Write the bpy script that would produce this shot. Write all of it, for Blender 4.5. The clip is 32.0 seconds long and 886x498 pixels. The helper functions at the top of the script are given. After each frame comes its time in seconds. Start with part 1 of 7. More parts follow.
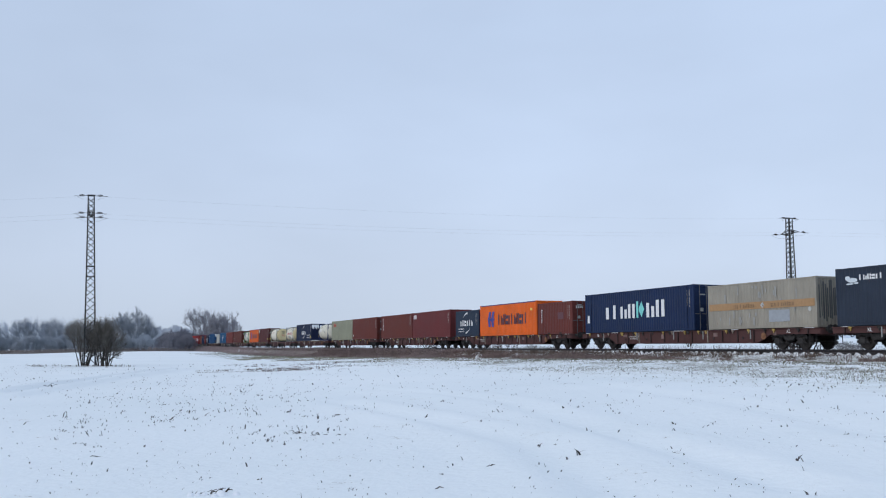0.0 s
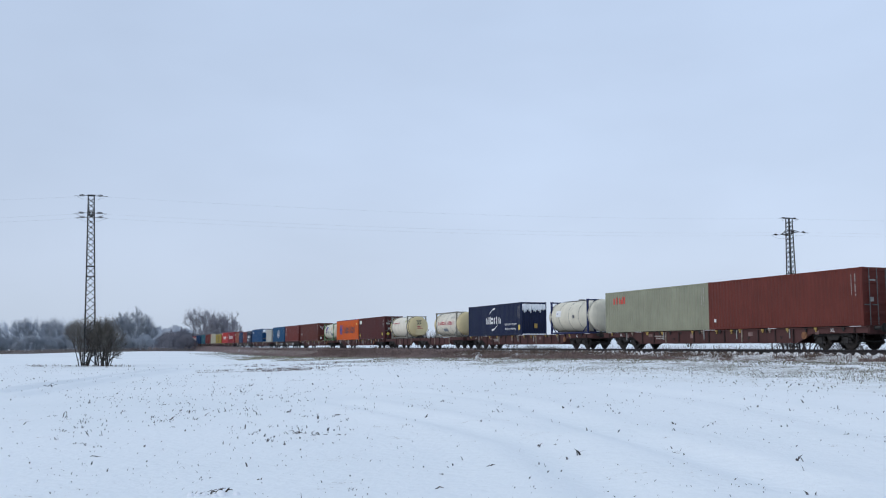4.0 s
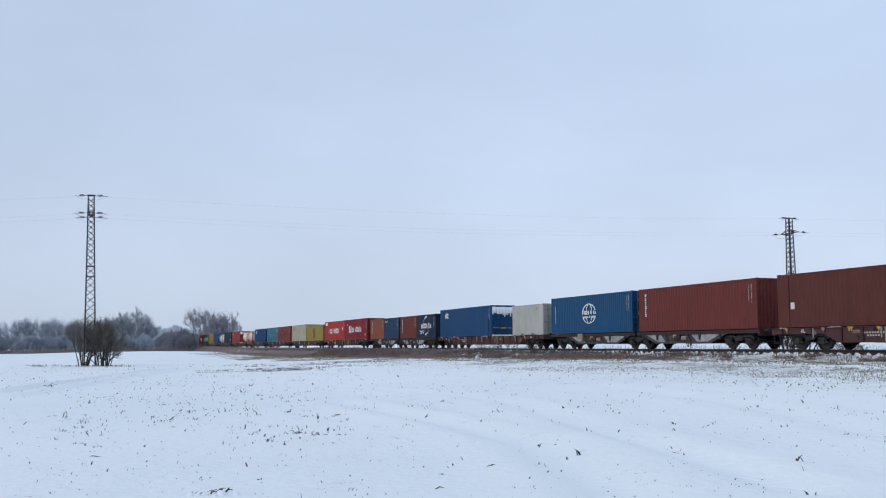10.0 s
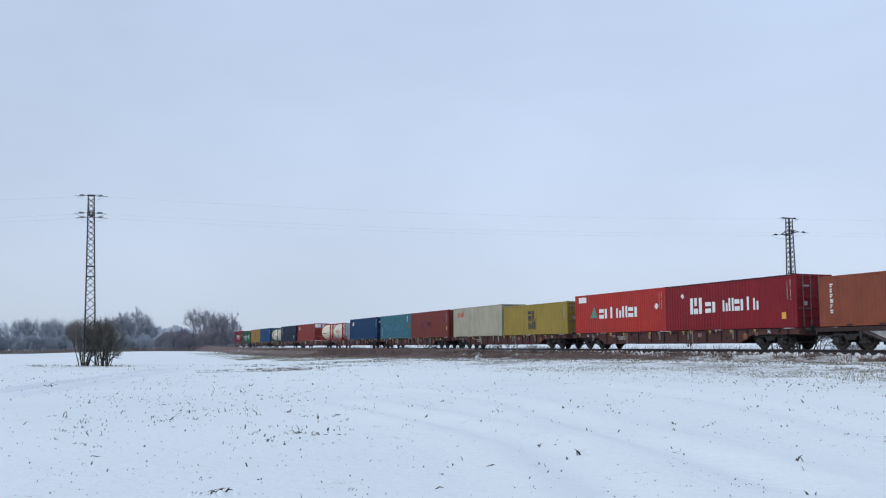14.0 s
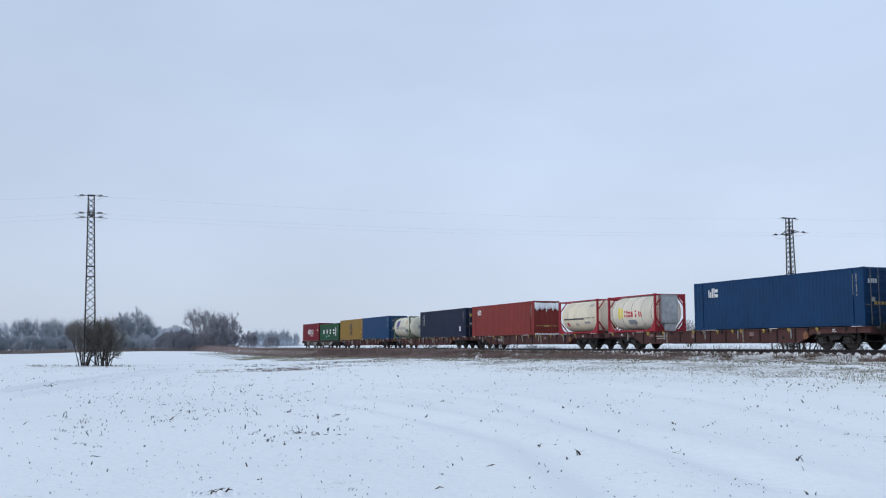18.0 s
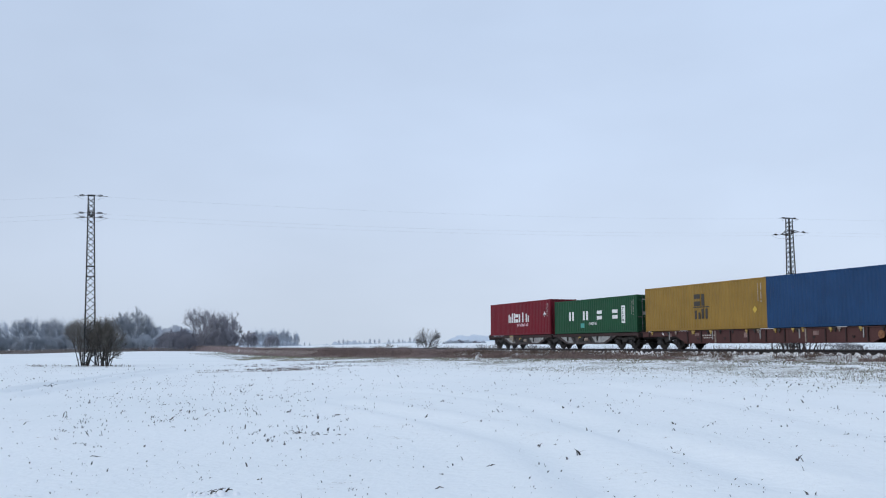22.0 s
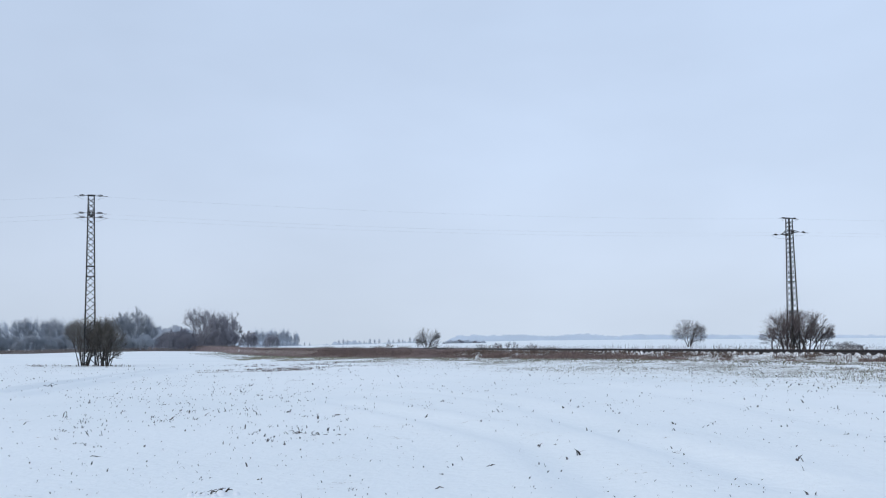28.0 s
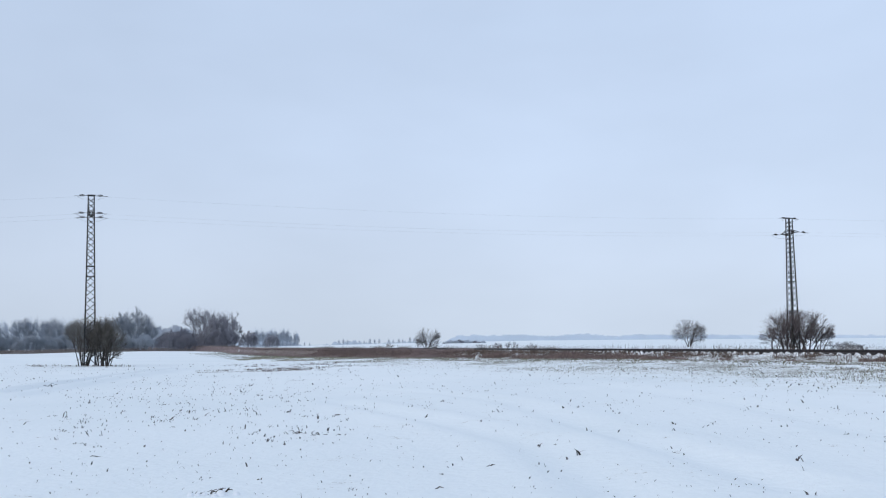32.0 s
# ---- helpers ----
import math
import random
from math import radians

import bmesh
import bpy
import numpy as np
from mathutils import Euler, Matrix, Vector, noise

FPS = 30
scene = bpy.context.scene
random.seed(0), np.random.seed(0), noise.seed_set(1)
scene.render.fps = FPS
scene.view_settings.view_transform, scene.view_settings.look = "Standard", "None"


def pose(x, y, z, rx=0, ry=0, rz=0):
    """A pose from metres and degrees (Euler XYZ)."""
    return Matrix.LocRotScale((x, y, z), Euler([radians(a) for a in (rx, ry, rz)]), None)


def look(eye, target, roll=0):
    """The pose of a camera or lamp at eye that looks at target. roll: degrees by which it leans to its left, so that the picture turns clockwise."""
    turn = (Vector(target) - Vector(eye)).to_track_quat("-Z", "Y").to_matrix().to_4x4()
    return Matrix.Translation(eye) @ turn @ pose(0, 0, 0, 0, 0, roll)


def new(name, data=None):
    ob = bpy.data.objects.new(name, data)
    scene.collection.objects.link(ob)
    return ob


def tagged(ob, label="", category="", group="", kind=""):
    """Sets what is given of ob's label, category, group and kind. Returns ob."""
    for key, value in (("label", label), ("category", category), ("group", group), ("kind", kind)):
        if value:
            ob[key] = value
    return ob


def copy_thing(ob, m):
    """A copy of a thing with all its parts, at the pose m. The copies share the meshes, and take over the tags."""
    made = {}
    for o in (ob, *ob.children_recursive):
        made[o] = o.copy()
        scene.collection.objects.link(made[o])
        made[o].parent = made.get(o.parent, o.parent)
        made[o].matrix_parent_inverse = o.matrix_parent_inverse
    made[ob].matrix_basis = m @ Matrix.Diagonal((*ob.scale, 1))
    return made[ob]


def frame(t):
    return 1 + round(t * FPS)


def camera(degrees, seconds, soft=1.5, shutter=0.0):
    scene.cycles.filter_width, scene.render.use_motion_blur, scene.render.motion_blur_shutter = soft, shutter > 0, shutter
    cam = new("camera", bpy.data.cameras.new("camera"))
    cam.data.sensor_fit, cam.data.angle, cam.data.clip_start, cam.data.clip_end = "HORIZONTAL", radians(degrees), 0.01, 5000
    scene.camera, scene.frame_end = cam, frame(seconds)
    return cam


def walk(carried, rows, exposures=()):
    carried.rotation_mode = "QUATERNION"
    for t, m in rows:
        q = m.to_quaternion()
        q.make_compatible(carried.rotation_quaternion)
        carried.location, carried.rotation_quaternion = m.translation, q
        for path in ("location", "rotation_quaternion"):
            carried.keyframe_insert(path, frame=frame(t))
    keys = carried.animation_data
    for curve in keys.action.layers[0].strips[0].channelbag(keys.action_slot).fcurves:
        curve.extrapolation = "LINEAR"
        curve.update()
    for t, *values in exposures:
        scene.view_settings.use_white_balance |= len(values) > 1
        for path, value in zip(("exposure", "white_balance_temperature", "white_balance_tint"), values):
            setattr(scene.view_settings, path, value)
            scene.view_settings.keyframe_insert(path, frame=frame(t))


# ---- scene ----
cam = camera(50.60, 32.0, soft=1.12)
walk(cam, [(0, pose(0, 0, 1.5, 95.962, 0, 0)), (32, pose(0, 0, 1.5, 95.962, 0, 0))],
     exposures=[(0, -0.03, 6480, 9), (14.5, -0.01, 6510, 9), (19, 0.0, 6560, 9), (24.5, 0.03, 6570, 8.5), (32, 0.03, 6550, 8.5)])

# ---- the line of the track: u runs along it into the distance, d away from the camera ----
PHI = radians(20.6366)
SP, CP = math.sin(PHI), math.cos(PHI)
TRACK_D = 36.50            # middle of the track
RAIL_Z = 1.361             # top of the rails
DECK_Z = RAIL_Z + 1.155    # where the containers stand
SPEED = 20.658             # metres a second
TRACK_TURN = -(90 - math.degrees(PHI))


def ud(u, d, z=0.0):
    return Vector((-u * SP + d * CP, u * CP + d * SP, z))


def smooth(a, b, x):
    t = min(1.0, max(0.0, (x - a) / (b - a)))
    return t * t * (3 - 2 * t)


# old wheel tracks in the snow of the field
RUTS = [([(-2.7, 31.1), (0, 27.3), (1.6, 22.9), (2.8, 15.2), (3.4, 11.8), (3.6, 9.5)], 0.05, 0.38),
        ([(-2.7, 24.5), (0, 18.2), (1.3, 14.3), (1.7, 10.1), (1.8, 8.9)], 0.045, 0.42),
        ([(-13.5, 28.7), (-14.7, 36.4), (-16.2, 46.6), (-17.0, 62.0)], 0.11, 0.30),
        ([(4.2, 32.5), (6.3, 20.4), (6.6, 13.9)], 0.035, 0.45),
        ([(-13.2, 25.5), (-14.0, 29.7), (-14.7, 35.6), (-16.0, 45.4), (-17.5, 64.0)], 0.042, 0.17)]


def rut_depth(x, y):
    z = 0.0
    for line, deep, wide in RUTS:
        best = 9.0
        for (ax, ay), (bx, by) in zip(line, line[1:]):
            dx, dy = bx - ax, by - ay
            t = min(1.0, max(0.0, ((x - ax) * dx + (y - ay) * dy) / (dx * dx + dy * dy)))
            best = min(best, math.hypot(x - ax - t * dx, y - ay - t * dy))
        if best < 4 * wide:
            z += deep * (1.4 * math.exp(-((best - 1.6 * wide) / wide) ** 2) - math.exp(-(best / wide) ** 2))
    return z


RISE = ((-0.19, 0.0), (-0.115, 0.28), (0.0, 0.70), (0.087, 0.93), (0.19, 1.05), (0.43, 1.2))


def rise_at(az):
    """How much of the long slope behind the line lies in that direction."""
    if az <= RISE[0][0]:
        return 0.0
    for (a, p), (b, q) in zip(RISE, RISE[1:]):
        if az < b:
            return p + (q - p) * (az - a) / (b - a)
    return RISE[-1][1]


def ground_z(x, y):
    """Height of the land: a flat field that rises to the line, a low bank, and a long slope behind."""
    d, u = x * CP + y * SP, -x * SP + y * CP
    foot = 0.78 * (1 - smooth(25, 150, u)) * (1 - 0.5 * smooth(0, 260, -u))
    roll = 0.05 * noise.noise(Vector((x * 0.06, y * 0.06, 0.3))) + 0.02 * noise.noise(Vector((x * 0.3, y * 0.3, 2.1)))
    z = foot * smooth(2, 31, d) + roll * smooth(3, 12, math.hypot(x, y))
    if 7 < y < 66 and -20 < x < 10:
        z += rut_depth(x, y)
    if y > 120 and d < 31.5:
        # the field's far edge: a low crest that falls away to one side
        az = x / y
        z += (0.36 * math.exp(-((az + 0.305) / (0.055 if az < -0.305 else 0.085)) ** 2) - 0.42 * smooth(-0.37, -0.47, az)) * smooth(120, 235, y) * (1 - smooth(252, 280, y))
    bank = RAIL_Z - 0.33
    if d > 31.5:
        z += (bank - z) * smooth(31.5, 34.0, d)
    if d > 39.2:
        r = math.hypot(x, y)
        az = x / max(1.0, y) if y > 1 else 1.0
        lift = rise_at(az)
        back = 0.75 + 0.25 * min(1.0, lift)
        back += lift * (0.0085 * max(0.0, min(r, 950) - 90)) + max(0.0, 1 - lift) * 0.0008 * min(r, 950)
        z += (back + roll - z) * smooth(39.2, 43.0, d)
    return z


# ---- world, sun ----
world = bpy.data.worlds.new("overcast_sky")
scene.world = world
world.use_nodes = True
wt = world.node_tree
wt.nodes.clear()
w_out = wt.nodes.new("ShaderNodeOutputWorld")
w_bg = wt.nodes.new("ShaderNodeBackground")
w_sky = wt.nodes.new("ShaderNodeTexSky")
w_sky.sky_type, w_sky.sun_disc = "NISHITA", False
w_sky.sun_elevation, w_sky.sun_rotation = radians(26.5), radians(247)
w_sky.dust_density, w_sky.ozone_density = 3.0, 2.0
w_co = wt.nodes.new("ShaderNodeTexCoord")
w_sep = wt.nodes.new("ShaderNodeSeparateXYZ")
w_ramp = wt.nodes.new("ShaderNodeValToRGB")
for i, (p, c) in enumerate([(0.0, (0.570, 0.660, 0.802)), (0.09, (0.586, 0.682, 0.858)), (0.20, (0.562, 0.67, 0.865)),
                            (0.34, (0.535, 0.648, 0.85)), (1.0, (0.60, 0.71, 0.88))]):
    el = w_ramp.color_ramp.elements[i] if i < 2 else w_ramp.color_ramp.elements.new(p)
    el.position, el.color = p, (*c, 1)
w_map = wt.nodes.new("ShaderNodeMapping")
w_map.inputs["Scale"].default_value = (1.3, 1.3, 3.2)
w_noise = wt.nodes.new("ShaderNodeTexNoise")
w_noise.inputs["Scale"].default_value, w_noise.inputs["Detail"].default_value = 2.2, 4.0
w_range = wt.nodes.new("ShaderNodeMapRange")
w_range.inputs[1].default_value, w_range.inputs[2].default_value = 0.3, 0.7
w_range.inputs[3].default_value, w_range.inputs[4].default_value = 0.95, 1.05
w_mul = wt.nodes.new("ShaderNodeMixRGB")
w_mul.blend_type, w_mul.inputs[0].default_value = "MULTIPLY", 1.0
w_mix = wt.nodes.new("ShaderNodeMixRGB")
w_mix.blend_type, w_mix.inputs[0].default_value = "ADD", 0.012
wt.links.new(w_co.outputs["Generated"], w_sep.inputs[0])
wt.links.new(w_sep.outputs["Z"], w_ramp.inputs[0])
wt.links.new(w_co.outputs["Generated"], w_map.inputs[0])
wt.links.new(w_map.outputs[0], w_noise.inputs["Vector"])
wt.links.new(w_noise.outputs[0], w_range.inputs[0])
wt.links.new(w_ramp.outputs[0], w_mul.inputs[1])
wt.links.new(w_range.outputs[0], w_mul.inputs[2])
w_side = wt.nodes.new("ShaderNodeMapRange")
for i, v in ((1, -0.50), (2, 0.10), (3, 0.87), (4, 1.0)):
    w_side.inputs[i].default_value = v
w_mul2 = wt.nodes.new("ShaderNodeMixRGB")
w_mul2.blend_type, w_mul2.inputs[0].default_value = "MULTIPLY", 1.0
wt.links.new(w_sep.outputs["X"], w_side.inputs[0])
wt.links.new(w_mul.outputs[0], w_mul2.inputs[1])
wt.links.new(w_side.outputs[0], w_mul2.inputs[2])
wt.links.new(w_mul2.outputs[0], w_mix.inputs[1])
wt.links.new(w_sky.outputs[0], w_mix.inputs[2])
wt.links.new(w_mix.outputs[0], w_bg.inputs[0])
wt.links.new(w_bg.outputs[0], w_out.inputs[0])
w_bg.inputs[1].default_value = 1.0

sun_data = bpy.data.lights.new("sun", "SUN")
sun_data.energy, sun_data.angle, sun_data.color = 0.70, radians(30), (1.0, 0.97, 0.93)
sun = new("sun", sun_data)
sun.matrix_world = look((-70, -30, 38), (0, 0, 0))


# ---- materials ----
def lin(r, g, b):
    return tuple(((c / 255 + 0.055) / 1.055) ** 2.4 if c > 10 else c / 255 / 12.92 for c in (r, g, b))


def graph(name):
    m = bpy.data.materials.new(name)
    m.use_nodes = True
    t = m.node_tree
    return m, t, t.nodes["Principled BSDF"]


def node(t, kind, **values):
    n = t.nodes.new(kind)
    for k, v in values.items():
        n.inputs[k.replace("_", " ")].default_value = v
    return n


def mixed(t, fac, a, b, kind="MIX"):
    n = t.nodes.new("ShaderNodeMixRGB")
    n.blend_type = kind
    for i, v in enumerate((fac, a, b)):
        if hasattr(v, "is_linked"):
            t.links.new(v, n.inputs[i])
        elif i == 0:
            n.inputs[0].default_value = v
        else:
            n.inputs[i].default_value = (*v[:3], 1)
    return n.outputs[0]


def ranged(t, value, a, b, lo=0.0, hi=1.0):
    n = t.nodes.new("ShaderNodeMapRange")
    for i, v in ((1, a), (2, b), (3, lo), (4, hi)):
        n.inputs[i].default_value = v
    t.links.new(value, n.inputs[0])
    return n.outputs[0]


def noisy(t, scale, detail=4.0, stretch=(1, 1, 1), where="Object", rough=0.55):
    co = t.nodes.new("ShaderNodeTexCoord")
    mp = t.nodes.new("ShaderNodeMapping")
    mp.inputs["Scale"].default_value = stretch
    n = node(t, "ShaderNodeTexNoise", Scale=scale, Detail=detail, Roughness=rough)
    t.links.new(co.outputs[where], mp.inputs[0])
    t.links.new(mp.outputs[0], n.inputs["Vector"])
    return n.outputs[0]


def bumped(t, bsdf, height, strength, distance=0.02):
    b = t.nodes.new("ShaderNodeBump")
    b.inputs["Strength"].default_value, b.inputs["Distance"].default_value = strength, distance
    t.links.new(height, b.inputs["Height"])
    t.links.new(b.outputs[0], bsdf.inputs["Normal"])


def paint(name, colour, wear=0.5, rough=0.55, rust=(0.16, 0.075, 0.04), metallic=0.0):
    """Weathered paint: faded patches, streaks of dirt that run down, specks of rust."""
    m, t, b = graph(name)
    fade = noisy(t, 0.7, 3)
    col = mixed(t, ranged(t, fade, 0.3, 0.7), [c * 0.86 for c in colour], [min(1, c * 1.10 + 0.006) for c in colour])
    streak = noisy(t, 1.0, 5, (5.0, 5.0, 0.28))
    col = mixed(t, ranged(t, streak, 0.52, 0.80, 0, 0.6 * wear), col, [0.45 * c + 0.008 for c in colour])
    speck = noisy(t, 6.0, 6, (1.5, 1.5, 0.8))
    col = mixed(t, ranged(t, speck, 0.66, 0.76, 0, 0.8 * wear), col, rust)
    t.links.new(col, b.inputs["Base Color"])
    b.inputs["Metallic"].default_value = metallic
    b.inputs["Specular IOR Level"].default_value = 0.2
    t.links.new(ranged(t, fade, 0.3, 0.7, rough - 0.08, rough + 0.12), b.inputs["Roughness"])
    bumped(t, b, speck, 0.15, 0.004)
    return m


def plain(name, colour, rough=0.6, metallic=0.0, scale=8.0, amount=0.25):
    m, t, b = graph(name)
    n = noisy(t, scale, 5)
    t.links.new(mixed(t, ranged(t, n, 0.3, 0.7), [c * (1 - amount) for c in colour], [min(1, c * (1 + amount)) for c in colour]),
                b.inputs["Base Color"])
    b.inputs["Roughness"].default_value, b.inputs["Metallic"].default_value = rough, metallic
    bumped(t, b, n, 0.2, 0.005)
    return m


def varied(name, a, b_, rough=0.9):
    """For joined blades and twigs: the colour differs from piece to piece."""
    m, t, b = graph(name)
    g = t.nodes.new("ShaderNodeNewGeometry")
    n = noisy(t, 0.35, 3)
    col = mixed(t, g.outputs["Random Per Island"], a, b_)
    col = mixed(t, ranged(t, n, 0.35, 0.65, 0, 0.5), col, [0.5 * (p + q) * 0.75 for p, q in zip(a, b_)])
    t.links.new(col, b.inputs["Base Color"])
    b.inputs["Roughness"].default_value = rough
    return m


def ground_material():
    """Snow over stubble; by the bank the snow is thin and dead grass and soil show through."""
    m, t, b = graph("snow_field")
    geo = t.nodes.new("ShaderNodeNewGeometry")
    dd = t.nodes.new("ShaderNodeVectorMath")
    dd.operation = "DOT_PRODUCT"
    dd.inputs[1].default_value = (CP, SP, 0)
    t.links.new(geo.outputs["Position"], dd.inputs[0])
    uu = t.nodes.new("ShaderNodeVectorMath")
    uu.operation = "DOT_PRODUCT"
    uu.inputs[1].default_value = (-SP, CP, 0)
    t.links.new(geo.outputs["Position"], uu.inputs[0])

    def noise_at(scale, detail, stretch=(1, 1, 1)):
        mp = t.nodes.new("ShaderNodeMapping")
        mp.inputs["Scale"].default_value = stretch
        mp.inputs["Rotation"].default_value = (0, 0, PHI)
        n = node(t, "ShaderNodeTexNoise", Scale=scale, Detail=detail, Roughness=0.6)
        t.links.new(geo.outputs["Position"], mp.inputs[0])
        t.links.new(mp.outputs[0], n.inputs["Vector"])
        return n.outputs[0]

    def product(p, q, op="MULTIPLY"):
        n = t.nodes.new("ShaderNodeMath")
        n.operation = op
        for i, v in enumerate((p, q)):
            if hasattr(v, "is_linked"):
                t.links.new(v, n.inputs[i])
            else:
                n.inputs[i].default_value = v
        return n.outputs[0]

    fine, mid, broad = noise_at(9.0, 6), noise_at(0.9, 5), noise_at(0.07, 3)
    snow = mixed(t, ranged(t, broad, 0.3, 0.7), (0.79, 0.83, 0.85), (0.87, 0.895, 0.91))
    thin = ranged(t, mid, 0.60, 0.75, 0, 0.06)
    snow = mixed(t, thin, snow, (0.42, 0.38, 0.31))
    # share of bare earth by the line, more of it farther along where the bank is overgrown
    narrow = product(dd.outputs["Value"], ranged(t, uu.outputs["Value"], 170, 270, 0, 4.6), "SUBTRACT")
    verge = product(ranged(t, narrow, 25.0, 29.0), ranged(t, dd.outputs["Value"], 34.2, 33.6))
    far_part = ranged(t, uu.outputs["Value"], 75, 120, 0.0, 1.0)
    share = product(product(verge, ranged(t, far_part, 0, 1, 0.50, 0.95)), ranged(t, uu.outputs["Value"], 185, 225, 1.0, 0.2))
    margin = product(product(ranged(t, dd.outputs["Value"], 15.5, 25.0, 0, 0.47), ranged(t, uu.outputs["Value"], 75, 28, 0.62, 1.0)), ranged(t, dd.outputs["Value"], 34.2, 33.6))
    margin = product(margin, ranged(t, uu.outputs["Value"], 120, 170, 1.0, 0.0))
    share = product(share, margin, "MAXIMUM")
    tiny = noise_at(26.0, 3)
    # grass that shows faintly through the thin snow of the strip before the bank
    veil = product(ranged(t, noise_at(1.7, 6, (1, 0.6, 1)), 0.42, 0.64, 0, 1.1), margin)
    snow = mixed(t, veil, snow, (0.40, 0.385, 0.31))
    spots = product(product(ranged(t, mid, 0, 1, -1.1, 1.1), ranged(t, fine, 0, 1, -1.5, 1.5), "ADD"), ranged(t, tiny, 0, 1, -0.8, 0.8), "ADD")
    bare = product(share, product(spots, 0.62), "ADD")
    mask = ranged(t, bare, 0.46, 0.62, 0, 0.85)
    earth = mixed(t, ranged(t, fine, 0.35, 0.65), (0.095, 0.068, 0.052), (0.22, 0.17, 0.12))
    t.links.new(mixed(t, mask, snow, earth), b.inputs["Base Color"])
    b.inputs["Roughness"].default_value = 0.8
    b.inputs["Specular IOR Level"].default_value = 0.25
    ripple = noise_at(0.5, 4, (1, 0.25, 1))
    lumps = product(product(noise_at(2.5, 5), 0.6), ripple, "ADD")
    lumps = product(lumps, product(noise_at(7.0, 4), 0.45), "ADD")
    bumped(t, b, lumps, 0.45, 0.14)
    return m


SNOW_FIELD = ground_material()
SNOW = plain("packed_snow", (0.84, 0.86, 0.89), 0.85, scale=5, amount=0.05)
OLD_SNOW = plain("trackside_snow", (0.68, 0.68, 0.69), 0.85, scale=3.5, amount=0.30)


def snowy_ballast():
    m, t, b = graph("snowy_ballast")
    n, k = noisy(t, 2.6, 5, (1.0, 1.6, 1.6)), noisy(t, 14.0, 3)
    stones = mixed(t, ranged(t, k, 0.35, 0.65), (0.05, 0.045, 0.042), (0.16, 0.14, 0.13))
    t.links.new(mixed(t, ranged(t, n, 0.40, 0.48), stones, (0.80, 0.83, 0.86)), b.inputs["Base Color"])
    b.inputs["Roughness"].default_value = 0.9
    bumped(t, b, k, 0.5, 0.05)
    return m


BALLAST = snowy_ballast()
RAIL_STEEL = plain("rail_steel", (0.034, 0.028, 0.030), 0.6, 0.4, 12, 0.35)
SLEEPER = plain("concrete_sleeper", (0.045, 0.040, 0.040), 0.9, scale=14, amount=0.35)
GALV = plain("weathered_lattice_steel", (0.030, 0.030, 0.032), 0.8, 0.1, 3, 0.3)
INSUL = plain("brown_insulator", (0.022, 0.016, 0.015), 0.7)
WIRE = plain("aluminium_wire", (0.35, 0.36, 0.38), 0.5, 0.6)
BOGIE = plain("grimy_running_gear", (0.030, 0.027, 0.026), 0.85, 0.1, 6, 0.5)
WHEEL = plain("wheel_steel", (0.040, 0.034, 0.031), 0.7, 0.3, 9, 0.4)
WAGON = paint("brown_wagon_paint", (0.082, 0.036, 0.034), 1.2, 0.75)
WAGON_DARK = paint("sooty_wagon_paint", (0.045, 0.027, 0.026), 1.0, 0.75)
PALE_STEEL = paint("pale_grey_underframe", (0.34, 0.34, 0.34), 0.8, 0.7)
GRIMY = plain("road_grime", (0.065, 0.050, 0.048), 0.85, scale=4, amount=0.5)
WEB_PLATE = plain("snow_dusted_plate", (0.30, 0.30, 0.30), 0.8, scale=2.5, amount=0.45)
DOOR_STEEL = plain("dull_galvanised_bar", (0.13, 0.13, 0.135), 0.6, 0.3)
CODE = plain("cream_code_paint", (0.42, 0.39, 0.36), 0.6)
GREY_DOOR = plain("grey_cabinet_paint", (0.40, 0.41, 0.42), 0.6, scale=3, amount=0.25)
PLATE = plain("grubby_plate", (0.33, 0.33, 0.32), 0.6)
RUSTY_PALE = plain("rusty_pale_steel", (0.25, 0.20, 0.165), 0.7, scale=5, amount=0.5)
BELLY = plain("dusted_belly_steel", (0.055, 0.052, 0.053), 0.85, scale=1.6, amount=0.6)
WORN = plain("worn_sill_paint", (0.20, 0.125, 0.115), 0.8, scale=5, amount=0.45)
RUST_ORANGE = plain("rusty_orange_paint", (0.20, 0.085, 0.035), 0.7, scale=6, amount=0.4)
YELLOW = plain("yellow_paint", (0.40, 0.27, 0.07), 0.6)
WHITE = plain("white_lettering", (0.80, 0.80, 0.80), 0.6, scale=5, amount=0.1)
GRASS_DEAD = varied("dead_grass", (0.065, 0.048, 0.042), (0.22, 0.158, 0.125))
REED = varied("bank_grass", (0.080, 0.060, 0.057), (0.39, 0.285, 0.25))
FAR_REED = varied("far_reeds", (0.20, 0.148, 0.145), (0.42, 0.33, 0.32))
EDGE_GRASS = varied("edge_reeds", (0.15, 0.125, 0.115), (0.25, 0.215, 0.20))
STALK = varied("maize_stubble", (0.014, 0.011, 0.010), (0.085, 0.060, 0.045))
STUBBLE = varied("frosted_stubble", (0.014, 0.011, 0.010), (0.21, 0.19, 0.195))
WINTER_GREEN = varied("frosted_green_blades", (0.105, 0.095, 0.062), (0.29, 0.275, 0.195))
VERGE = varied("verge_grass", (0.15, 0.142, 0.085), (0.36, 0.34, 0.24))
BARK = plain("dark_bark", (0.055, 0.046, 0.042), 0.95, scale=5, amount=0.4)
TWIG_MID = varied("grey_twigs", (0.085, 0.080, 0.085), (0.155, 0.15, 0.155))
BARK_CLUMP = plain("clump_bark", (0.20, 0.20, 0.23), 0.95, scale=3, amount=0.3)
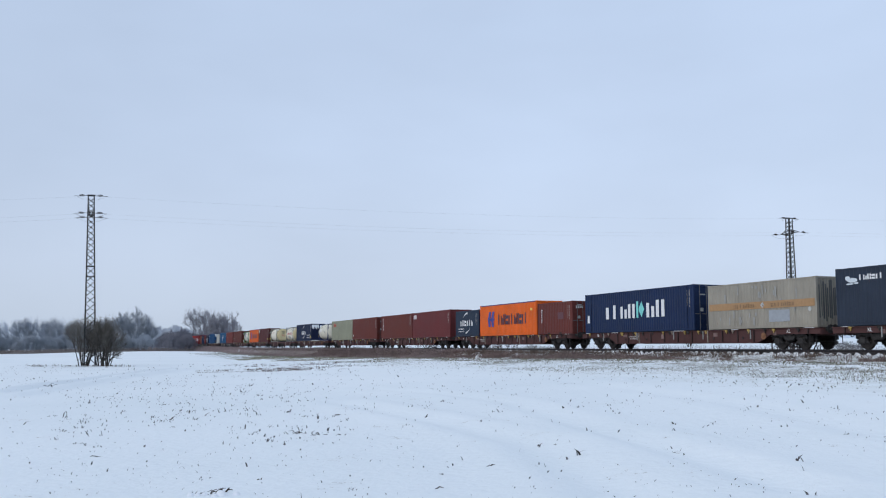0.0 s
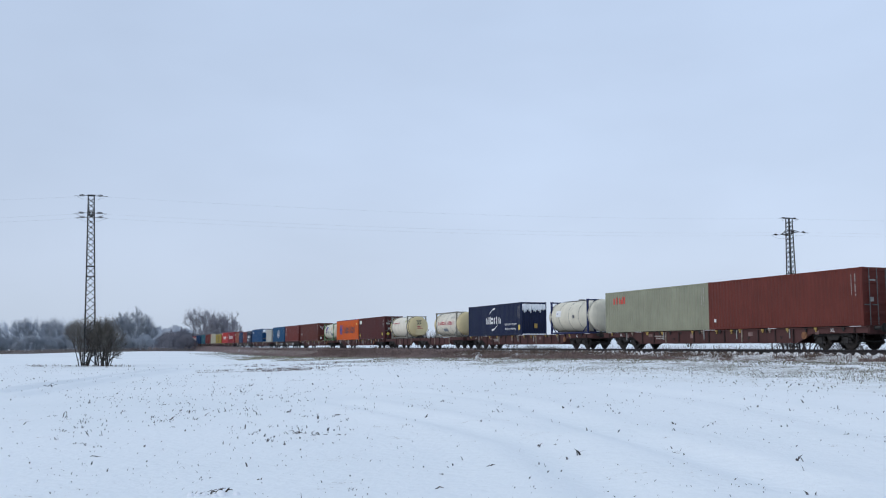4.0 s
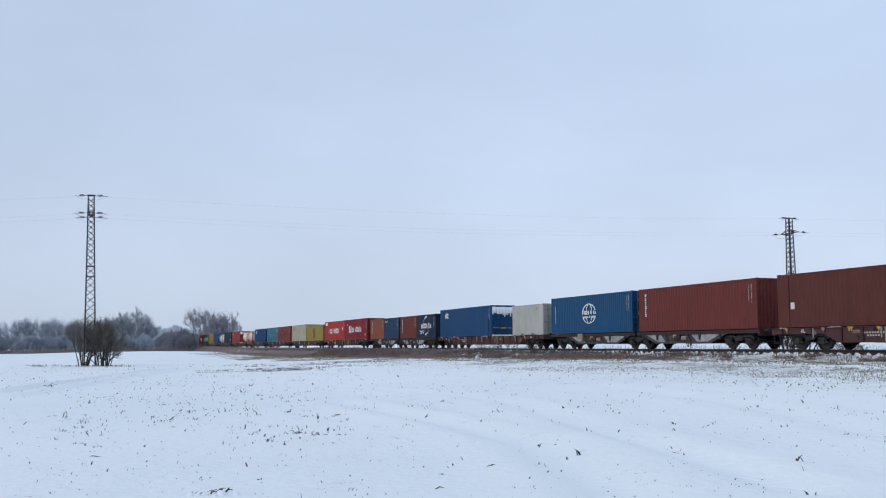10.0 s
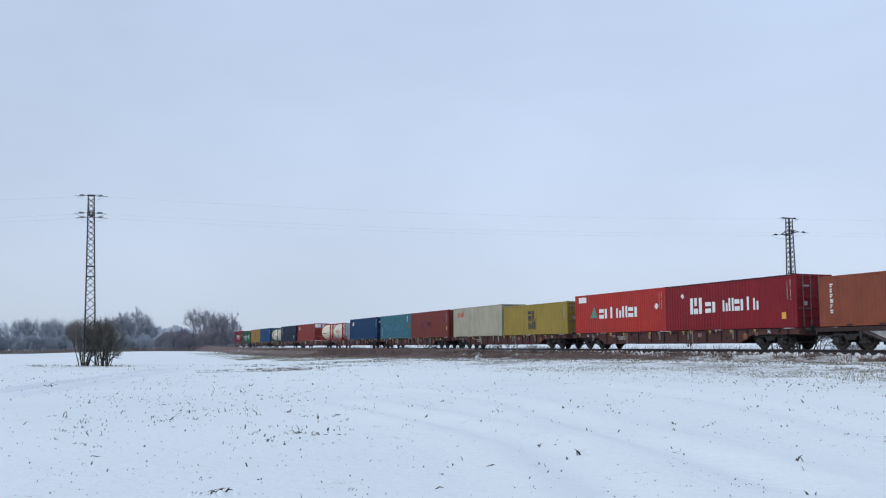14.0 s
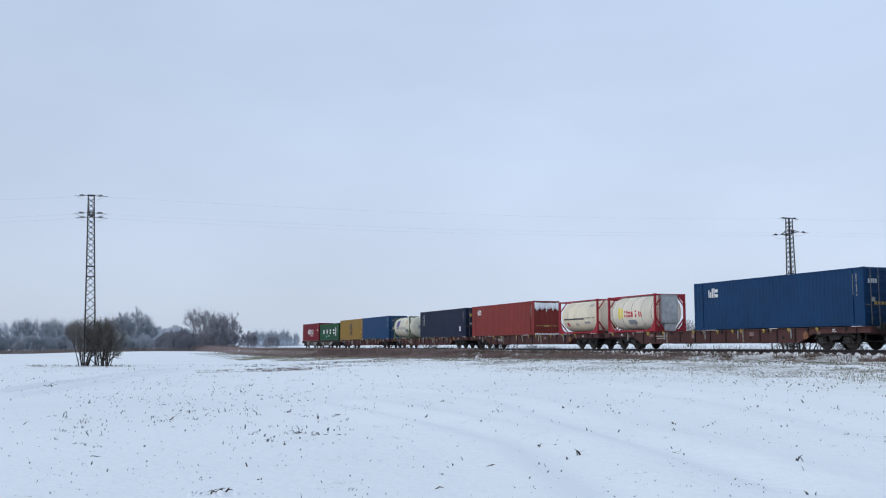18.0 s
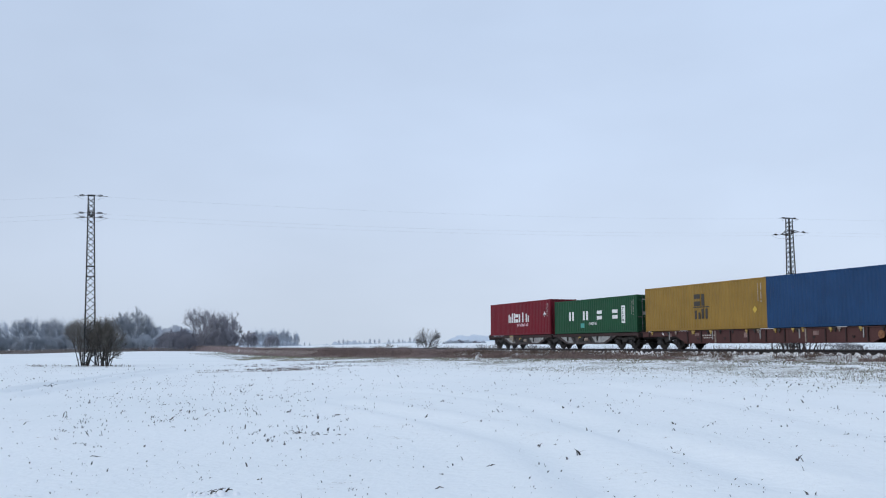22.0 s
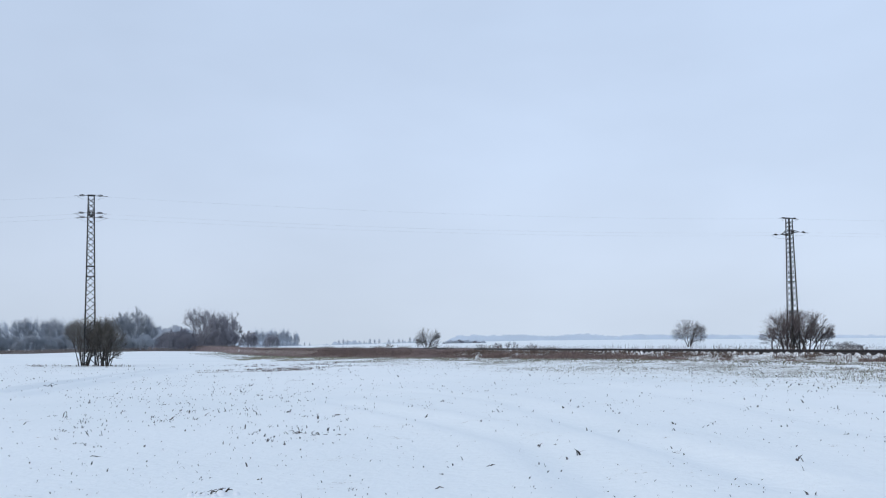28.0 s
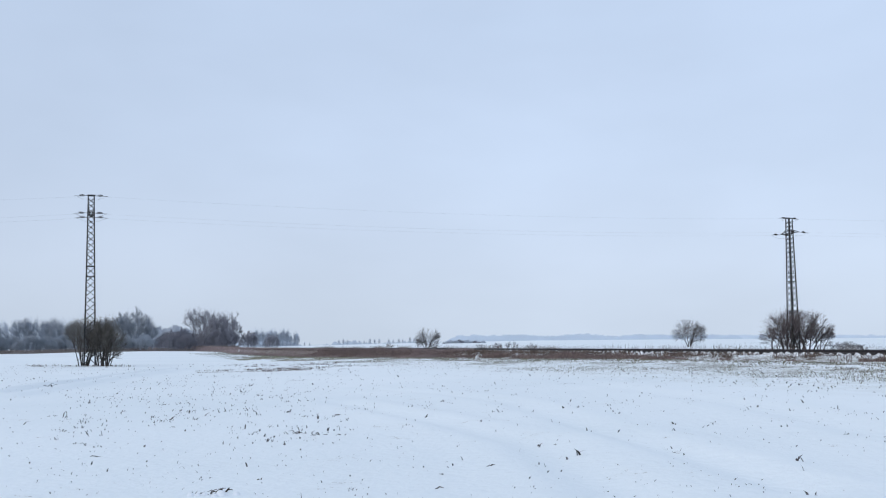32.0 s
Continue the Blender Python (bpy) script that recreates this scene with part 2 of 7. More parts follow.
# scrub twigs lightened towards grey-blue to paint in distance haze
TWIG_SCRUB = varied("scrub_twigs", (0.21, 0.208, 0.242), (0.30, 0.298, 0.34))
TWIG_CLUMP = varied("clump_twigs", (0.185, 0.185, 0.215), (0.27, 0.27, 0.305))
# bark and twigs of the far trees: base colours paled and blued as haze
BARK_HAZE = plain("hazed_bark", (0.20, 0.225, 0.26), 0.95, scale=3, amount=0.2)
TWIG_HAZE = varied("hazed_twigs", (0.225, 0.25, 0.29), (0.315, 0.345, 0.39))
BARK_PALE = plain("hazed_bark_pale", (0.33, 0.38, 0.47), 0.95, scale=3, amount=0.15)
TWIG_PALE = varied("hazed_twigs_pale", (0.49, 0.53, 0.59), (0.59, 0.63, 0.69))
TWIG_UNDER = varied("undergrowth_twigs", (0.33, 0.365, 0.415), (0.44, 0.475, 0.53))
BARK_OLIVE = plain("olive_bark", (0.050, 0.043, 0.036), 0.95, scale=5, amount=0.4)
TWIG_OLIVE = varied("olive_twigs", (0.085, 0.076, 0.065), (0.18, 0.165, 0.145))
TWIG_BROWN = varied("brown_twigs", (0.082, 0.066, 0.068), (0.175, 0.146, 0.145))


# ---- mesh helpers ----
class M:
    """Collects vertices and faces of one mesh."""

    def __init__(self):
        self.v, self.f = [], []

    def add(self, verts, faces):
        n = len(self.v)
        self.v += [tuple(p) for p in verts]
        self.f += [tuple(i + n for i in q) for q in faces]
        return self

    def box(self, x0, x1, y0, y1, z0, z1):
        return self.add([(x0, y0, z0), (x1, y0, z0), (x1, y1, z0), (x0, y1, z0), (x0, y0, z1), (x1, y0, z1), (x1, y1, z1), (x0, y1, z1)],
                        [(0, 3, 2, 1), (4, 5, 6, 7), (0, 1, 5, 4), (1, 2, 6, 5), (2, 3, 7, 6), (3, 0, 4, 7)])

    def chamfered(self, x0, x1, y0, y1, z0, z1, c=0.01):
        """A box whose long edges along x are cut."""
        ring = [(y0 + c, z0), (y1 - c, z0), (y1, z0 + c), (y1, z1 - c), (y1 - c, z1), (y0 + c, z1), (y0, z1 - c), (y0, z0 + c)]
        return self.prism_x(ring, x0, x1)

    def prism_x(self, ring, x0, x1):
        n = len(ring)
        vs = [(x0, *p) for p in ring] + [(x1, *p) for p in ring]
        fs = [(i, (i + 1) % n, n + (i + 1) % n, n + i) for i in range(n)]
        return self.add(vs, fs + [tuple(range(n))[::-1], tuple(range(n, 2 * n))])

    def prism_y(self, ring, y0, y1):
        """ring of (x, z) run from y0 to y1."""
        n = len(ring)
        vs = [(p[0], y0, p[1]) for p in ring] + [(p[0], y1, p[1]) for p in ring]
        fs = [(i, (i + 1) % n, n + (i + 1) % n, n + i) for i in range(n)]
        return self.add(vs, fs + [tuple(range(n))[::-1], tuple(range(n, 2 * n))])

    def tube(self, a, b, r0, r1=None, n=6, caps=True):
        a, b = Vector(a), Vector(b)
        r1 = r0 if r1 is None else r1
        ax = (b - a).normalized()
        s = ax.orthogonal().normalized()
        t = ax.cross(s)
        vs = [a + r0 * (math.cos(k * math.tau / n) * s + math.sin(k * math.tau / n) * t) for k in range(n)]
        vs += [b + r1 * (math.cos(k * math.tau / n) * s + math.sin(k * math.tau / n) * t) for k in range(n)]
        fs = [(k, (k + 1) % n, n + (k + 1) % n, n + k) for k in range(n)]
        return self.add(vs, fs + ([tuple(range(n))[::-1], tuple(range(n, 2 * n))] if caps else []))

    def lathe_x(self, profile, n=24, y=0.0, z=0.0):
        """profile of (x, radius) turned about the x axis."""
        k = len(profile)
        vs = [(px, y + r * math.cos(j * math.tau / n), z + r * math.sin(j * math.tau / n)) for j in range(n) for px, r in profile]
        fs = [(j * k + i, j * k + i + 1, (j + 1) % n * k + i + 1, (j + 1) % n * k + i) for j in range(n) for i in range(k - 1)]
        return self.add(vs, fs + [tuple(j * k for j in range(n))[::-1], tuple(j * k + k - 1 for j in range(n))])

    def path(self, pts, radii, n=4):
        """One bent tapering tube through the points."""
        k0 = len(self.v)
        for i, (p, r) in enumerate(zip(pts, radii)):
            ax = (Vector(pts[min(i + 1, len(pts) - 1)]) - Vector(pts[max(i - 1, 0)])).normalized()
            s = ax.cross(Vector((0.31, 0.22, 0.92))).normalized()
            t = ax.cross(s)
            self.v += [tuple(Vector(p) + r * (math.cos(k * math.tau / n) * s + math.sin(k * math.tau / n) * t)) for k in range(n)]
        for i in range(len(pts) - 1):
            self.f += [(k0 + i * n + k, k0 + i * n + (k + 1) % n, k0 + (i + 1) * n + (k + 1) % n, k0 + (i + 1) * n + k) for k in range(n)]
        return self

    def bar(self, a, b, w):
        return self.tube(a, b, w, w, 4)

    def mesh(self, name, material, smoothed=False):
        me = bpy.data.meshes.new(name)
        me.from_pydata(self.v, [], self.f)
        if material:
            me.materials.append(material)
        if smoothed:
            me.polygons.foreach_set("use_smooth", [True] * len(me.polygons))
        me.update()
        return me


def part(name, m, material, parent, label="", smoothed=False, at=None):
    data = m if isinstance(m, bpy.types.Mesh) else m.mesh(name, material, smoothed)
    ob = new(name, data)
    ob.parent = parent
    if at is not None:
        ob.matrix_basis = at
    return tagged(ob, label)


def thing(name, label, category, group="", kind="", m=None, mesh=None):
    ob = new(name, mesh)
    if m is not None:
        ob.matrix_basis = m
    return tagged(ob, label, category, group, kind)


# ---- the ground ----
def build_ground():
    def steps(*spans):
        out = []
        for a, b, s in spans:
            k = max(1, round((b - a) / s))
            out += [a + (b - a) * i / k for i in range(k)]
        return out + [spans[-1][1]]
    ds = steps((-4200, -1000, 400), (-1000, -200, 80), (-200, -40, 16), (-40, -4, 1.5), (-4, 8, 0.2), (8, 26, 0.35), (26, 46, 0.5), (46, 80, 4), (80, 400, 20), (400, 1400, 50), (1400, 4200, 350))
    us = steps((-4200, -1000, 400), (-1000, -200, 80), (-200, -30, 10), (-30, 2, 1.5), (2, 34, 0.35), (34, 68, 0.7), (68, 170, 1.5), (170, 520, 7), (520, 1500, 60), (1500, 4200, 300))
    vs, fs = [], []
    for d in ds:
        for u in us:
            p = ud(u, d)
            vs.append((p.x, p.y, ground_z(p.x, p.y)))
    n = len(us)
    for i in range(len(ds) - 1):
        for j in range(n - 1):
            fs.append((i * n + j, (i + 1) * n + j, (i + 1) * n + j + 1, i * n + j + 1))
    m = M()
    m.v, m.f = vs, fs
    me = m.mesh("ground", SNOW_FIELD, True)
    me.flip_normals()
    thing("ground", "snow-covered stubble field with bare earth by the railway bank", "field", kind="structure", mesh=me)


build_ground()


# ---- the track ----
def build_track():
    m0 = Matrix.Translation(ud(0, TRACK_D, 0)) @ pose(0, 0, 0, 0, 0, TRACK_TURN)
    track = thing("railway_track", "single railway track with dark rails on snowed-in sleepers", "railway track", kind="structure", m=m0)
    x0, x1 = -1200, 1100    # local x runs towards the camera's side of the line
    b = RAIL_Z - 0.33
    bed = M().prism_x([(-2.7, b - 0.40), (2.7, b - 0.40), (1.75, b - 0.14), (1.30, b - 0.06), (0.6, b + 0.06), (-0.6, b + 0.06), (-1.30, b - 0.06), (-1.75, b - 0.14)], x0, x1)
    part("ballast_bed", bed, BALLAST, track, "dark ballast with snow in its gaps")
    rail = [(-0.07, b + 0.14), (0.07, b + 0.14), (0.07, b + 0.16), (0.012, b + 0.19), (0.012, RAIL_Z - 0.045), (0.036, RAIL_Z - 0.035), (0.036, RAIL_Z - 0.004),
            (0.028, RAIL_Z), (-0.028, RAIL_Z), (-0.036, RAIL_Z - 0.004), (-0.036, RAIL_Z - 0.035), (-0.012, RAIL_Z - 0.045), (-0.012, b + 0.19), (-0.07, b + 0.16)]
    for y in (-0.753, 0.753):
        part("rail", M().prism_x([(p + y, q) for p, q in rail], x0, x1), RAIL_STEEL, track)
    sl = M().prism_y([(-0.13, b - 0.12), (0.13, b - 0.12), (0.11, b + 0.145), (-0.11, b + 0.145)], -1.30, 1.30).mesh("sleeper", SLEEPER)
    for i in range(290):
        part("sleeper", sl, None, track, at=pose(-20 - i * 0.62, random.uniform(-0.03, 0.03), random.uniform(-0.02, 0.01), 0, 0, random.uniform(-0.6, 0.6)))
    # heaps of snow on the shoulder between the sleeper ends
    heaps = M()
    rnd = random.Random(5)
    for i in range(320):
        x = 10 - i * 0.37 - rnd.uniform(0, 0.22)
        r, h = rnd.uniform(0.09, 0.22), rnd.uniform(0.03, 0.13)
        y = -1.75 - rnd.uniform(0.0, 0.75)
        zb = b - 0.40 + 0.26 * min(1.0, max(0.0, (y + 2.7) / 0.95)) - 0.03
        ring = [(x + r * math.cos(a * math.tau / 7) * rnd.uniform(0.8, 1.2), y + 0.7 * r * math.sin(a * math.tau / 7), zb + 0.25 * r * math.sin(a * math.tau / 7)) for a in range(7)]
        top = [(x + 0.3 * r * math.cos(a * math.tau / 7), y + 0.25 * r * math.sin(a * math.tau / 7), zb + h + 0.06) for a in range(7)]
        heaps.add(ring + top, [(a, (a + 1) % 7, 7 + (a + 1) % 7, 7 + a) for a in range(7)] + [tuple(range(7, 14))])
    # a ridge of snow along the sleeper ends, notched where a sleeper sticks out
    crest = []
    for i in range(290):
        x = -20 - i * 0.62
        crest += [(x + rnd.uniform(0.06, 0.10), b + rnd.uniform(0.05, 0.14)), (x - rnd.uniform(0.10, 0.14), b + rnd.uniform(0.04, 0.14)),
                  (x - rnd.uniform(0.20, 0.34), b + rnd.uniform(0.15, 0.22)), (x - rnd.uniform(0.38, 0.50), b + rnd.uniform(0.11, 0.22))]
    n = len(crest)
    heaps.add([(x + rnd.uniform(-0.05, 0.05), -1.70 - rnd.uniform(0, 0.2), b - 0.26) for x, z in crest] + [(x, -1.36 - rnd.uniform(0, 0.05), z) for x, z in crest]
              + [(x, -1.315, b - 0.15) for x, z in crest],
              [(i, n + i, n + i + 1, i + 1) for i in range(n - 1)] + [(n + i, 2 * n + i, 2 * n + i + 1, n + i + 1) for i in range(n - 1)])
    for i in range(420):
        x = -18 - i * 0.62
        heaps.box(x - 0.17 - rnd.uniform(0, 0.06), x + 0.17, -0.60, 0.60, b + 0.05, b + 0.10 + rnd.uniform(0, 0.04))
    h = part("snow_heap", heaps, OLD_SNOW, track, "lumps of snow along the ballast shoulder")
    tagged(h, kind="stuff")


build_track()


# ---- wagons ----
def axle_set(parent, x, wheelsets):
    m = M()
    prof = [(-0.07, 0.10), (-0.07, 0.40), (-0.055, 0.43), (-0.045, 0.47), (0.035, 0.47), (0.05, 0.49), (0.07, 0.49), (0.07, 0.40), (0.05, 0.36), (0.05, 0.12), (0.09, 0.10)]
    for side in (-1, 1):
        n, k = 20, len(prof)
        vs = [(r * math.cos(j * math.tau / n), side * (0.76 - p), r * math.sin(j * math.tau / n)) for j in range(n) for p, r in prof]
        fs = [(j * k + i, j * k + i + 1, (j + 1) % n * k + i + 1, (j + 1) % n * k + i) for j in range(n) for i in range(k - 1)]
        m.add(vs, fs)
        for j in range(4):      # webs that show the wheel's turn
            a = j * math.tau / 4
            m.tube((0.10 * math.cos(a), side * 0.83, 0.10 * math.sin(a)), (0.38 * math.cos(a), side * 0.83, 0.38 * math.sin(a)), 0.03, 0.03, 4)
    m.tube((0, -1.02, 0), (0, 1.02, 0), 0.085, 0.085, 10)
    ob = part("wheelset", m, WHEEL, parent)
    ob.matrix_parent_inverse = Matrix.Translation((x, 0, 0.47 - 0.47))
    wheelsets.append(ob)
    return ob


WHEELSETS = []
SHARED = {}


def bogie(parent, x):
    """A two-axle goods bogie: side frames, axle boxes with springs, a bolster, brake gear and two wheelsets."""
    if "bogie" not in SHARED:
        m = M()
        for s in (-1, 1):
            y0, y1 = s * 1.0 - 0.06, s * 1.0 + 0.06
            m.prism_y([(-1.35, 0.05), (-1.15, 0.22), (-0.45, 0.22), (-0.28, 0.02), (0.28, 0.02), (0.45, 0.22), (1.15, 0.22), (1.35, 0.05), (1.35, 0.26),
                       (1.1, 0.36), (0.5, 0.36), (0.3, 0.30), (-0.3, 0.30), (-0.5, 0.36), (-1.1, 0.36), (-1.35, 0.26)], y0, y1)
            for ax in (-0.9, 0.9):
                m.box(ax - 0.16, ax + 0.16, y0 - 0.04, y1 + 0.06, -0.15, 0.16)
                for k in (-0.24, 0.24):
                    for c in range(4):
                        m.tube((ax + k, s * 1.02, -0.06 + c * 0.07), (ax + k, s * 1.02, -0.02 + c * 0.07), 0.085, 0.085, 8)
                m.prism_y([(ax - 0.42, -0.14), (ax + 0.42, -0.14), (ax + 0.36, -0.05), (ax - 0.36, -0.05)], y0, y1)
        SHARED["bogie"] = m.mesh("bogie", BOGIE)
        SHARED["bolster"] = M().chamfered(-0.22, 0.22, -1.0, 1.0, 0.12, 0.38, 0.04).mesh("bolster", BOGIE)
        g = M()
        for ax in (-1.42, -0.40, 0.40, 1.42):
            g.tube((ax, -0.9, -0.05), (ax, 0.9, -0.05), 0.045, 0.045, 6)
            for s in (-0.75, 0.75):
                g.box(ax - 0.05, ax + 0.05, s - 0.05, s + 0.05, -0.22, 0.22)
        SHARED["brake_gear"] = g.mesh("brake_gear", BOGIE)
    b = part("bogie", SHARED["bogie"], None, parent, "grimy two-axle bogie", at=pose(x, 0, 0.47 - 1.155))
    part("bolster", SHARED["bolster"], None, b)
    part("brake_gear", SHARED["brake_gear"], None, b)
    for ax in (-0.9, 0.9):
        axle_set(b, ax, WHEELSETS)
    return b


def buffers(w, xe):
    """Two buffers and a coupling at each end; xe: the headstock."""
    if "buffer" not in SHARED:
        m = M().lathe_x([(0, 0.12), (0.03, 0.12), (0.03, 0.085), (0.36, 0.085), (0.37, 0.05), (0.55, 0.05), (0.56, 0.23), (0.60, 0.22), (0.615, 0.12)], 14)
        SHARED["buffer"] = m.mesh("buffer", BOGIE, False)
        c = M()
        for k in range(4):
            c.tube((0.05 + 0.12 * k, -0.05, -0.02 - 0.05 * k), (0.20 + 0.12 * k, 0.05, -0.05 - 0.05 * k), 0.035, 0.035, 6)
        h = M().tube((0, 0.5, 0.0), (0.25, 0.48, -0.30), 0.025, 0.025, 6).tube((0.25, 0.48, -0.30), (0.5, 0.46, -0.2), 0.025, 0.025, 6)
        SHARED["hose"] = h.mesh("brake_hose", BOGIE)
        SHARED["coupling"] = c.mesh("coupling", BOGIE)
    for s in (-1, 1):
        for y in (-0.875, 0.875):
            part("buffer", SHARED["buffer"], None, w, at=pose(s * xe, y, 1.06 - 1.155, 0, 0, 0 if s > 0 else 180))
        part("brake_hose", SHARED["hose"], None, w, at=pose(s * xe, 0, 0.95 - 1.155, 0, 0, 0 if s > 0 else 180))
        part("coupling", SHARED["coupling"], None, w, at=pose(s * xe, 0, 0.95 - 1.155, 0, 0, 0 if s > 0 else 180))


def wagon_long(name_label):
    """An 80-foot two-bogie container flat with deep side sills. Its origin is on deck level, amidships."""
    w = thing("container_wagon", name_label, "freight wagon", "wagons of the train")
    half = 12.42
    for s in (-1, 1):
        y0, y1 = (s * 1.26 - 0.05, s * 1.26 + 0.05)
        ring = [(-half, -0.05), (-half, -0.34), (-8.6, -0.34), (-7.6, -0.78), (7.6, -0.78), (8.6, -0.34), (half, -0.34), (half, -0.05)]
        part("side_sill", M().prism_y(ring, y0, y1), WAGON, w)
        fl = M().prism_y([(-7.65, -0.80), (7.65, -0.80), (7.65, -0.77), (-7.65, -0.77)], y0 - 0.09, y1 + 0.09)
        fl.prism_y([(-half, -0.06), (half, -0.06), (half, -0.025), (-half, -0.025)], y0 - 0.07, y1 + 0.07)
        part("sill_flange", fl, WAGON, w)
        ys = -1.31 if s < 0 else 1.31
        for k, x in enumerate([-11.6, -7.3, -5.9, -4.5, -3.1, -1.5, 0.0, 1.5, 3.1, 4.5, 5.9, 7.3, 11.6]):
            part("rib", M().box(x - 0.035, x + 0.035, min(ys, ys + s * 0.07), max(ys, ys + s * 0.07), -0.76 if abs(x) < 7.6 else -0.33, -0.055),
                 RUSTY_PALE if k in (3, 8) else WAGON_DARK, w)
    cross = M().box(-0.12, 0.12, -1.205, 1.205, -0.30, -0.06).mesh("cross_member", WAGON_DARK)
    for x in [-12.2, -10.2, -8.2, -6.1, -4.0, -2.0, 0, 2.0, 4.0, 6.1, 8.2, 10.2, 12.2]:
        part("cross_member", cross, None, w, at=pose(x, 0, 0))
    part("centre_sill", M().box(-half + 0.07, half - 0.07, -0.28, 0.28, -0.42, -0.07), WAGON_DARK, w)
    for s in (-1, 1):
        part("headstock", M().chamfered(s * half - 0.06, s * half + 0.06, -1.28, 1.28, -0.38, -0.03, 0.03), WAGON, w)
        bogie(w, s * 9.85)
        st = M()
        st.tube((s * 12.2, -1.36, -0.35), (s * 12.2, -1.36, -0.85), 0.02).tube((s * 11.75, -1.36, -0.35), (s * 11.75, -1.36, -0.85), 0.02)
        st.box(min(s * 11.75, s * 12.2), max(s * 11.75, s * 12.2), -1.42, -1.30, -0.86, -0.83)
        part("step", st, BOGIE, w)
    buffers(w, half + 0.05)
    for x in (-6.8, -2.9, 2.9, 6.8):
        spig = M().box(x - 0.09, x + 0.09, -1.37, -1.20, -0.09, 0.0).box(x - 0.05, x + 0.05, -1.35, -1.25, -0.22, -0.09)
        part("spigot_holder", spig, YELLOW if x in (-6.8, 2.9) else BOGIE, w)
    for k, x in enumerate((-11.2, -9.4, -8.5, -6.6, -5.2, -4.9, -4.0, -1.6, -0.9, -0.6, 0.8, 1.1, 2.2, 2.5, 4.9, 5.2, 5.5, 6.9, 8.3, 9.0, 10.9)):
        lv = M().box(x - 0.10, x + 0.02, -1.40, -1.33, -0.13, -0.02).box(x - 0.02, x + 0.11, -1.42, -1.36, -0.10 - 0.03 * (k % 3), -0.035).box(x - 0.03, x + 0.03, -1.39, -1.34, -0.24, -0.12)
        part("locking_lever", lv, (YELLOW, BOGIE, RUSTY_PALE, YELLOW, BOGIE, YELLOW, BOGIE)[k % 7], w)
        if k % 4 == 1:
            part("stanchion", M().box(x + 0.12, x + 0.17, -1.38, -1.33, -0.56, -0.06), PLATE, w, "pale worn stanchion on the sill")
    for x in (-6.2, -3.6, 3.7, 6.4):
        part("tie_down_ring", M().tube((x - 0.08, -1.36, -0.45), (x, -1.37, -0.58), 0.02).tube((x, -1.37, -0.58), (x + 0.08, -1.36, -0.45), 0.02), BOGIE, w)
    part("brake_wheel", M().tube((8.15, -1.38, -0.42), (8.15, -1.34, -0.42), 0.20, 0.20, 14).tube((8.15, -1.40, -0.42), (8.15, -1.37, -0.42), 0.07, 0.07, 8), RUST_ORANGE, w, "rusty orange brake wheel")
    if "size_mark" not in SHARED:
        SHARED["size_mark"] = lettering("XL", 0.26)
        SHARED["size_mark"].materials.append(WHITE)
    for x in (-10.2, 9.95):
        part("lettering", SHARED["size_mark"], None, w, "white painted letters", at=Matrix.Translation((x, -1.318, -0.27)) @ Matrix.Rotation(radians(90), 4, "X"))
    for x, wd, hg in ((-9.3, 0.22, 0.20), (-6.6, 0.45, 0.16), (-1.9, 0.35, 0.30), (3.6, 0.40, 0.22), (8.9, 0.24, 0.20)):
        part("worn_patch", M().box(x, x + wd, -1.318, -1.311, -0.18 - hg, -0.18), WORN, w, "patch of pale worn paint")
    for x, n in ((-11.9, 0.5), (-8.3, 0.9), (-0.6, 1.2), (5.2, 0.7), (11.2, 0.8)):
        part("snow_strip", M().prism_y([(x, -0.024), (x + n, -0.024), (x + n - 0.1, 0.0), (x + 0.1, 0.0)], -1.30, -1.23), SNOW, w, "thin line of snow on the sill")
    tx = M()
    for r_, (xa, n) in enumerate(((-5.9, 8), (-5.7, 5))):
        for i in range(n):
            tx.box(xa + i * 0.17, xa + 0.11 + i * 0.17, -1.316, -1.311, -0.36 - 0.14 * r_, -0.28 - 0.14 * r_)
    tagged(part("lettering", tx, CODE, w), kind="stuff")
    return w


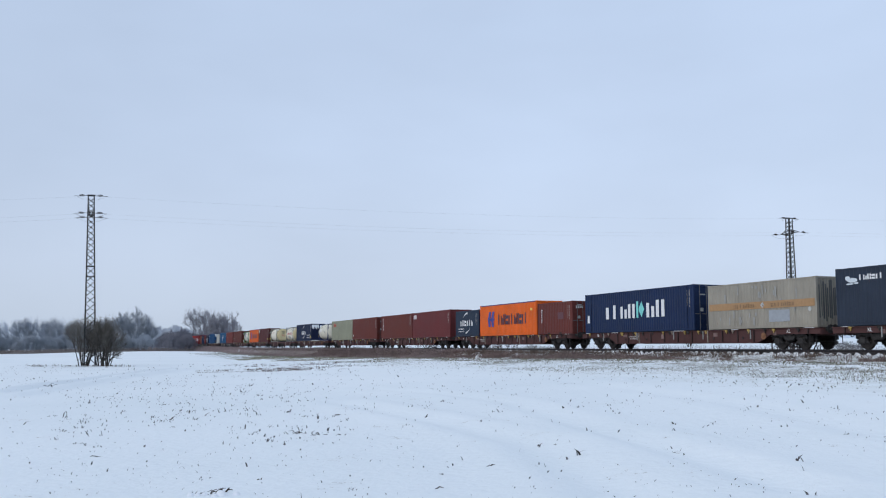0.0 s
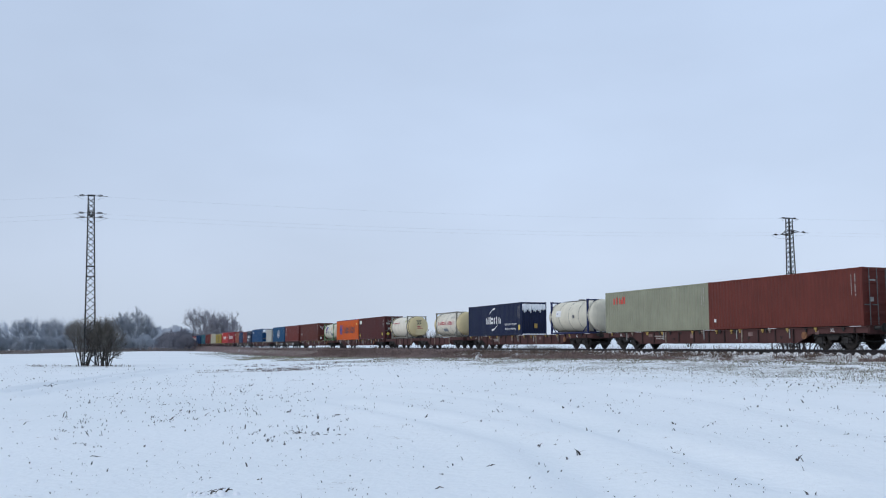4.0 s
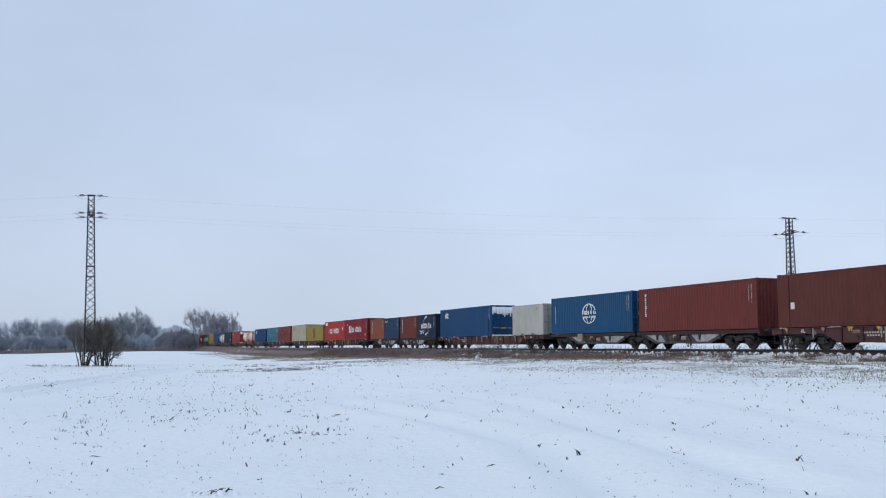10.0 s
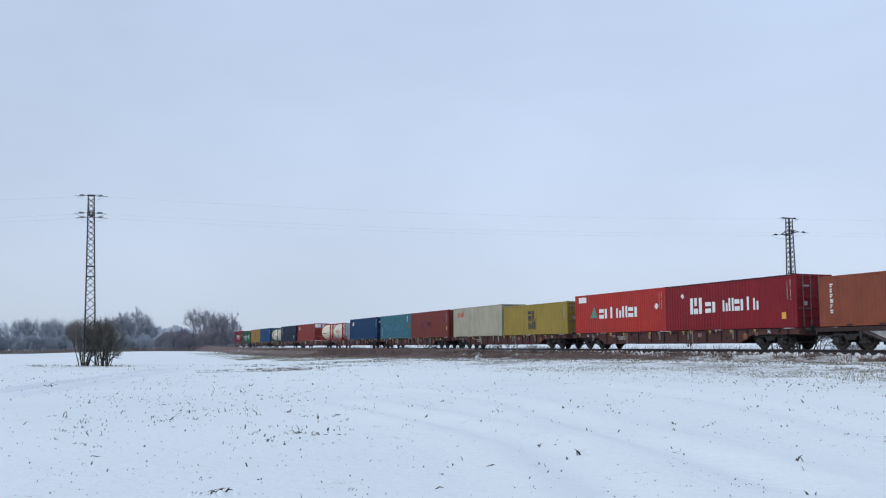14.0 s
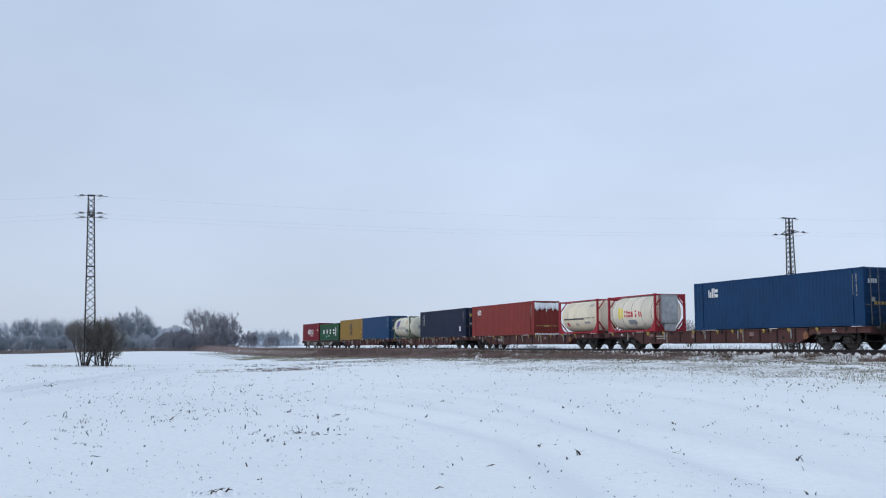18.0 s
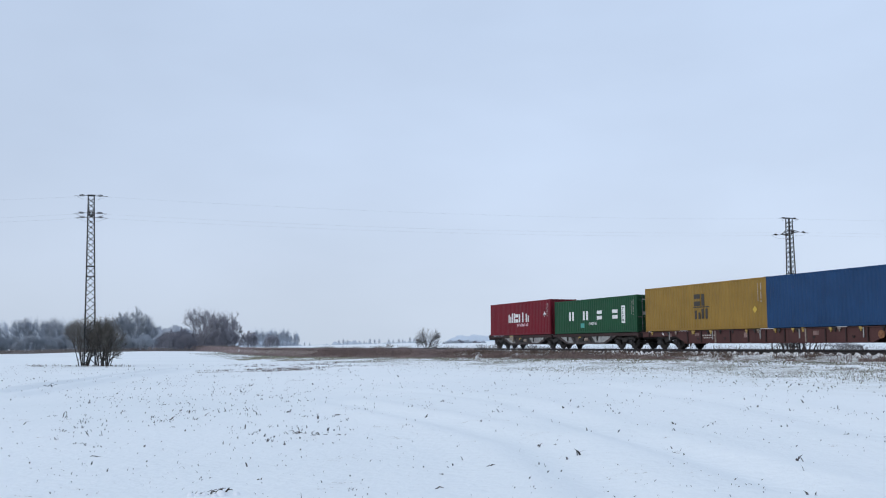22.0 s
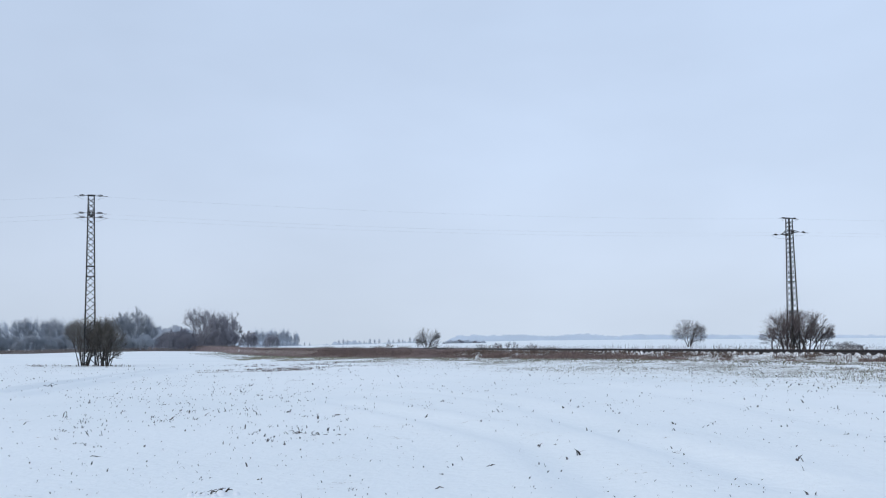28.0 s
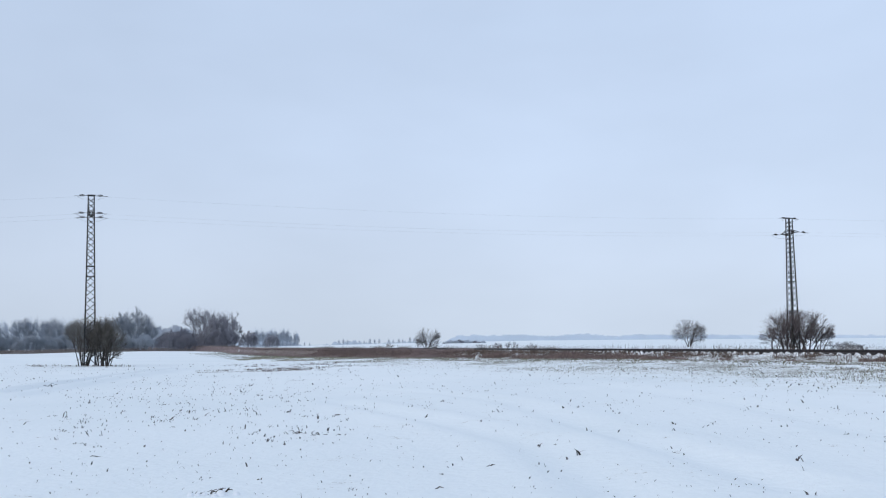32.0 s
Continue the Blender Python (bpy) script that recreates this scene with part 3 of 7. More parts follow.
def wagon_short_pair(label):
    """An 80-foot articulated flat on three bogies, with pale fish-bellied frames."""
    w = thing("articulated_wagon", label, "freight wagon", "wagons of the train")
    half, joint = 12.72, 0.16
    for s in (-1, 1):
        a, b = (joint, half) if s > 0 else (-half, -joint)
        for y in (-1.22, 1.22):
            part("side_sill", M().prism_y([(a, -0.03), (b, -0.03), (b, -0.24), (a, -0.24)], y - 0.05, y + 0.05), WAGON_DARK, w)
            c = s * 5.33
            belly = [(c - 4.5, -0.24), (c - 4.1, -0.24), (c - 2.75, -0.70), (c + 2.75, -0.70), (c + 4.1, -0.24), (c + 4.5, -0.24), (c + 2.9, -0.80), (c - 2.9, -0.80)]
            m = M()
            n = len(belly)
            m.add([(p[0], y - 0.045, p[1]) for p in belly] + [(p[0], y + 0.045, p[1]) for p in belly],
                  [(0, 1, 2, 7), (7, 2, 3, 6), (6, 3, 4, 5), (8, 15, 10, 9), (15, 14, 11, 10), (14, 13, 12, 11)] + [(i, n + i, n + (i + 1) % n, (i + 1) % n) for i in range(n)])
            part("belly_frame", m, GRIMY, w)
            part("belly_panel", M().prism_y([(c - 4.05, -0.245), (c - 2.7, -0.71), (c + 2.7, -0.71), (c + 4.05, -0.245)], y + 0.05 if y < 0 else y - 0.08, y + 0.08 if y < 0 else y - 0.05), BELLY, w, "grimy dark panel between the frames")
            part("web_plate", M().prism_y([(c - 3.95, -0.25), (c - 2.3, -0.25), (c - 1.85, -0.69), (c - 2.72, -0.69)], y - 0.02, y + 0.02), WEB_PLATE, w, "pale snow-dusted web plate")
            part("web_plate", M().prism_y([(c + 3.95, -0.25), (c + 2.65, -0.69), (c + 1.55, -0.69), (c + 1.0, -0.25)], y - 0.02, y + 0.02), WEB_PLATE, w, "pale snow-dusted web plate")
        for k in (-1.7, 0.75):
            part("strut", M().prism_y([(c + k - 0.35, -0.25), (c + k - 0.15, -0.25), (c + k + 0.25, -0.70), (c + k + 0.05, -0.70)], -1.29, -1.26), GRIMY, w, "dark slanting strut over the web")
        if s < 0:
            box = part("equipment_box", M().chamfered(c - 2.75, c - 2.0, -1.36, -1.285, -0.62, -0.02, 0.02), RUSTY_PALE, w, "rusty orange-brown box on the sill")
            part("plate", M().box(c - 2.68, c - 2.2, -1.366, -1.361, -0.60, -0.42), PLATE, box, "small white plate")
            part("latch", M().box(c - 2.66, c - 2.1, -1.374, -1.361, -0.12, -0.03), YELLOW, box, "yellow latch")
        part("centre_sill", M().box(a, b, -0.26, 0.26, -0.40, -0.06), WAGON_DARK, w)
        for k in range(6):
            x = a + 0.2 + (b - a - 0.4) * k / 5
            part("cross_member", M().box(x - 0.1, x + 0.1, -1.17, 1.17, -0.22, -0.05), WAGON_DARK, w)
        part("brake_cylinder", M().tube((c - 0.75, -1.20, -0.44), (c - 0.15, -1.20, -0.44), 0.15, 0.15, 12), BOGIE, w)
        part("air_tank", M().tube((c + 0.05, -1.22, -0.46), (c + 0.55, -1.22, -0.46), 0.13, 0.13, 12), RUSTY_PALE, w)
        part("underfloor_beam", M().prism_y([(c - 3.0, -0.2), (c + 3.0, -0.2), (c + 1.9, -0.66), (c - 1.9, -0.66)], -0.34, -0.28), BOGIE, w)
        part("brake_rod", M().tube((a + 1.0, -0.95, -0.45), (b - 1.0, -0.95, -0.42), 0.035, 0.035, 6), BOGIE, w)
        for k in (-4.4, -2.7, -0.2, 1.9, 3.9):
            part("hanger", M().prism_y([(c + k - 0.10, -0.24), (c + k + 0.12, -0.24), (c + k + 0.05, -0.58), (c + k - 0.06, -0.58)], -1.31, -1.27), BOGIE, w)
        part("tool_box", M().chamfered(c - 1.55, c - 0.85, -1.20, -0.95, -0.60, -0.26, 0.03), GRIMY, w)
        part("brake_lever", M().box(c - 0.9, c - 0.55, -1.30, -1.27, -0.42, -0.24), YELLOW, w, "yellow brake changeover plate")
        part("headstock", M().chamfered(s * half - 0.06, s * half + 0.06, -1.28, 1.28, -0.38, -0.03, 0.03), WAGON_DARK, w)
        bogie(w, s * 10.65)
        for k in (0.5, 3.1, 5.9, 6.6, 9.4, 12.2):
            part("spigot", M().box(s * k - 0.06, s * k + 0.06, -1.23, -1.11, -0.03, 0.0), BOGIE, w)
    bogie(w, 0)
    part("joint_bearing", M().tube((0, 0, -0.55), (0, 0, -0.1), 0.35, 0.35, 14), BOGIE, w)
    buffers(w, half + 0.05)
    return w


def wagon_brown_pair(label):
    """An articulated flat on three bogies whose two halves have deep brown sills."""
    w = thing("articulated_wagon", label, "freight wagon", "wagons of the train")
    half, joint = 13.0, 0.15
    for s in (-1, 1):
        a, b = (joint, half) if s > 0 else (-half, -joint)
        for y in (-1.24, 1.24):
            part("side_sill", M().prism_y([(a, -0.04), (a, -0.30), (a + 2.3, -0.34), (a + 3.1, -0.78), (b - 4.1, -0.78), (b - 3.3, -0.34), (b, -0.30), (b, -0.04)]
                                          if s > 0 else [(a, -0.04), (a, -0.30), (a + 3.3, -0.34), (a + 4.1, -0.78), (b - 3.1, -0.78), (b - 2.3, -0.34), (b, -0.30), (b, -0.04)], y - 0.05, y + 0.05), WAGON, w)
        for k in range(5):
            x = a + 3.3 + k * 1.45 if s > 0 else a + 4.3 + k * 1.4
            part("rib", M().box(x - 0.035, x + 0.035, -1.36, -1.29, -0.76, -0.06), RUSTY_PALE if k % 3 == 1 else WAGON_DARK, w)
        part("centre_sill", M().box(a, b, -0.26, 0.26, -0.40, -0.06), WAGON_DARK, w)
        for k in range(6):
            x = a + 0.2 + (b - a - 0.4) * k / 5
            part("cross_member", M().box(x - 0.1, x + 0.1, -1.19, 1.19, -0.22, -0.05), WAGON_DARK, w)
        part("headstock", M().chamfered(s * half - 0.06, s * half + 0.06, -1.28, 1.28, -0.38, -0.03, 0.03), WAGON, w)
        bogie(w, s * 11.15)
        for k in (0.45, 1.6, 3.1, 5.9, 6.6, 9.4, 12.2):
            part("spigot", M().prism_y([(s * k - 0.10, -0.05), (s * k + 0.10, -0.05), (s * k + 0.06, 0.13), (s * k - 0.06, 0.13)] if k not in (5.9, 12.2) else
                                       [(s * k - 0.06, -0.05), (s * k + 0.06, -0.05), (s * k + 0.05, 0.0), (s * k - 0.05, 0.0)], -1.2, -1.05), BOGIE, w)
    bogie(w, 0)
    part("joint_bearing", M().tube((0, 0, -0.55), (0, 0, -0.1), 0.35, 0.35, 14), BOGIE, w)
    buffers(w, half + 0.05)
    return w


# ---- containers ----
def wave(length, pitch, depth, out):
    """The trapezoid outline of corrugated sheet: (along, depth) pairs."""
    n = max(2, round(length / pitch))
    p = length / n
    pts = []
    for i in range(n):
        a = -length / 2 + i * p
        pts += [(a + 0.02 * p, 0), (a + 0.26 * p, 0), (a + 0.50 * p, depth), (a + 0.76 * p, depth)]
    pts = [(-length / 2, 0)] + pts + [(length / 2, 0)]
    return [(x, out * (1 - 0) - (out / abs(out)) * d) for x, d in pts]


def sheet(m, pts, z0, z1, along_x=True):
    vs = []
    for a, b in pts:
        p = (a, b) if along_x else (b, a)
        vs += [(*p, z0), (*p, z1)]
    m.add(vs, [(2 * i, 2 * i + 2, 2 * i + 3, 2 * i + 1) for i in range(len(pts) - 1)])
    return m


PAINTS = {}


def colour(name, rgb, wear=0.4, gain=0.0):
    """Container paint by the colour that it has in daylight."""
    if name not in PAINTS:
        c = lin(*rgb)
        light = 0.2 * c[0] + 0.7 * c[1] + 0.1 * c[2]
        gain = gain or (0.64 if light < 0.065 else 0.70 if light < 0.10 else 0.80)
        PAINTS[name] = paint(name, [min(0.85, gain * q * k) for q, k in zip(c, (1.10, 1.0, 0.84))], wear)
    return PAINTS[name]


FILM = {}


def film(rgb):
    """Vinyl or painted marking."""
    if rgb not in FILM:
        c = lin(*rgb)
        FILM[rgb] = plain("marking", [min(0.78, 1.12 * q) for q in c], 0.6, scale=6, amount=0.08)
    return FILM[rgb]


def word(m, x0, x1, z0, z1, n, y, style=0):
    """A brand word as a row of plain bars: single, doubled, and slit across."""
    step = (x1 - x0) / n
    h = z1 - z0
    for i in range(n):
        k = (i * 7 + n + style) % 5
        a = x0 + (i + 0.05) * step
        b = a + step * (0.86, 0.34, 0.82, 0.82, 0.40)[k]
        low, top = z0, z1 - (0.0 if k in (0, 1) else 0.14 * h)
        s = 0.36 * (b - a)
        if k in (1, 4):
            m.box(a, b, y - 0.004, y, low, top)
        elif k == 2:
            m.box(a, b, y - 0.004, y, low, low + 0.40 * (top - low))
            m.box(a, b, y - 0.004, y, top - 0.38 * (top - low), top)
        else:
            m.box(a, a + s, y - 0.004, y, low, top)
            m.box(b - s, b, y - 0.004, y, low, top - (0.22 * h if k == 3 else 0.0))
    return m


def lettering(text, size):
    """Writing with the built-in font, as a flat mesh that faces -y."""
    cu = bpy.data.curves.new("lettering", "FONT")
    cu.body, cu.size, cu.extrude = text, size, 0.002
    tmp = new("lettering", cu)
    me = bpy.data.meshes.new_from_object(tmp.evaluated_get(bpy.context.evaluated_depsgraph_get()))
    bpy.data.objects.remove(tmp)
    return me


def arc(m, x0, x1, z0, z1, y, up):
    """A tapering swoosh."""
    n = 10
    top, low = [], []
    for i in range(n + 1):
        t = i / n
        x = x0 + (x1 - x0) * t
        bow = math.sin(math.pi * 0.5 * (t if up else 1 - t))
        z = (z0 + (z1 - z0) * bow) if up else (z1 - (z1 - z0) * bow)
        w = 0.30 * (z1 - z0) * (t if up else 1 - t) + 0.02
        top.append((x, z + (0 if up else w)))
        low.append((x, z - (w if up else 0)))
    ring = top + low[::-1]
    k = len(ring)
    m.add([(p, y, q) for p, q in ring] + [(p, y - 0.004, q) for p, q in ring],
          [(i, i + 1, k - 2 - i, k - 1 - i) for i in range(n)] + [(k + k - 1 - i, k + k - 2 - i, k + i + 1, k + i) for i in range(n)])
    return m


def box_container(label, L, H, mat, q, doors=False, roof_mat=None, marks=(), smooth_side=False, snow_end=False, code=True, scratched=False, end_marks=(), side_mat=None):
    """A freight container; marks are in metres from the left end of the side that shows, and above its base."""
    W = 2.438
    c = thing("shipping_container", label, "container", "containers on the train")
    hx, hy = L / 2, W / 2
    fr = roof_mat or mat
    sm = side_mat or mat
    pitch = 0.60 if smooth_side else 0.278
    dep = 0.012 if smooth_side else 0.028
    inset = hx - 0.10
    for s in (-1, 1):
        m = sheet(M(), wave(2 * inset, pitch, dep, s * (hy - 0.012)), 0.15, H - 0.09)
        part("side_wall", m, sm, c)
        part("bottom_rail", M().chamfered(-inset, inset, s * hy - (0.0 if s < 0 else 0.06), s * hy + (0.06 if s < 0 else 0.0), 0.02, 0.16, 0.008), mat, c)
        part("top_rail", M().chamfered(-inset, inset, s * hy - (0.0 if s < 0 else 0.06), s * hy + (0.06 if s < 0 else 0.0), H - 0.10, H - 0.015, 0.008), fr, c)
        for e in (-1, 1):
            m = M().prism_x([(s * hy, 0.11), (s * (hy - 0.13), 0.11), (s * (hy - 0.13), H - 0.11), (s * hy, H - 0.11)], e * hx - 0.10 * (e > 0), e * hx + 0.10 * (e < 0))
            part("corner_post", m, mat, c)
            for z in (0.0, H - 0.118):
                m = M().chamfered(e * hx - (0.178 if e > 0 else 0), e * hx + (0.178 if e < 0 else 0), s * hy - (0.162 if s > 0 else 0), s * hy + (0.162 if s < 0 else 0), z, z + 0.118, 0.012)
                part("corner_casting", m, mat, c)
        if L > 13:
            for e in (-1, 1):
                part("inner_post", M().box(e * 6.06 - 0.09, e * 6.06 + 0.09, s * hy - 0.012, s * hy + 0.012, 0.02, H - 0.02), mat, c)
    roof = M()
    n = max(2, round(2 * inset / 0.42))
    for i in range(n):
        a, b = -inset + 2 * inset * i / n, -inset + 2 * inset * (i + 1) / n
        z = H - 0.02 - (0.02 if i % 2 else 0.0)
        roof.box(a, b, -hy + 0.06, hy - 0.06, z - 0.015, z)
    part("roof", roof, fr, c)
    part("floor", M().box(-inset, inset, -hy + 0.06, hy - 0.06, 0.05, 0.15), BOGIE, c)
    # the rear wall, and the end that faces the train's head
    end = [(-1, False), (1, doors)]
    for e, dr in end:
        x = e * (hx - 0.035)
        part("end_sill", M().box(x - 0.04, x + 0.03, -hy + 0.12, hy - 0.12, 0.02, 0.13), mat, c)
        part("end_header", M().box(x - 0.04, x + 0.03, -hy + 0.12, hy - 0.12, H - 0.12, H - 0.01), mat, c)
        if not dr:
            part("end_wall", sheet(M(), wave(W - 0.26, 0.25, 0.045, x), 0.12, H - 0.11, False), mat, c)
            continue
        for s in (-1, 1):
            y0, y1 = (0.008, hy - 0.13) if s > 0 else (-hy + 0.13, -0.008)
            zs = [0.13, 0.62, 1.13, 1.64, 2.15, H - 0.12]
            ring = [(x - 0.05, 0.13)]
            for a, b in zip(zs, zs[1:]):
                ring += [(x + 0.012, a), (x + 0.012, a + 0.06), (x - 0.02, a + 0.10), (x - 0.02, b - 0.10), (x + 0.012, b - 0.06)]
            ring += [(x + 0.012, H - 0.12), (x - 0.05, H - 0.12)]
            d = M()
            for (xa, za), (xb, zb) in zip(ring[1:-1], ring[2:-1]):
                d.add([(xa, y0, za), (xa, y1, za), (xb, y1, zb), (xb, y0, zb)], [(0, 1, 2, 3)])
            d.box(x - 0.05, x - 0.021, y0, y1, 0.13, H - 0.12)
            leaf = part("door", d, mat, c)
            for k in (0.28, 0.78):
                y = s * k
                part("locking_bar", M().tube((x + 0.045, y, 0.05), (x + 0.045, y, H - 0.05), 0.022, 0.022, 6).box(x + 0.02, x + 0.07, y - 0.05, y + 0.05, 0.35, 0.40)
                     .box(x + 0.02, x + 0.07, y - 0.05, y + 0.05, H - 0.5, H - 0.45).box(x + 0.02, x + 0.07, min(y, y + s * 0.35), max(y, y + s * 0.35), 1.02, 1.07),
                     DOOR_STEEL, leaf, "grey locking bar with handle")
            plates = M().box(x + 0.012, x + 0.02, s * 0.62 - 0.12, s * 0.62 + 0.12, 1.2, 1.42).box(x + 0.012, x + 0.02, s * 0.55 - 0.2, s * 0.55 + 0.2, 2.22, 2.30)
            part("plate", plates, PLATE, leaf, "grubby pale plates")
    # solid dark blocks on the rail stand in for the shaded fork openings
    if L < 7:
        for x in (-1.025, 1.025):
            part("fork_pocket", M().box(x - 0.18, x + 0.18, -hy - 0.004, -hy + 0.02, 0.035, 0.135), BOGIE, c, "dark block painting the shade of a fork slot in the bottom rail")
    if code:
        m = M()
        xr = inset - 0.62
        for i in range(12):
            m.box(xr, xr + 0.045, -hy - 0.006, -hy - 0.001, H - 0.40 - i * 0.085, H - 0.345 - i * 0.085)
        for i in range(11):
            if i not in (4, 9):
                m.box(xr + 0.24, xr + 0.30, -hy - 0.006, -hy - 0.001, H - 0.40 - i * 0.10, H - 0.325 - i * 0.10)
        tagged(part("code_marking", m, CODE, c), "upright row of small white marks", kind="stuff")
    for mk in marks:
        kind, x0, x1, z0, z1, rgb = mk[:6]
        X0, X1 = x0 - hx, x1 - hx
        y = -hy - 0.002
        if kind.startswith("over_"):
            kind, y = kind[5:], y - 0.005
        if kind == "text":
            me = lettering(mk[6], (z1 - z0) * 1.25)
            me.materials.append(film(rgb))
            wide = max(v.co.x for v in me.vertices) or 1
            o = part("lettering", me, None, c)
            o.matrix_basis = Matrix.Translation((X0, y - 0.002, z0)) @ Matrix.Rotation(radians(90), 4, "X") @ Matrix.Diagonal(((X1 - X0) / wide, 1, 1, 1))
            continue
        m = M()
        if kind == "word":
            word(m, X0, X1, z0, z1, mk[6], y, len(mk) > 7 and mk[7] or 0)
        elif kind == "upright":
            n = mk[6]
            st = (z1 - z0) / n
            for i in range(n):
                w2 = (X1 - X0) * (0.8, 0.55, 0.7)[i % 3]
                m.box(X0, X0 + 0.7 * w2, y - 0.004, y, z1 - (i + 0.40) * st, z1 - (i + 0.14) * st)
                m.box(X0, X0 + (0.7 if i % 2 else 0.45) * w2, y - 0.004, y, z1 - (i + 0.80) * st, z1 - (i + 0.54) * st)
        elif kind == "scuffs":
            rnd = random.Random(mk[6])
            for i in range(mk[6]):
                a, w2, zc, hh = rnd.uniform(X0, X1), rnd.uniform(0.05, 0.16), rnd.uniform(z0, z1), rnd.uniform(0.05, 0.28)
                m.box(a, a + w2, y + 0.002, y + 0.004, max(0.2, zc - hh), min(2.6, zc + hh))
        elif kind == "bar":
            m.box(X0, X1, y - 0.004, y, z0, z1)
        elif kind == "diamond":
            cx, cz, r, q_ = (X0 + X1) / 2, (z0 + z1) / 2, (X1 - X0) / 2, (z1 - z0) / 2
            m.prism_y([(cx - r, cz), (cx, cz - q_), (cx + r, cz), (cx, cz + q_)], y - 0.004, y)
        elif kind == "disc":
            cx, cz, r, q_ = (X0 + X1) / 2, (z0 + z1) / 2, (X1 - X0) / 2, (z1 - z0) / 2
            m.prism_y([(cx + r * math.cos(i * math.tau / 12), cz + q_ * math.sin(i * math.tau / 12)) for i in range(12)], y - 0.004, y)
        elif kind == "triangle":
            m.prism_y([(X0, z0), (X1, z0), ((X0 + X1) / 2 + 0.1, z1)], y - 0.004, y)
        elif kind == "slant":
            k = (X1 - X0)
            for a in (0.0, 0.48):
                m.prism_y([(X0 + (a + 0.0) * k, (z0 + z1) / 2), (X0 + (a + 0.12) * k, z0), (X0 + (a + 0.42) * k, z0), (X0 + (a + 0.34) * k, (z0 + z1) / 2),
                           (X0 + (a + 0.50) * k, z1), (X0 + (a + 0.20) * k, z1)], y - 0.004, y)
            m.box(X0 + 0.2 * k, X0 + 0.95 * k, y - 0.004, y, z0 + 0.40 * (z1 - z0), z0 + 0.56 * (z1 - z0))
        elif kind == "arc_up":
            arc(m, X0, X1, z0, z1, y, True)
        elif kind == "arc_down":
            arc(m, X0, X1, z0, z1, y, False)
        elif kind == "ring":
            cx, cz, rx, rz = (X0 + X1) / 2, (z0 + z1) / 2, (X1 - X0) / 2, (z1 - z0) / 2
            for sx in (1.0, 0.45):
                for i in range(20):
                    a, b = i * math.tau / 20, (i + 1) * math.tau / 20
                    if abs(math.sin((a + b) / 2)) < 0.42:
                        continue
                    o_, i_ = 1.0, 0.88 if sx == 1.0 else 0.80
                    ps = [(cx + sx * rx * o_ * math.cos(a), cz + rz * math.sin(a)), (cx + sx * rx * o_ * math.cos(b), cz + rz * math.sin(b)),
                          (cx + sx * rx * i_ * math.cos(b), cz + rz * 0.92 * math.sin(b)), (cx + sx * rx * i_ * math.cos(a), cz + rz * 0.92 * math.sin(a))]
                    m.prism_y(ps, y - 0.004, y)
        elif kind == "blob":
            cx, cz, rx, rz = (X0 + X1) / 2, (z0 + z1) / 2, (X1 - X0) / 2, (z1 - z0) / 2
            for dx, dz, kx, kz in ((0.1, -0.05, 0.62, 0.42), (-0.45, 0.35, 0.30, 0.40), (-0.2, -0.7, 0.45, 0.14), (0.55, -0.6, 0.30, 0.14)):
                m.prism_y([(cx + rx * (dx + kx * math.cos(i * math.tau / 12)), cz + rz * (dz + kz * math.sin(i * math.tau / 12))) for i in range(12)], y - 0.004, y)
        tagged(part("marking", m, film(rgb), c), kind="stuff" if kind in ("word", "upright", "bars") else "")
    for kind, y0, y1, z0, z1, rgb in end_marks:
        m, x = M(), hx + 0.022
        cy, cz, ry, rz = (y0 + y1) / 2, (z0 + z1) / 2, (y1 - y0) / 2, (z1 - z0) / 2
        if kind == "stain":
            # dark upright strips set into the hollows of the end wall
            rnd = random.Random(3)
            for i in range(16):
                a = y0 + (y1 - y0) * (i + rnd.uniform(0.1, 0.5)) / 16
                zt = z1 - rnd.uniform(0, 0.5)
                m.box(hx - 0.034, hx - 0.031, a, a + rnd.uniform(0.05, 0.11), z0 + rnd.uniform(0, 0.4), zt)
        elif kind == "bars":
            for i in range(4):
                a = y0 + (y1 - y0) * i / 4
                m.box(x - 0.004, x, a, a + 0.17 * (y1 - y0), z0, z1)
        else:
            n = 4 if kind == "diamond" else 14
            m.prism_x([(cy + ry * math.cos(i * math.tau / n), cz + rz * math.sin(i * math.tau / n)) for i in range(n)], x - 0.004, x)
        tagged(part("marking", m, film(rgb), c), kind="stuff" if kind in ("word", "upright", "bars") else "")
    if snow_end:
        m = M()
        rnd = random.Random(int(q * 10))
        x = hx + 0.004
        n = 15
        for i in range(n):
            # snow caught in the ribs, one column to a rib, and a ledge of it on the sill
            w = (W - 0.16) / n
            a = -hy + 0.08 + w * i + 0.004
            b = a + w - 0.008 - rnd.uniform(0, 0.014)
            zt, zb = H - 0.13 - rnd.uniform(0, 0.05), H - 0.66 - rnd.uniform(0.0, 0.30) * (1 if rnd.random() < 0.8 else 1.6)
            m.prism_x([(a, zt - 0.03), (a + 0.01, zb + 0.10), ((a + b) / 2, zb), (b - 0.01, zb + 0.08), (b, zt - 0.03), ((a + b) / 2, zt)], x - 0.03, x + 0.02)
            m.prism_x([(a - 0.01, 0.02), (b + 0.01, 0.02), (b - 0.02, 0.08), ((a + b) / 2 + 0.03, 0.13 + rnd.uniform(0, 0.05)), (a, 0.07)], x - 0.03, x + 0.06)
        tagged(part("snow_crust", m, SNOW, c, "", True), "snow plastered on the end wall", kind="stuff")
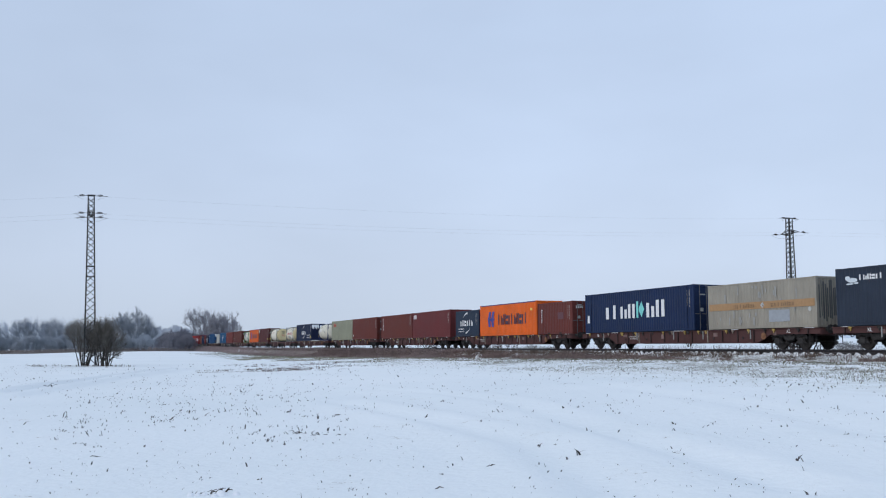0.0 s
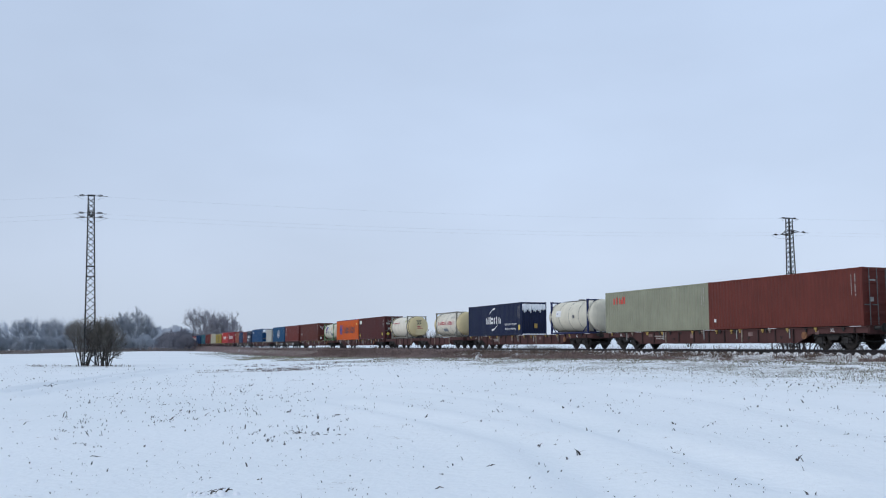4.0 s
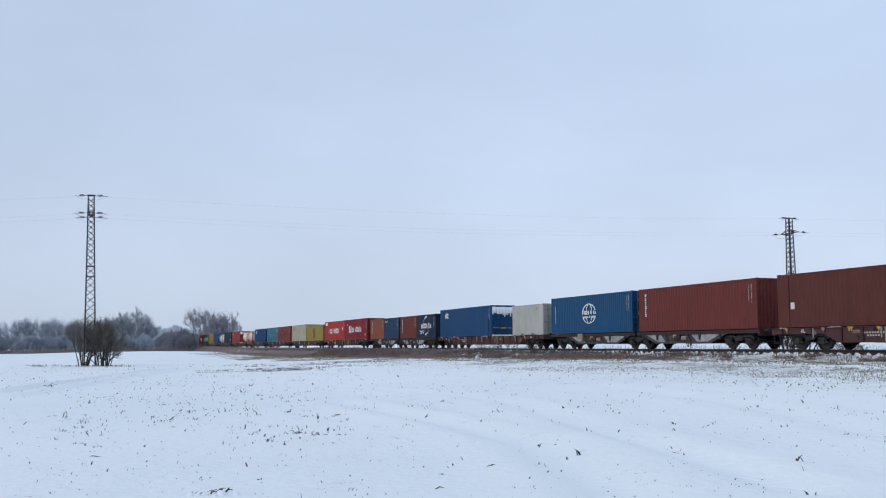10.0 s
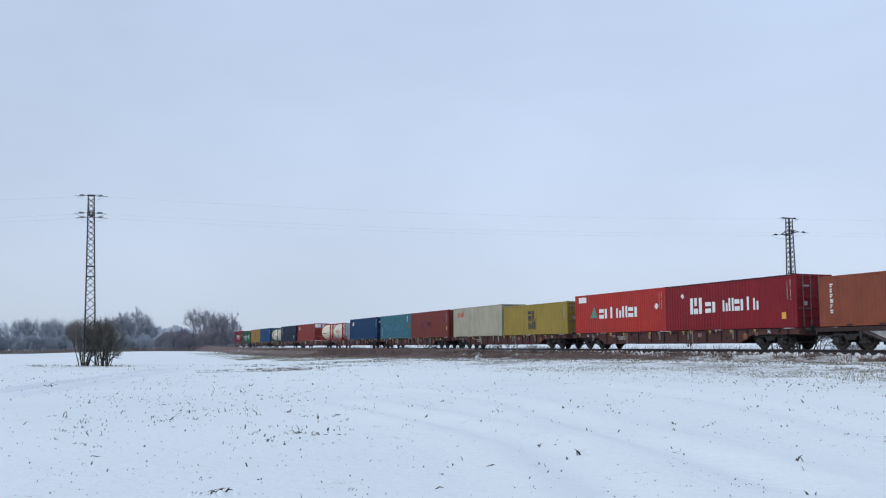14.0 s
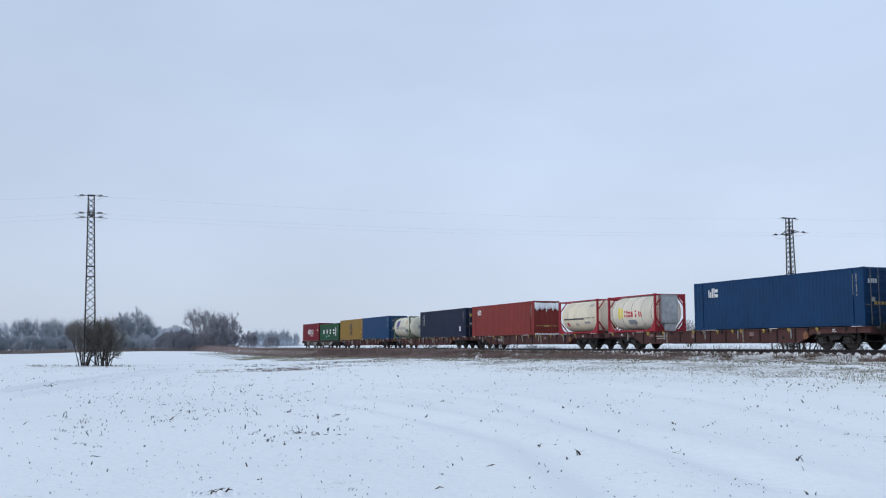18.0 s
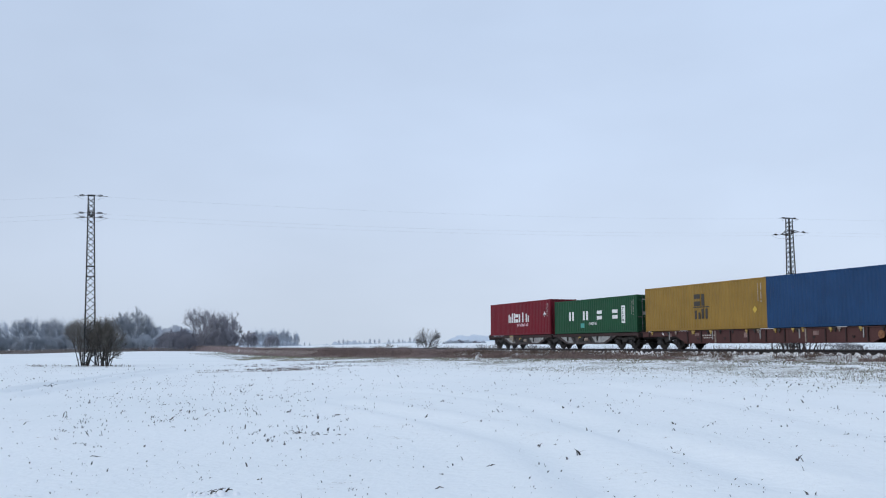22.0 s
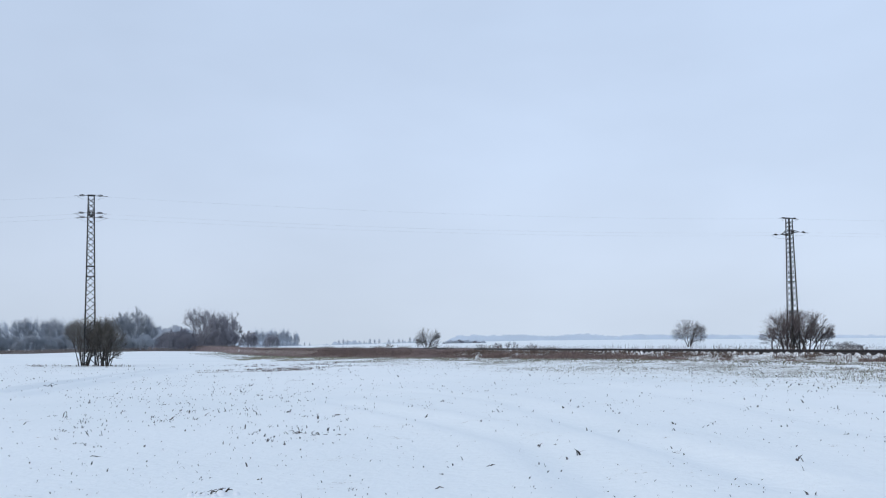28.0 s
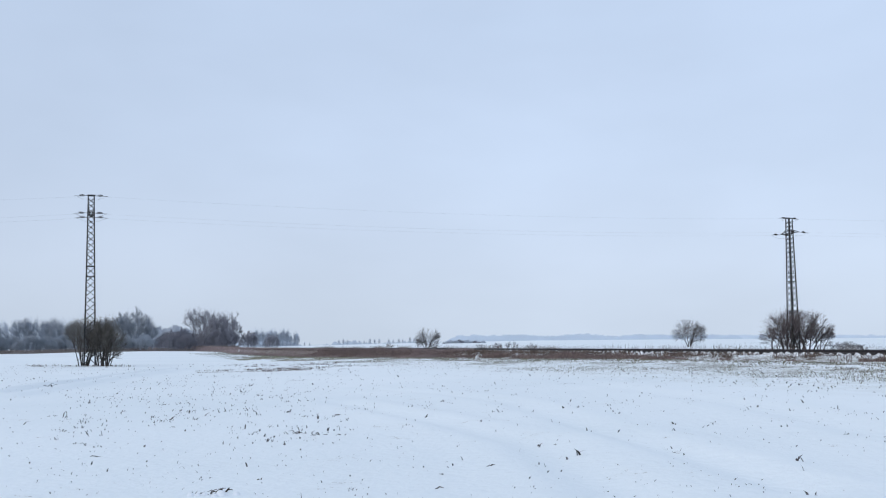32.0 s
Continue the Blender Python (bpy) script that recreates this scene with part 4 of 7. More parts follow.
        if L > 13:
            part("hazard_bar", M().box(x - 0.01, x + 0.006, -hy + 0.18, hy - 0.18, 0.74, 0.79).box(x - 0.01, x + 0.008, -0.25, 0.25, 0.70, 0.83), YELLOW, c, "thin yellow bar across the end wall")
        else:
            part("plate", M().box(x - 0.01, x + 0.008, 0.02, 0.32, 0.62, 1.02), YELLOW, c, "yellow plate on the end wall")
    if scratched:
        m = M()
        rnd = random.Random(8)
        x = hx + 0.006
        for i in range(11):
            a = -hy + 0.25 + i * 0.18
            zt = H - 0.35 - rnd.uniform(0, 0.25)
            m.prism_x([(a, zt), (a + 0.03, zt), (a + 0.14 + rnd.uniform(0, 0.1), zt - rnd.uniform(0.4, 0.8)), (a + 0.11, zt - 0.3)], x - 0.012, x)
        part("snow_streak", m, SNOW, c, "thin snow streaks blown across the end wall")
        part("hazard_bar", M().box(x - 0.01, x, -hy + 0.18, hy - 0.18, 0.80, 0.84).box(x - 0.01, x + 0.002, 0.3, 0.6, 0.79, 0.87), YELLOW, c)
        for a in (-0.75, 0.62):
            part("plate", M().box(x - 0.01, x, a - 0.12, a + 0.12, 0.28, 0.62), WHITE, c, "white plate")
    c.matrix_basis = rest_pose(q - L / 2)
    return c


def tank_container(label, L, q, frame_mat, shell_mat, cap_mat, marks=(), H=2.55, r=1.17, box_end=False, walkway=True, ladder=True, bare=False, proud=0.0, hoop=False, heads=False, bands=5, gusset=False, cap_marks=(), snowy=False):
    """A tank in an ISO frame."""
    c = thing("tank_container", label, "tank container", "containers on the train")
    hx, hy, W = L / 2, 1.219, 2.438
    zc = r + 0.16
    tl = hx + proud if proud else hx - 0.10
    prof_l = []
    n = 7
    for i in range(n + 1):
        a = i / n * math.pi / 2
        prof_l.append((-tl - 0.22 * math.cos(a) * 1.6 + 0.352, r * math.sin(a) if i else 0.02))
    shell = [(-tl + 0.352, r), (tl - 0.352, r)]
    part("shell", M().lathe_x(shell, 32, 0, zc), shell_mat, c, "insulated tank shell", True)
    capm = M().lathe_x(prof_l, 32, 0, zc)
    part("end_cap", capm, cap_mat, c, "", True)
    part("end_cap", M().lathe_x([(-x, rr) for x, rr in prof_l[::-1]], 32, 0, zc), cap_mat, c, "", True)
    if hoop:
        # broad pale hoops at both ends of the clad middle, cream heads beyond them
        for e in (-1, 1):
            x = e * (hx - 0.11)
            part("hoop", M().lathe_x([(x - 0.11, r), (x - 0.11, r + 0.05), (x + 0.11, r + 0.05), (x + 0.11, r)], 32, 0, zc), frame_mat, c, "pale grey steel hoop", True)
            a, b = (hx, tl - 0.30) if e > 0 else (-tl + 0.30, -hx)
            part("head_cladding", M().lathe_x([(a, r + 0.006), (b, r + 0.006)], 32, 0, zc), cap_mat, c, "", True)
        part("end_cover", M().chamfered(tl - 0.10, tl + 0.05, -0.50, 0.62, 0.40, 2.22, 0.07), cap_mat, c, "cream cover over the tank's end")
        part("strap", M().lathe_x([(hx + 0.42, r), (hx + 0.42, r + 0.03), (hx + 0.47, r + 0.03), (hx + 0.47, r)], 32, 0, zc), BOGIE, c, "dark strap round the tank's head", True)
        stain = M()
        for ya, yb, za, zb in ((-0.36, 0.30, 2.02, 2.10), (-0.30, 0.20, 1.90, 1.97), (-0.22, -0.02, 1.66, 1.84), (0.04, 0.24, 1.66, 1.84), (-0.25, 0.1, 1.55, 1.60)):
            stain.box(tl + 0.05, tl + 0.055, ya, yb, za, zb)
        part("marking", stain, film((110, 104, 84)), c)
        for z, n in ((1.32, 4), (1.12, 5)):
            m = M()
            for i in range(n):
                m.box(tl + 0.05, tl + 0.056, -0.30 + i * 0.15, -0.19 + i * 0.15, z, z + 0.11)
            part("marking", m, film((165, 48, 62)), c)
        part("valve_box", M().chamfered(tl - 0.25, tl - 0.02, -0.2, 0.5, 0.02, 0.24, 0.03), BOGIE, c)
    span = hx if heads else tl
    for k in range(0 if hoop else bands):
        x = -span + 0.45 + (2 * span - 0.9) * k / (bands - 1)
        part("cladding_band", M().lathe_x([(x - 0.014, r), (x - 0.014, r + 0.008), (x + 0.014, r + 0.008), (x + 0.014, r)], 32, 0, zc), DOOR_STEEL, c, "", True)
    if heads:
        # cream heads that stand out of the frame, a rail over them and a caged ladder at the far end
        for e in (-1, 1):
            a, b = (hx + 0.02, tl - 0.34) if e > 0 else (-tl + 0.34, -hx - 0.02)
            part("head_cladding", M().lathe_x([(a, r + 0.006), (b, r + 0.006)], 32, 0, zc), cap_mat, c, "", True)
        cage = M()
        for k in (-0.95, -0.55):
            cage.path([(-hx, k, H - 0.05), (-hx - 0.34, k, H - 0.16), (-hx - 0.40, k, 1.2), (-hx - 0.34, k, 0.25), (-hx, k, 0.10)], [0.024] * 5, 5)
        for i in range(7):
            cage.tube((-hx - 0.38, -0.95, 0.4 + i * 0.28), (-hx - 0.38, -0.55, 0.4 + i * 0.28), 0.016)
        part("ladder", cage, frame_mat, c, "bowed grey ladder on the tank's end")
        part("top_rail", M().box(-hx + 0.12, tl - 0.25, -hy + 0.02, -hy + 0.09, H - 0.10, H - 0.03), frame_mat, c)
        part("snow_cap", M().lathe_x([(hx + 0.30, 0.30), (hx + 0.32, 0.42), (tl - 0.30, 0.40), (tl - 0.22, 0.25)], 12, 0, zc + r - 0.375), SNOW, c, "snow lying on the tank's head", True)
    w = 0.065
    for e in (-1, 1):
        x = e * (hx - w)
        for s in (-1, 1):
            part("corner_post", M().box(x - w, x + w, s * (hy - w) - w, s * (hy - w) + w, 0.11, H - 0.11), frame_mat, c)
            for z in (0, H - 0.118):
                part("corner_casting", M().box(x - w - 0.02, x + w, s * (hy - 0.08) - 0.08, s * (hy - 0.08) + 0.08, z, z + 0.118), frame_mat, c)
            if hoop:
                continue
            # corner braces of the end frame
            part("brace", M().bar((x, s * (hy - 0.08), 0.95), (x, s * 0.45, 0.10), 0.05), frame_mat, c)
            part("brace", M().bar((x, s * (hy - 0.08), H - 0.85), (x, s * 0.55, H - 0.10), 0.045), frame_mat, c)
        part("end_beam", M().box(x - w, x + w, -hy + 0.12, hy - 0.12, 0.02, 0.14), frame_mat, c)
        part("end_beam", M().box(x - w, x + w, -hy + 0.12, hy - 0.12, H - 0.12, H - 0.02), frame_mat, c)
    for s in (-1, 1):
        part("bottom_rail", M().box(-hx + 0.12, hx - 0.12, s * (hy - 0.06) - 0.05, s * (hy - 0.06) + 0.05, 0.03, 0.14), frame_mat, c)
        if not bare:
            part("top_rail", M().box(-hx + 0.12, hx - 0.12, s * (hy - 0.05) - 0.035, s * (hy - 0.05) + 0.035, H - 0.10, H - 0.03), frame_mat, c)
        for e in (-1, 1):
            if gusset:
                ring = [(e * (hx - 0.13), 0.14), (e * (hx - 1.0), 0.14), (e * (hx - 0.55), 0.30), (e * (hx - 0.13), 0.86)]
                part("gusset", M().prism_y(ring, s * (hy - 0.06) - 0.02, s * (hy - 0.06) + 0.02), frame_mat, c)
                continue
            part("side_brace", M().bar((e * (hx - 0.12), s * (hy - 0.06), 0.62), (e * (hx - 0.85), s * (hy - 0.06), 0.12), 0.04), frame_mat, c)
    if walkway:
        part("walkway", M().box(-hx + 0.5, hx - 0.5, -0.28, 0.28, zc + r + 0.005, zc + r + 0.035), SNOW if snowy else DOOR_STEEL, c, "snow-covered walkway" if snowy else "")
        part("manhole", M().tube((0, 0, zc + r - 0.02), (0, 0, zc + r + 0.13), 0.27, 0.25, 14), PALE_STEEL, c)
    if ladder:
        x = -hx + 0.03
        ld = M()
        for k in (0.35, 0.75):
            ld.tube((x - 0.10, k, 0.2), (x - 0.10, k, H - 0.05), 0.018)
        for i in range(8):
            ld.tube((x - 0.10, 0.35, 0.35 + i * 0.28), (x - 0.10, 0.75, 0.35 + i * 0.28), 0.014)
        part("ladder", ld, frame_mat, c)
    if box_end:
        part("cabinet", M().chamfered(hx - 0.30, hx + 0.05, -0.76, 0.56, 0.55, H - 0.06, 0.03), PALE_STEEL, c, "pale grey equipment cabinet")
        part("cabinet_door", M().chamfered(hx + 0.05, hx + 0.065, -0.68, 0.48, 0.66, H - 0.20, 0.005), GREY_DOOR, c)
        part("valve_box", M().chamfered(hx - 0.25, hx + 0.03, -0.5, 0.38, 0.06, 0.53, 0.03), GREY_DOOR, c)
        ld = M()
        for k in (-1.06, -0.84):
            ld.tube((hx + 0.04, k, 0.15), (hx + 0.04, k, H - 0.05), 0.02)
        for i in range(9):
            ld.tube((hx + 0.04, -1.06, 0.3 + i * 0.25), (hx + 0.04, -0.84, 0.3 + i * 0.25), 0.016)
        part("ladder", ld, frame_mat, c)
        for s, z0, z1 in ((1, 0.12, 0.62), (1, H - 0.10, H - 0.62), (-1, 0.12, 0.5)):
            ring = [(s * (hy - 0.1), z0), (s * (hy - 0.62), z0), (s * (hy - 0.1), z1)]
            part("gusset", M().prism_x(ring if (s > 0) == (z1 < z0) else ring[::-1], hx - 0.07, hx - 0.03), frame_mat, c)
    for mk in marks:
        kind, x0, x1, z0, z1, rgb = mk[:6]
        m = M()
        if kind == "word":
            word(m, x0 - hx, x1 - hx, z0, z1, mk[6], 0.0)
        else:
            k = max(2, int((x1 - x0) / 0.5))
            for j in range(6):
                m.box(x0 - hx, x1 - hx, -0.004, 0, z0 + (z1 - z0) * j / 6, z0 + (z1 - z0) * (j + 1) / 6)
        # lay the marking on the round shell
        m.v = [(x, y - math.sqrt(max(0.01, r * r - (z - zc) ** 2)) - 0.012, z) for x, y, z in m.v]
        tagged(part("marking", m, film(rgb), c), kind="stuff" if kind in ("word", "upright", "bars") else "")
    for y0, y1, z0, z1, rgb in cap_marks:
        # plates and marks on the round head that faces the train's front
        n, m = 4, M()
        def head(y, z):
            return (tl - 0.352 + 0.352 * math.sqrt(max(0.0, 1 - (y * y + (z - zc) ** 2) / (r * r))) + 0.014, y, z)
        for i in range(n):
            for j in range(n):
                ya, yb, za, zb = y0 + (y1 - y0) * i / n, y0 + (y1 - y0) * (i + 1) / n, z0 + (z1 - z0) * j / n, z0 + (z1 - z0) * (j + 1) / n
                m.add([head(ya, za), head(yb, za), head(yb, zb), head(ya, zb)], [(0, 1, 2, 3)])
        part("marking", m, film(rgb), c)
    c.matrix_basis = rest_pose(q - L / 2)
    return c


def rest_pose(u):
    """Where a thing of the train stands at the start."""
    p = ud(u, TRACK_D, DECK_Z)
    return Matrix.Translation(p) @ pose(0, 0, 0, 0, 0, TRACK_TURN)


TRAIN = []


def build_wagons():
    longs = [25.1, 50.86, 77.5, 104.0, 130.3, 156.9, 209.9, 236.2, 288.9, 341.6, 367.6, 393.5, 419.4, 445.2, 471.0, 497.0]
    arts = [262.5, 315.2, 522.85]
    a = wagon_long("long brown container wagon with deep riveted side sills")
    b = wagon_short_pair("articulated container wagon with pale fish-bellied frames on three bogies")
    a.matrix_basis, b.matrix_basis = rest_pose(longs[0]), rest_pose(arts[0])
    TRAIN.extend([(a, longs[0]), (b, arts[0])])
    c = wagon_brown_pair("brown articulated container wagon with half its deck empty")
    c.matrix_basis = rest_pose(183.45)
    TRAIN.append((c, 183.45))
    for q in longs[1:]:
        TRAIN.append((copy_thing(a, rest_pose(q)), q))
    for q in arts[1:]:
        TRAIN.append((copy_thing(b, rest_pose(q)), q))


build_wagons()

F20, F30, F40, F45 = 6.058, 9.125, 12.192, 13.716
HC, STD = 2.896, 2.591
W_ = (225, 230, 235)


def load(ob, q, L):
    TRAIN.append((ob, q - L / 2))
    return ob


def cma_marks(dx=0.0, small=True):
    m = [("word", 1.30 + dx, 2.95 + dx, 1.05, 1.66, W_, 3), ("word", 3.05 + dx, 4.65 + dx, 1.05, 1.66, W_, 3, 1),
         ("arc_up", 1.95 + dx, 3.2 + dx, 1.85, 2.42, W_), ("arc_down", 2.7 + dx, 3.85 + dx, 0.28, 0.85, W_)]
    return m + ([("word", 0.8 + dx, 2.35 + dx, 0.70, 0.84, W_, 10), ("word", 0.8 + dx, 2.3 + dx, 0.48, 0.60, W_, 12)] if small else [])


def upright(z1=2.55, n=6):
    return [("upright", 0.75, 1.15, z1 - 1.58, z1, W_, n)]


def build_load():
    def box(label, L, H, name, rgb, q, wear=0.4, **kw):
        load(box_container(label, L, H, colour(name, rgb, wear), q, **kw), q, L)

    box("slate-blue forty-foot container with a white emblem", F40, HC, "slate_blue", (52, 66, 92), 37.3,
        marks=[("blob", 0.5, 1.6, 2.0, 2.55, (205, 212, 220)), ("word", 1.55, 3.1, 2.25, 2.52, W_, 6)])
    box("weathered beige thirty-foot bulk container with an ochre band", F30, 2.67, "dirty_beige", (164, 164, 163), 47.82, 0.7, smooth_side=False, code=False,
        end_marks=[("stain", -1.05, 1.05, 0.25, 2.5, (84, 84, 82))],
        marks=[("bar", 0.12, 9.0, 1.12, 1.52, (160, 124, 86)), ("word", 2.4, 4.4, 1.2, 1.42, (128, 102, 76), 7), ("word", 5.6, 7.6, 1.2, 1.42, (128, 102, 76), 7),
               ("diamond", 4.75, 5.1, 1.15, 1.5, W_), ("bar", 5.45, 7.1, 0.36, 1.0, (147, 151, 157)), ("scuffs", 0.3, 8.8, 0.3, 2.4, (146, 144, 140), 24), ("disc", 8.5, 8.75, 0.85, 1.1, (175, 175, 170))])
    box("navy forty-five-foot container with a large white and green wordmark", F45, HC, "navy", (27, 52, 102), 62.97, doors=True,
        marks=[("word", 3.0, 7.0, 0.97, 1.95, W_, 4), ("bar", 7.12, 7.36, 0.97, 2.1, (120, 200, 195)), ("diamond", 7.4, 8.1, 1.0, 2.1, (120, 200, 195)),
               ("word", 8.3, 10.6, 0.97, 2.1, W_, 2, 1), ("bar", 0.35, 0.65, 0.75, 1.3, W_)])
    box("dull red twenty-foot container with white upright letters", F20, STD, "dull_red", (116, 60, 58), 71.1, doors=True, end_marks=[("bars", -0.9, -0.25, 2.0, 2.2, (180, 175, 175))],
        marks=[("upright", 0.7, 1.1, 0.9, 2.1, W_, 3), ("bar", 3.6, 4.6, 1.2, 1.75, (88, 50, 56))])
    box("bright orange forty-foot container with a blue emblem and dark wordmark", F40, HC, "bright_orange", (240, 112, 40), 83.5, 0.2, roof_mat=colour("orange_rail", (90, 80, 140)),
        code=False, marks=[("slant", 1.85, 3.45, 0.83, 2.25, (62, 62, 135)), ("word", 4.25, 10.45, 1.0, 1.95, (72, 48, 60), 11), ("bar", 11.0, 11.4, 2.1, 2.3, (235, 190, 90))])
    box("dark blue-grey twenty-foot container with white swooshes", F20, STD, "blue_grey", (48, 66, 96), 89.95, marks=cma_marks())
    box("faded red forty-foot container with a white label", F40, HC, "faded_red", (118, 56, 62), 103.75, marks=[("bar", 0.45, 1.45, 2.15, 2.6, (195, 185, 185))])
    box("brick-red forty-foot container with white upright letters", F40, HC, "brick_red", (115, 58, 54), 116.2, marks=upright())
    box("brick-red forty-foot container beside a grey-green one", F40, HC, "brick_red", (115, 58, 54), 130.4, doors=True, marks=[("bar", 0.5, 0.7, 0.45, 0.65, W_)])
    box("pale grey-green forty-foot container with a red wordmark", F40, HC, "grey_green", (152, 160, 150), 142.6, 0.3,
        marks=[("word", 1.1, 2.7, 2.0, 2.5, (205, 70, 60), 4)])
    stained = colour("tank_stained", (205, 208, 206), 0.7, 1.1)
    load(tank_container("white tank in a dark blue frame, rimed with snow", F20, 151.35, colour("frame_blue", (50, 62, 120)), stained, stained,
                        [("bar", 0.9, 1.75, 1.35, 1.85, (232, 236, 240)), ("word", 1.0, 1.65, 1.52, 1.68, (70, 70, 130), 5), ("bar", 3.7, 4.0, 1.2, 1.45, (90, 90, 95))], proud=0.6, r=1.22, H=2.62, bare=True), 151.35, F20)
    box("navy forty-foot container with white swooshes and snow on its end", F40, HC, "deep_navy", (26, 41, 85), 169.1, 0.3, snow_end=True,
        marks=[("word", 4.45, 6.1, 1.1, 1.78, W_, 3), ("word", 6.2, 7.85, 1.1, 1.78, W_, 3, 1), ("arc_up", 5.1, 6.5, 2.02, 2.6, W_), ("arc_down", 5.75, 7.2, 0.45, 1.05, W_),
               ("text", 8.66, 11.2, 0.92, 1.18, W_, "eco container"), ("text", 8.75, 11.06, 0.52, 0.74, W_, "bamboo flooring"), ("bar", 11.55, 11.9, 0.48, 0.9, (225, 190, 90))])
    cream, frame_grey = colour("tank_cream", (200, 193, 164), 0.35, 1.05), colour("frame_grey", (146, 150, 152))
    white_tank = colour("tank_clean_white", (214, 216, 216), 0.5, 1.1)
    load(tank_container("white tank with cream ends and red wordmark in grey frame", F20, 178.5, frame_grey, white_tank, cream,
                        [("word", 0.75, 5.4, 1.28, 1.66, (165, 48, 62), 11), ("bar", 2.1, 3.3, 0.62, 0.92, (120, 128, 135)), ("word", 4.2, 5.2, 1.95, 2.12, (165, 160, 150), 4)], proud=0.85, H=2.62, r=1.21, heads=True, bare=True, ladder=False), 178.5, F20)
    load(tank_container("white tank with cream ends and a small red wordmark", F20, 194.45, frame_grey, white_tank, cream,
                        [("word", 0.45, 3.0, 1.75, 1.92, (165, 48, 62), 11), ("bar", 4.9, 5.3, 1.9, 2.15, (180, 180, 120))], proud=0.85, H=2.62, r=1.21, hoop=True, bare=True, ladder=False, snowy=True), 194.45, F20)
    box("dark maroon forty-foot container with yellow warning diamonds", F40, HC, "maroon", (94, 46, 50), 209.65, doors=True, end_marks=[("diamond", -0.98, -0.55, 0.40, 0.95, (205, 185, 80)), ("disc", -0.42, 0.02, 1.75, 2.15, (60, 130, 95)), ("bars", -1.0, -0.5, 1.85, 2.05, (170, 170, 165))],
        marks=[("bar", 0.5, 1.55, 2.1, 2.55, (200, 205, 195)), ("diamond", 0.6, 1.0, 0.35, 0.75, (225, 205, 90)), ("diamond", 10.95, 11.4, 0.4, 0.85, (225, 205, 90))])
    box("orange forty-foot container with a blue emblem and dark wordmark", F40, HC, "weathered_orange", (214, 100, 40), 222.15, 0.35, roof_mat=colour("orange_rail", (90, 80, 140)),
        code=False, marks=[("slant", 1.9, 3.5, 0.83, 2.23, (62, 62, 135)), ("word", 4.35, 10.55, 0.95, 1.9, (72, 48, 60), 11), ("bar", 11.0, 11.45, 2.1, 2.3, (235, 190, 90))])
    green, tank_off = colour("frame_green", (96, 138, 100)), colour("tank_offwhite", (200, 205, 202), 0.4, 1.1)
    hs = [("bar", 1.05, 2.1, 1.42, 2.1, (52, 62, 135)), ("bar", 1.2, 1.6, 1.58, 1.78, (150, 62, 92)), ("bar", 4.5, 4.85, 1.62, 2.1, (196, 162, 120)), ("word", 4.4, 5.2, 2.15, 2.25, (160, 160, 160), 5), ("word", 1.12, 1.98, 1.1, 1.38, (70, 72, 90), 3), ("word", 2.15, 4.25, 1.1, 1.36, (150, 155, 160), 9), ("bar", 4.3, 5.4, 0.7, 1.1, (120, 126, 130))]
    load(tank_container("off-white tank in a green frame with a blue emblem", F20, 230.3, green, tank_off, tank_off, hs, proud=0.5, r=1.2, gusset=True, bare=True,
                        cap_marks=[(-0.28, -0.02, 1.72, 2.1, (60, 66, 130)), (-0.45, -0.36, 1.2, 1.32, (70, 70, 72)), (-0.26, -0.14, 1.16, 1.3, (60, 60, 64)), (-0.42, -0.08, 0.98, 1.08, (176, 132, 92)), (0.12, 0.55, 1.1, 1.55, (128, 134, 138))]), 230.3, F20)
    box("brown-red forty-five-foot container with scratched end wall", F45, HC, "brown_red", (106, 56, 52), 248.2, 0.6, scratched=True, code=True,
        marks=[("bar", 1.0, 1.3, 1.0, 1.35, (205, 200, 195))])
    box("bright red-brown forty-foot container with white upright letters", F40, HC, "red_brown", (118, 55, 54), 262.1, marks=upright())
    box("mid-blue forty-foot container with a white globe emblem", F40, HC, "mid_blue", (22, 84, 138), 275.15, 0.3, doors=True,
        marks=[("ring", 5.1, 7.2, 0.72, 2.25, W_), ("word", 5.1, 7.2, 1.42, 1.72, W_, 5), ("word", 5.2, 7.15, 1.14, 1.32, W_, 8), ("upright", 0.7, 0.95, 0.85, 2.2, (180, 200, 220), 8)])
    box("pale grey twenty-foot container with smooth sides", F20, STD, "pale_grey", (182, 188, 194), 282.7, 0.25, doors=True, code=False, smooth_side=True,
        marks=[("bar", 4.7, 5.0, 2.1, 2.3, (150, 130, 110))])
    box("blue forty-five-foot container with snow on its end wall", F45, HC, "strong_blue", (20, 76, 134), 301.1, 0.3, snow_end=True, code=True,
        marks=[("word", 1.5, 2.5, 1.95, 2.5, W_, 3)])
    box("navy twenty-foot container with white swooshes", F20, STD, "navy_twenty", (25, 47, 84), 308.6, marks=cma_marks())
    box("red-brown twenty-foot container with white upright letters", F20, STD, "red_brown", (118, 55, 54), 314.9, marks=upright(2.22))
    box("blue twenty-foot container with a small yellow wordmark", F20, STD, "plain_blue", (36, 66, 114), 321.55, doors=True, marks=[("word", 0.35, 1.4, 2.02, 2.25, (215, 195, 80), 4)])
    box("orange-brown twenty-foot container with white upright letters", F20, STD, "orange_brown", (140, 80, 64), 327.7, marks=upright(2.22))
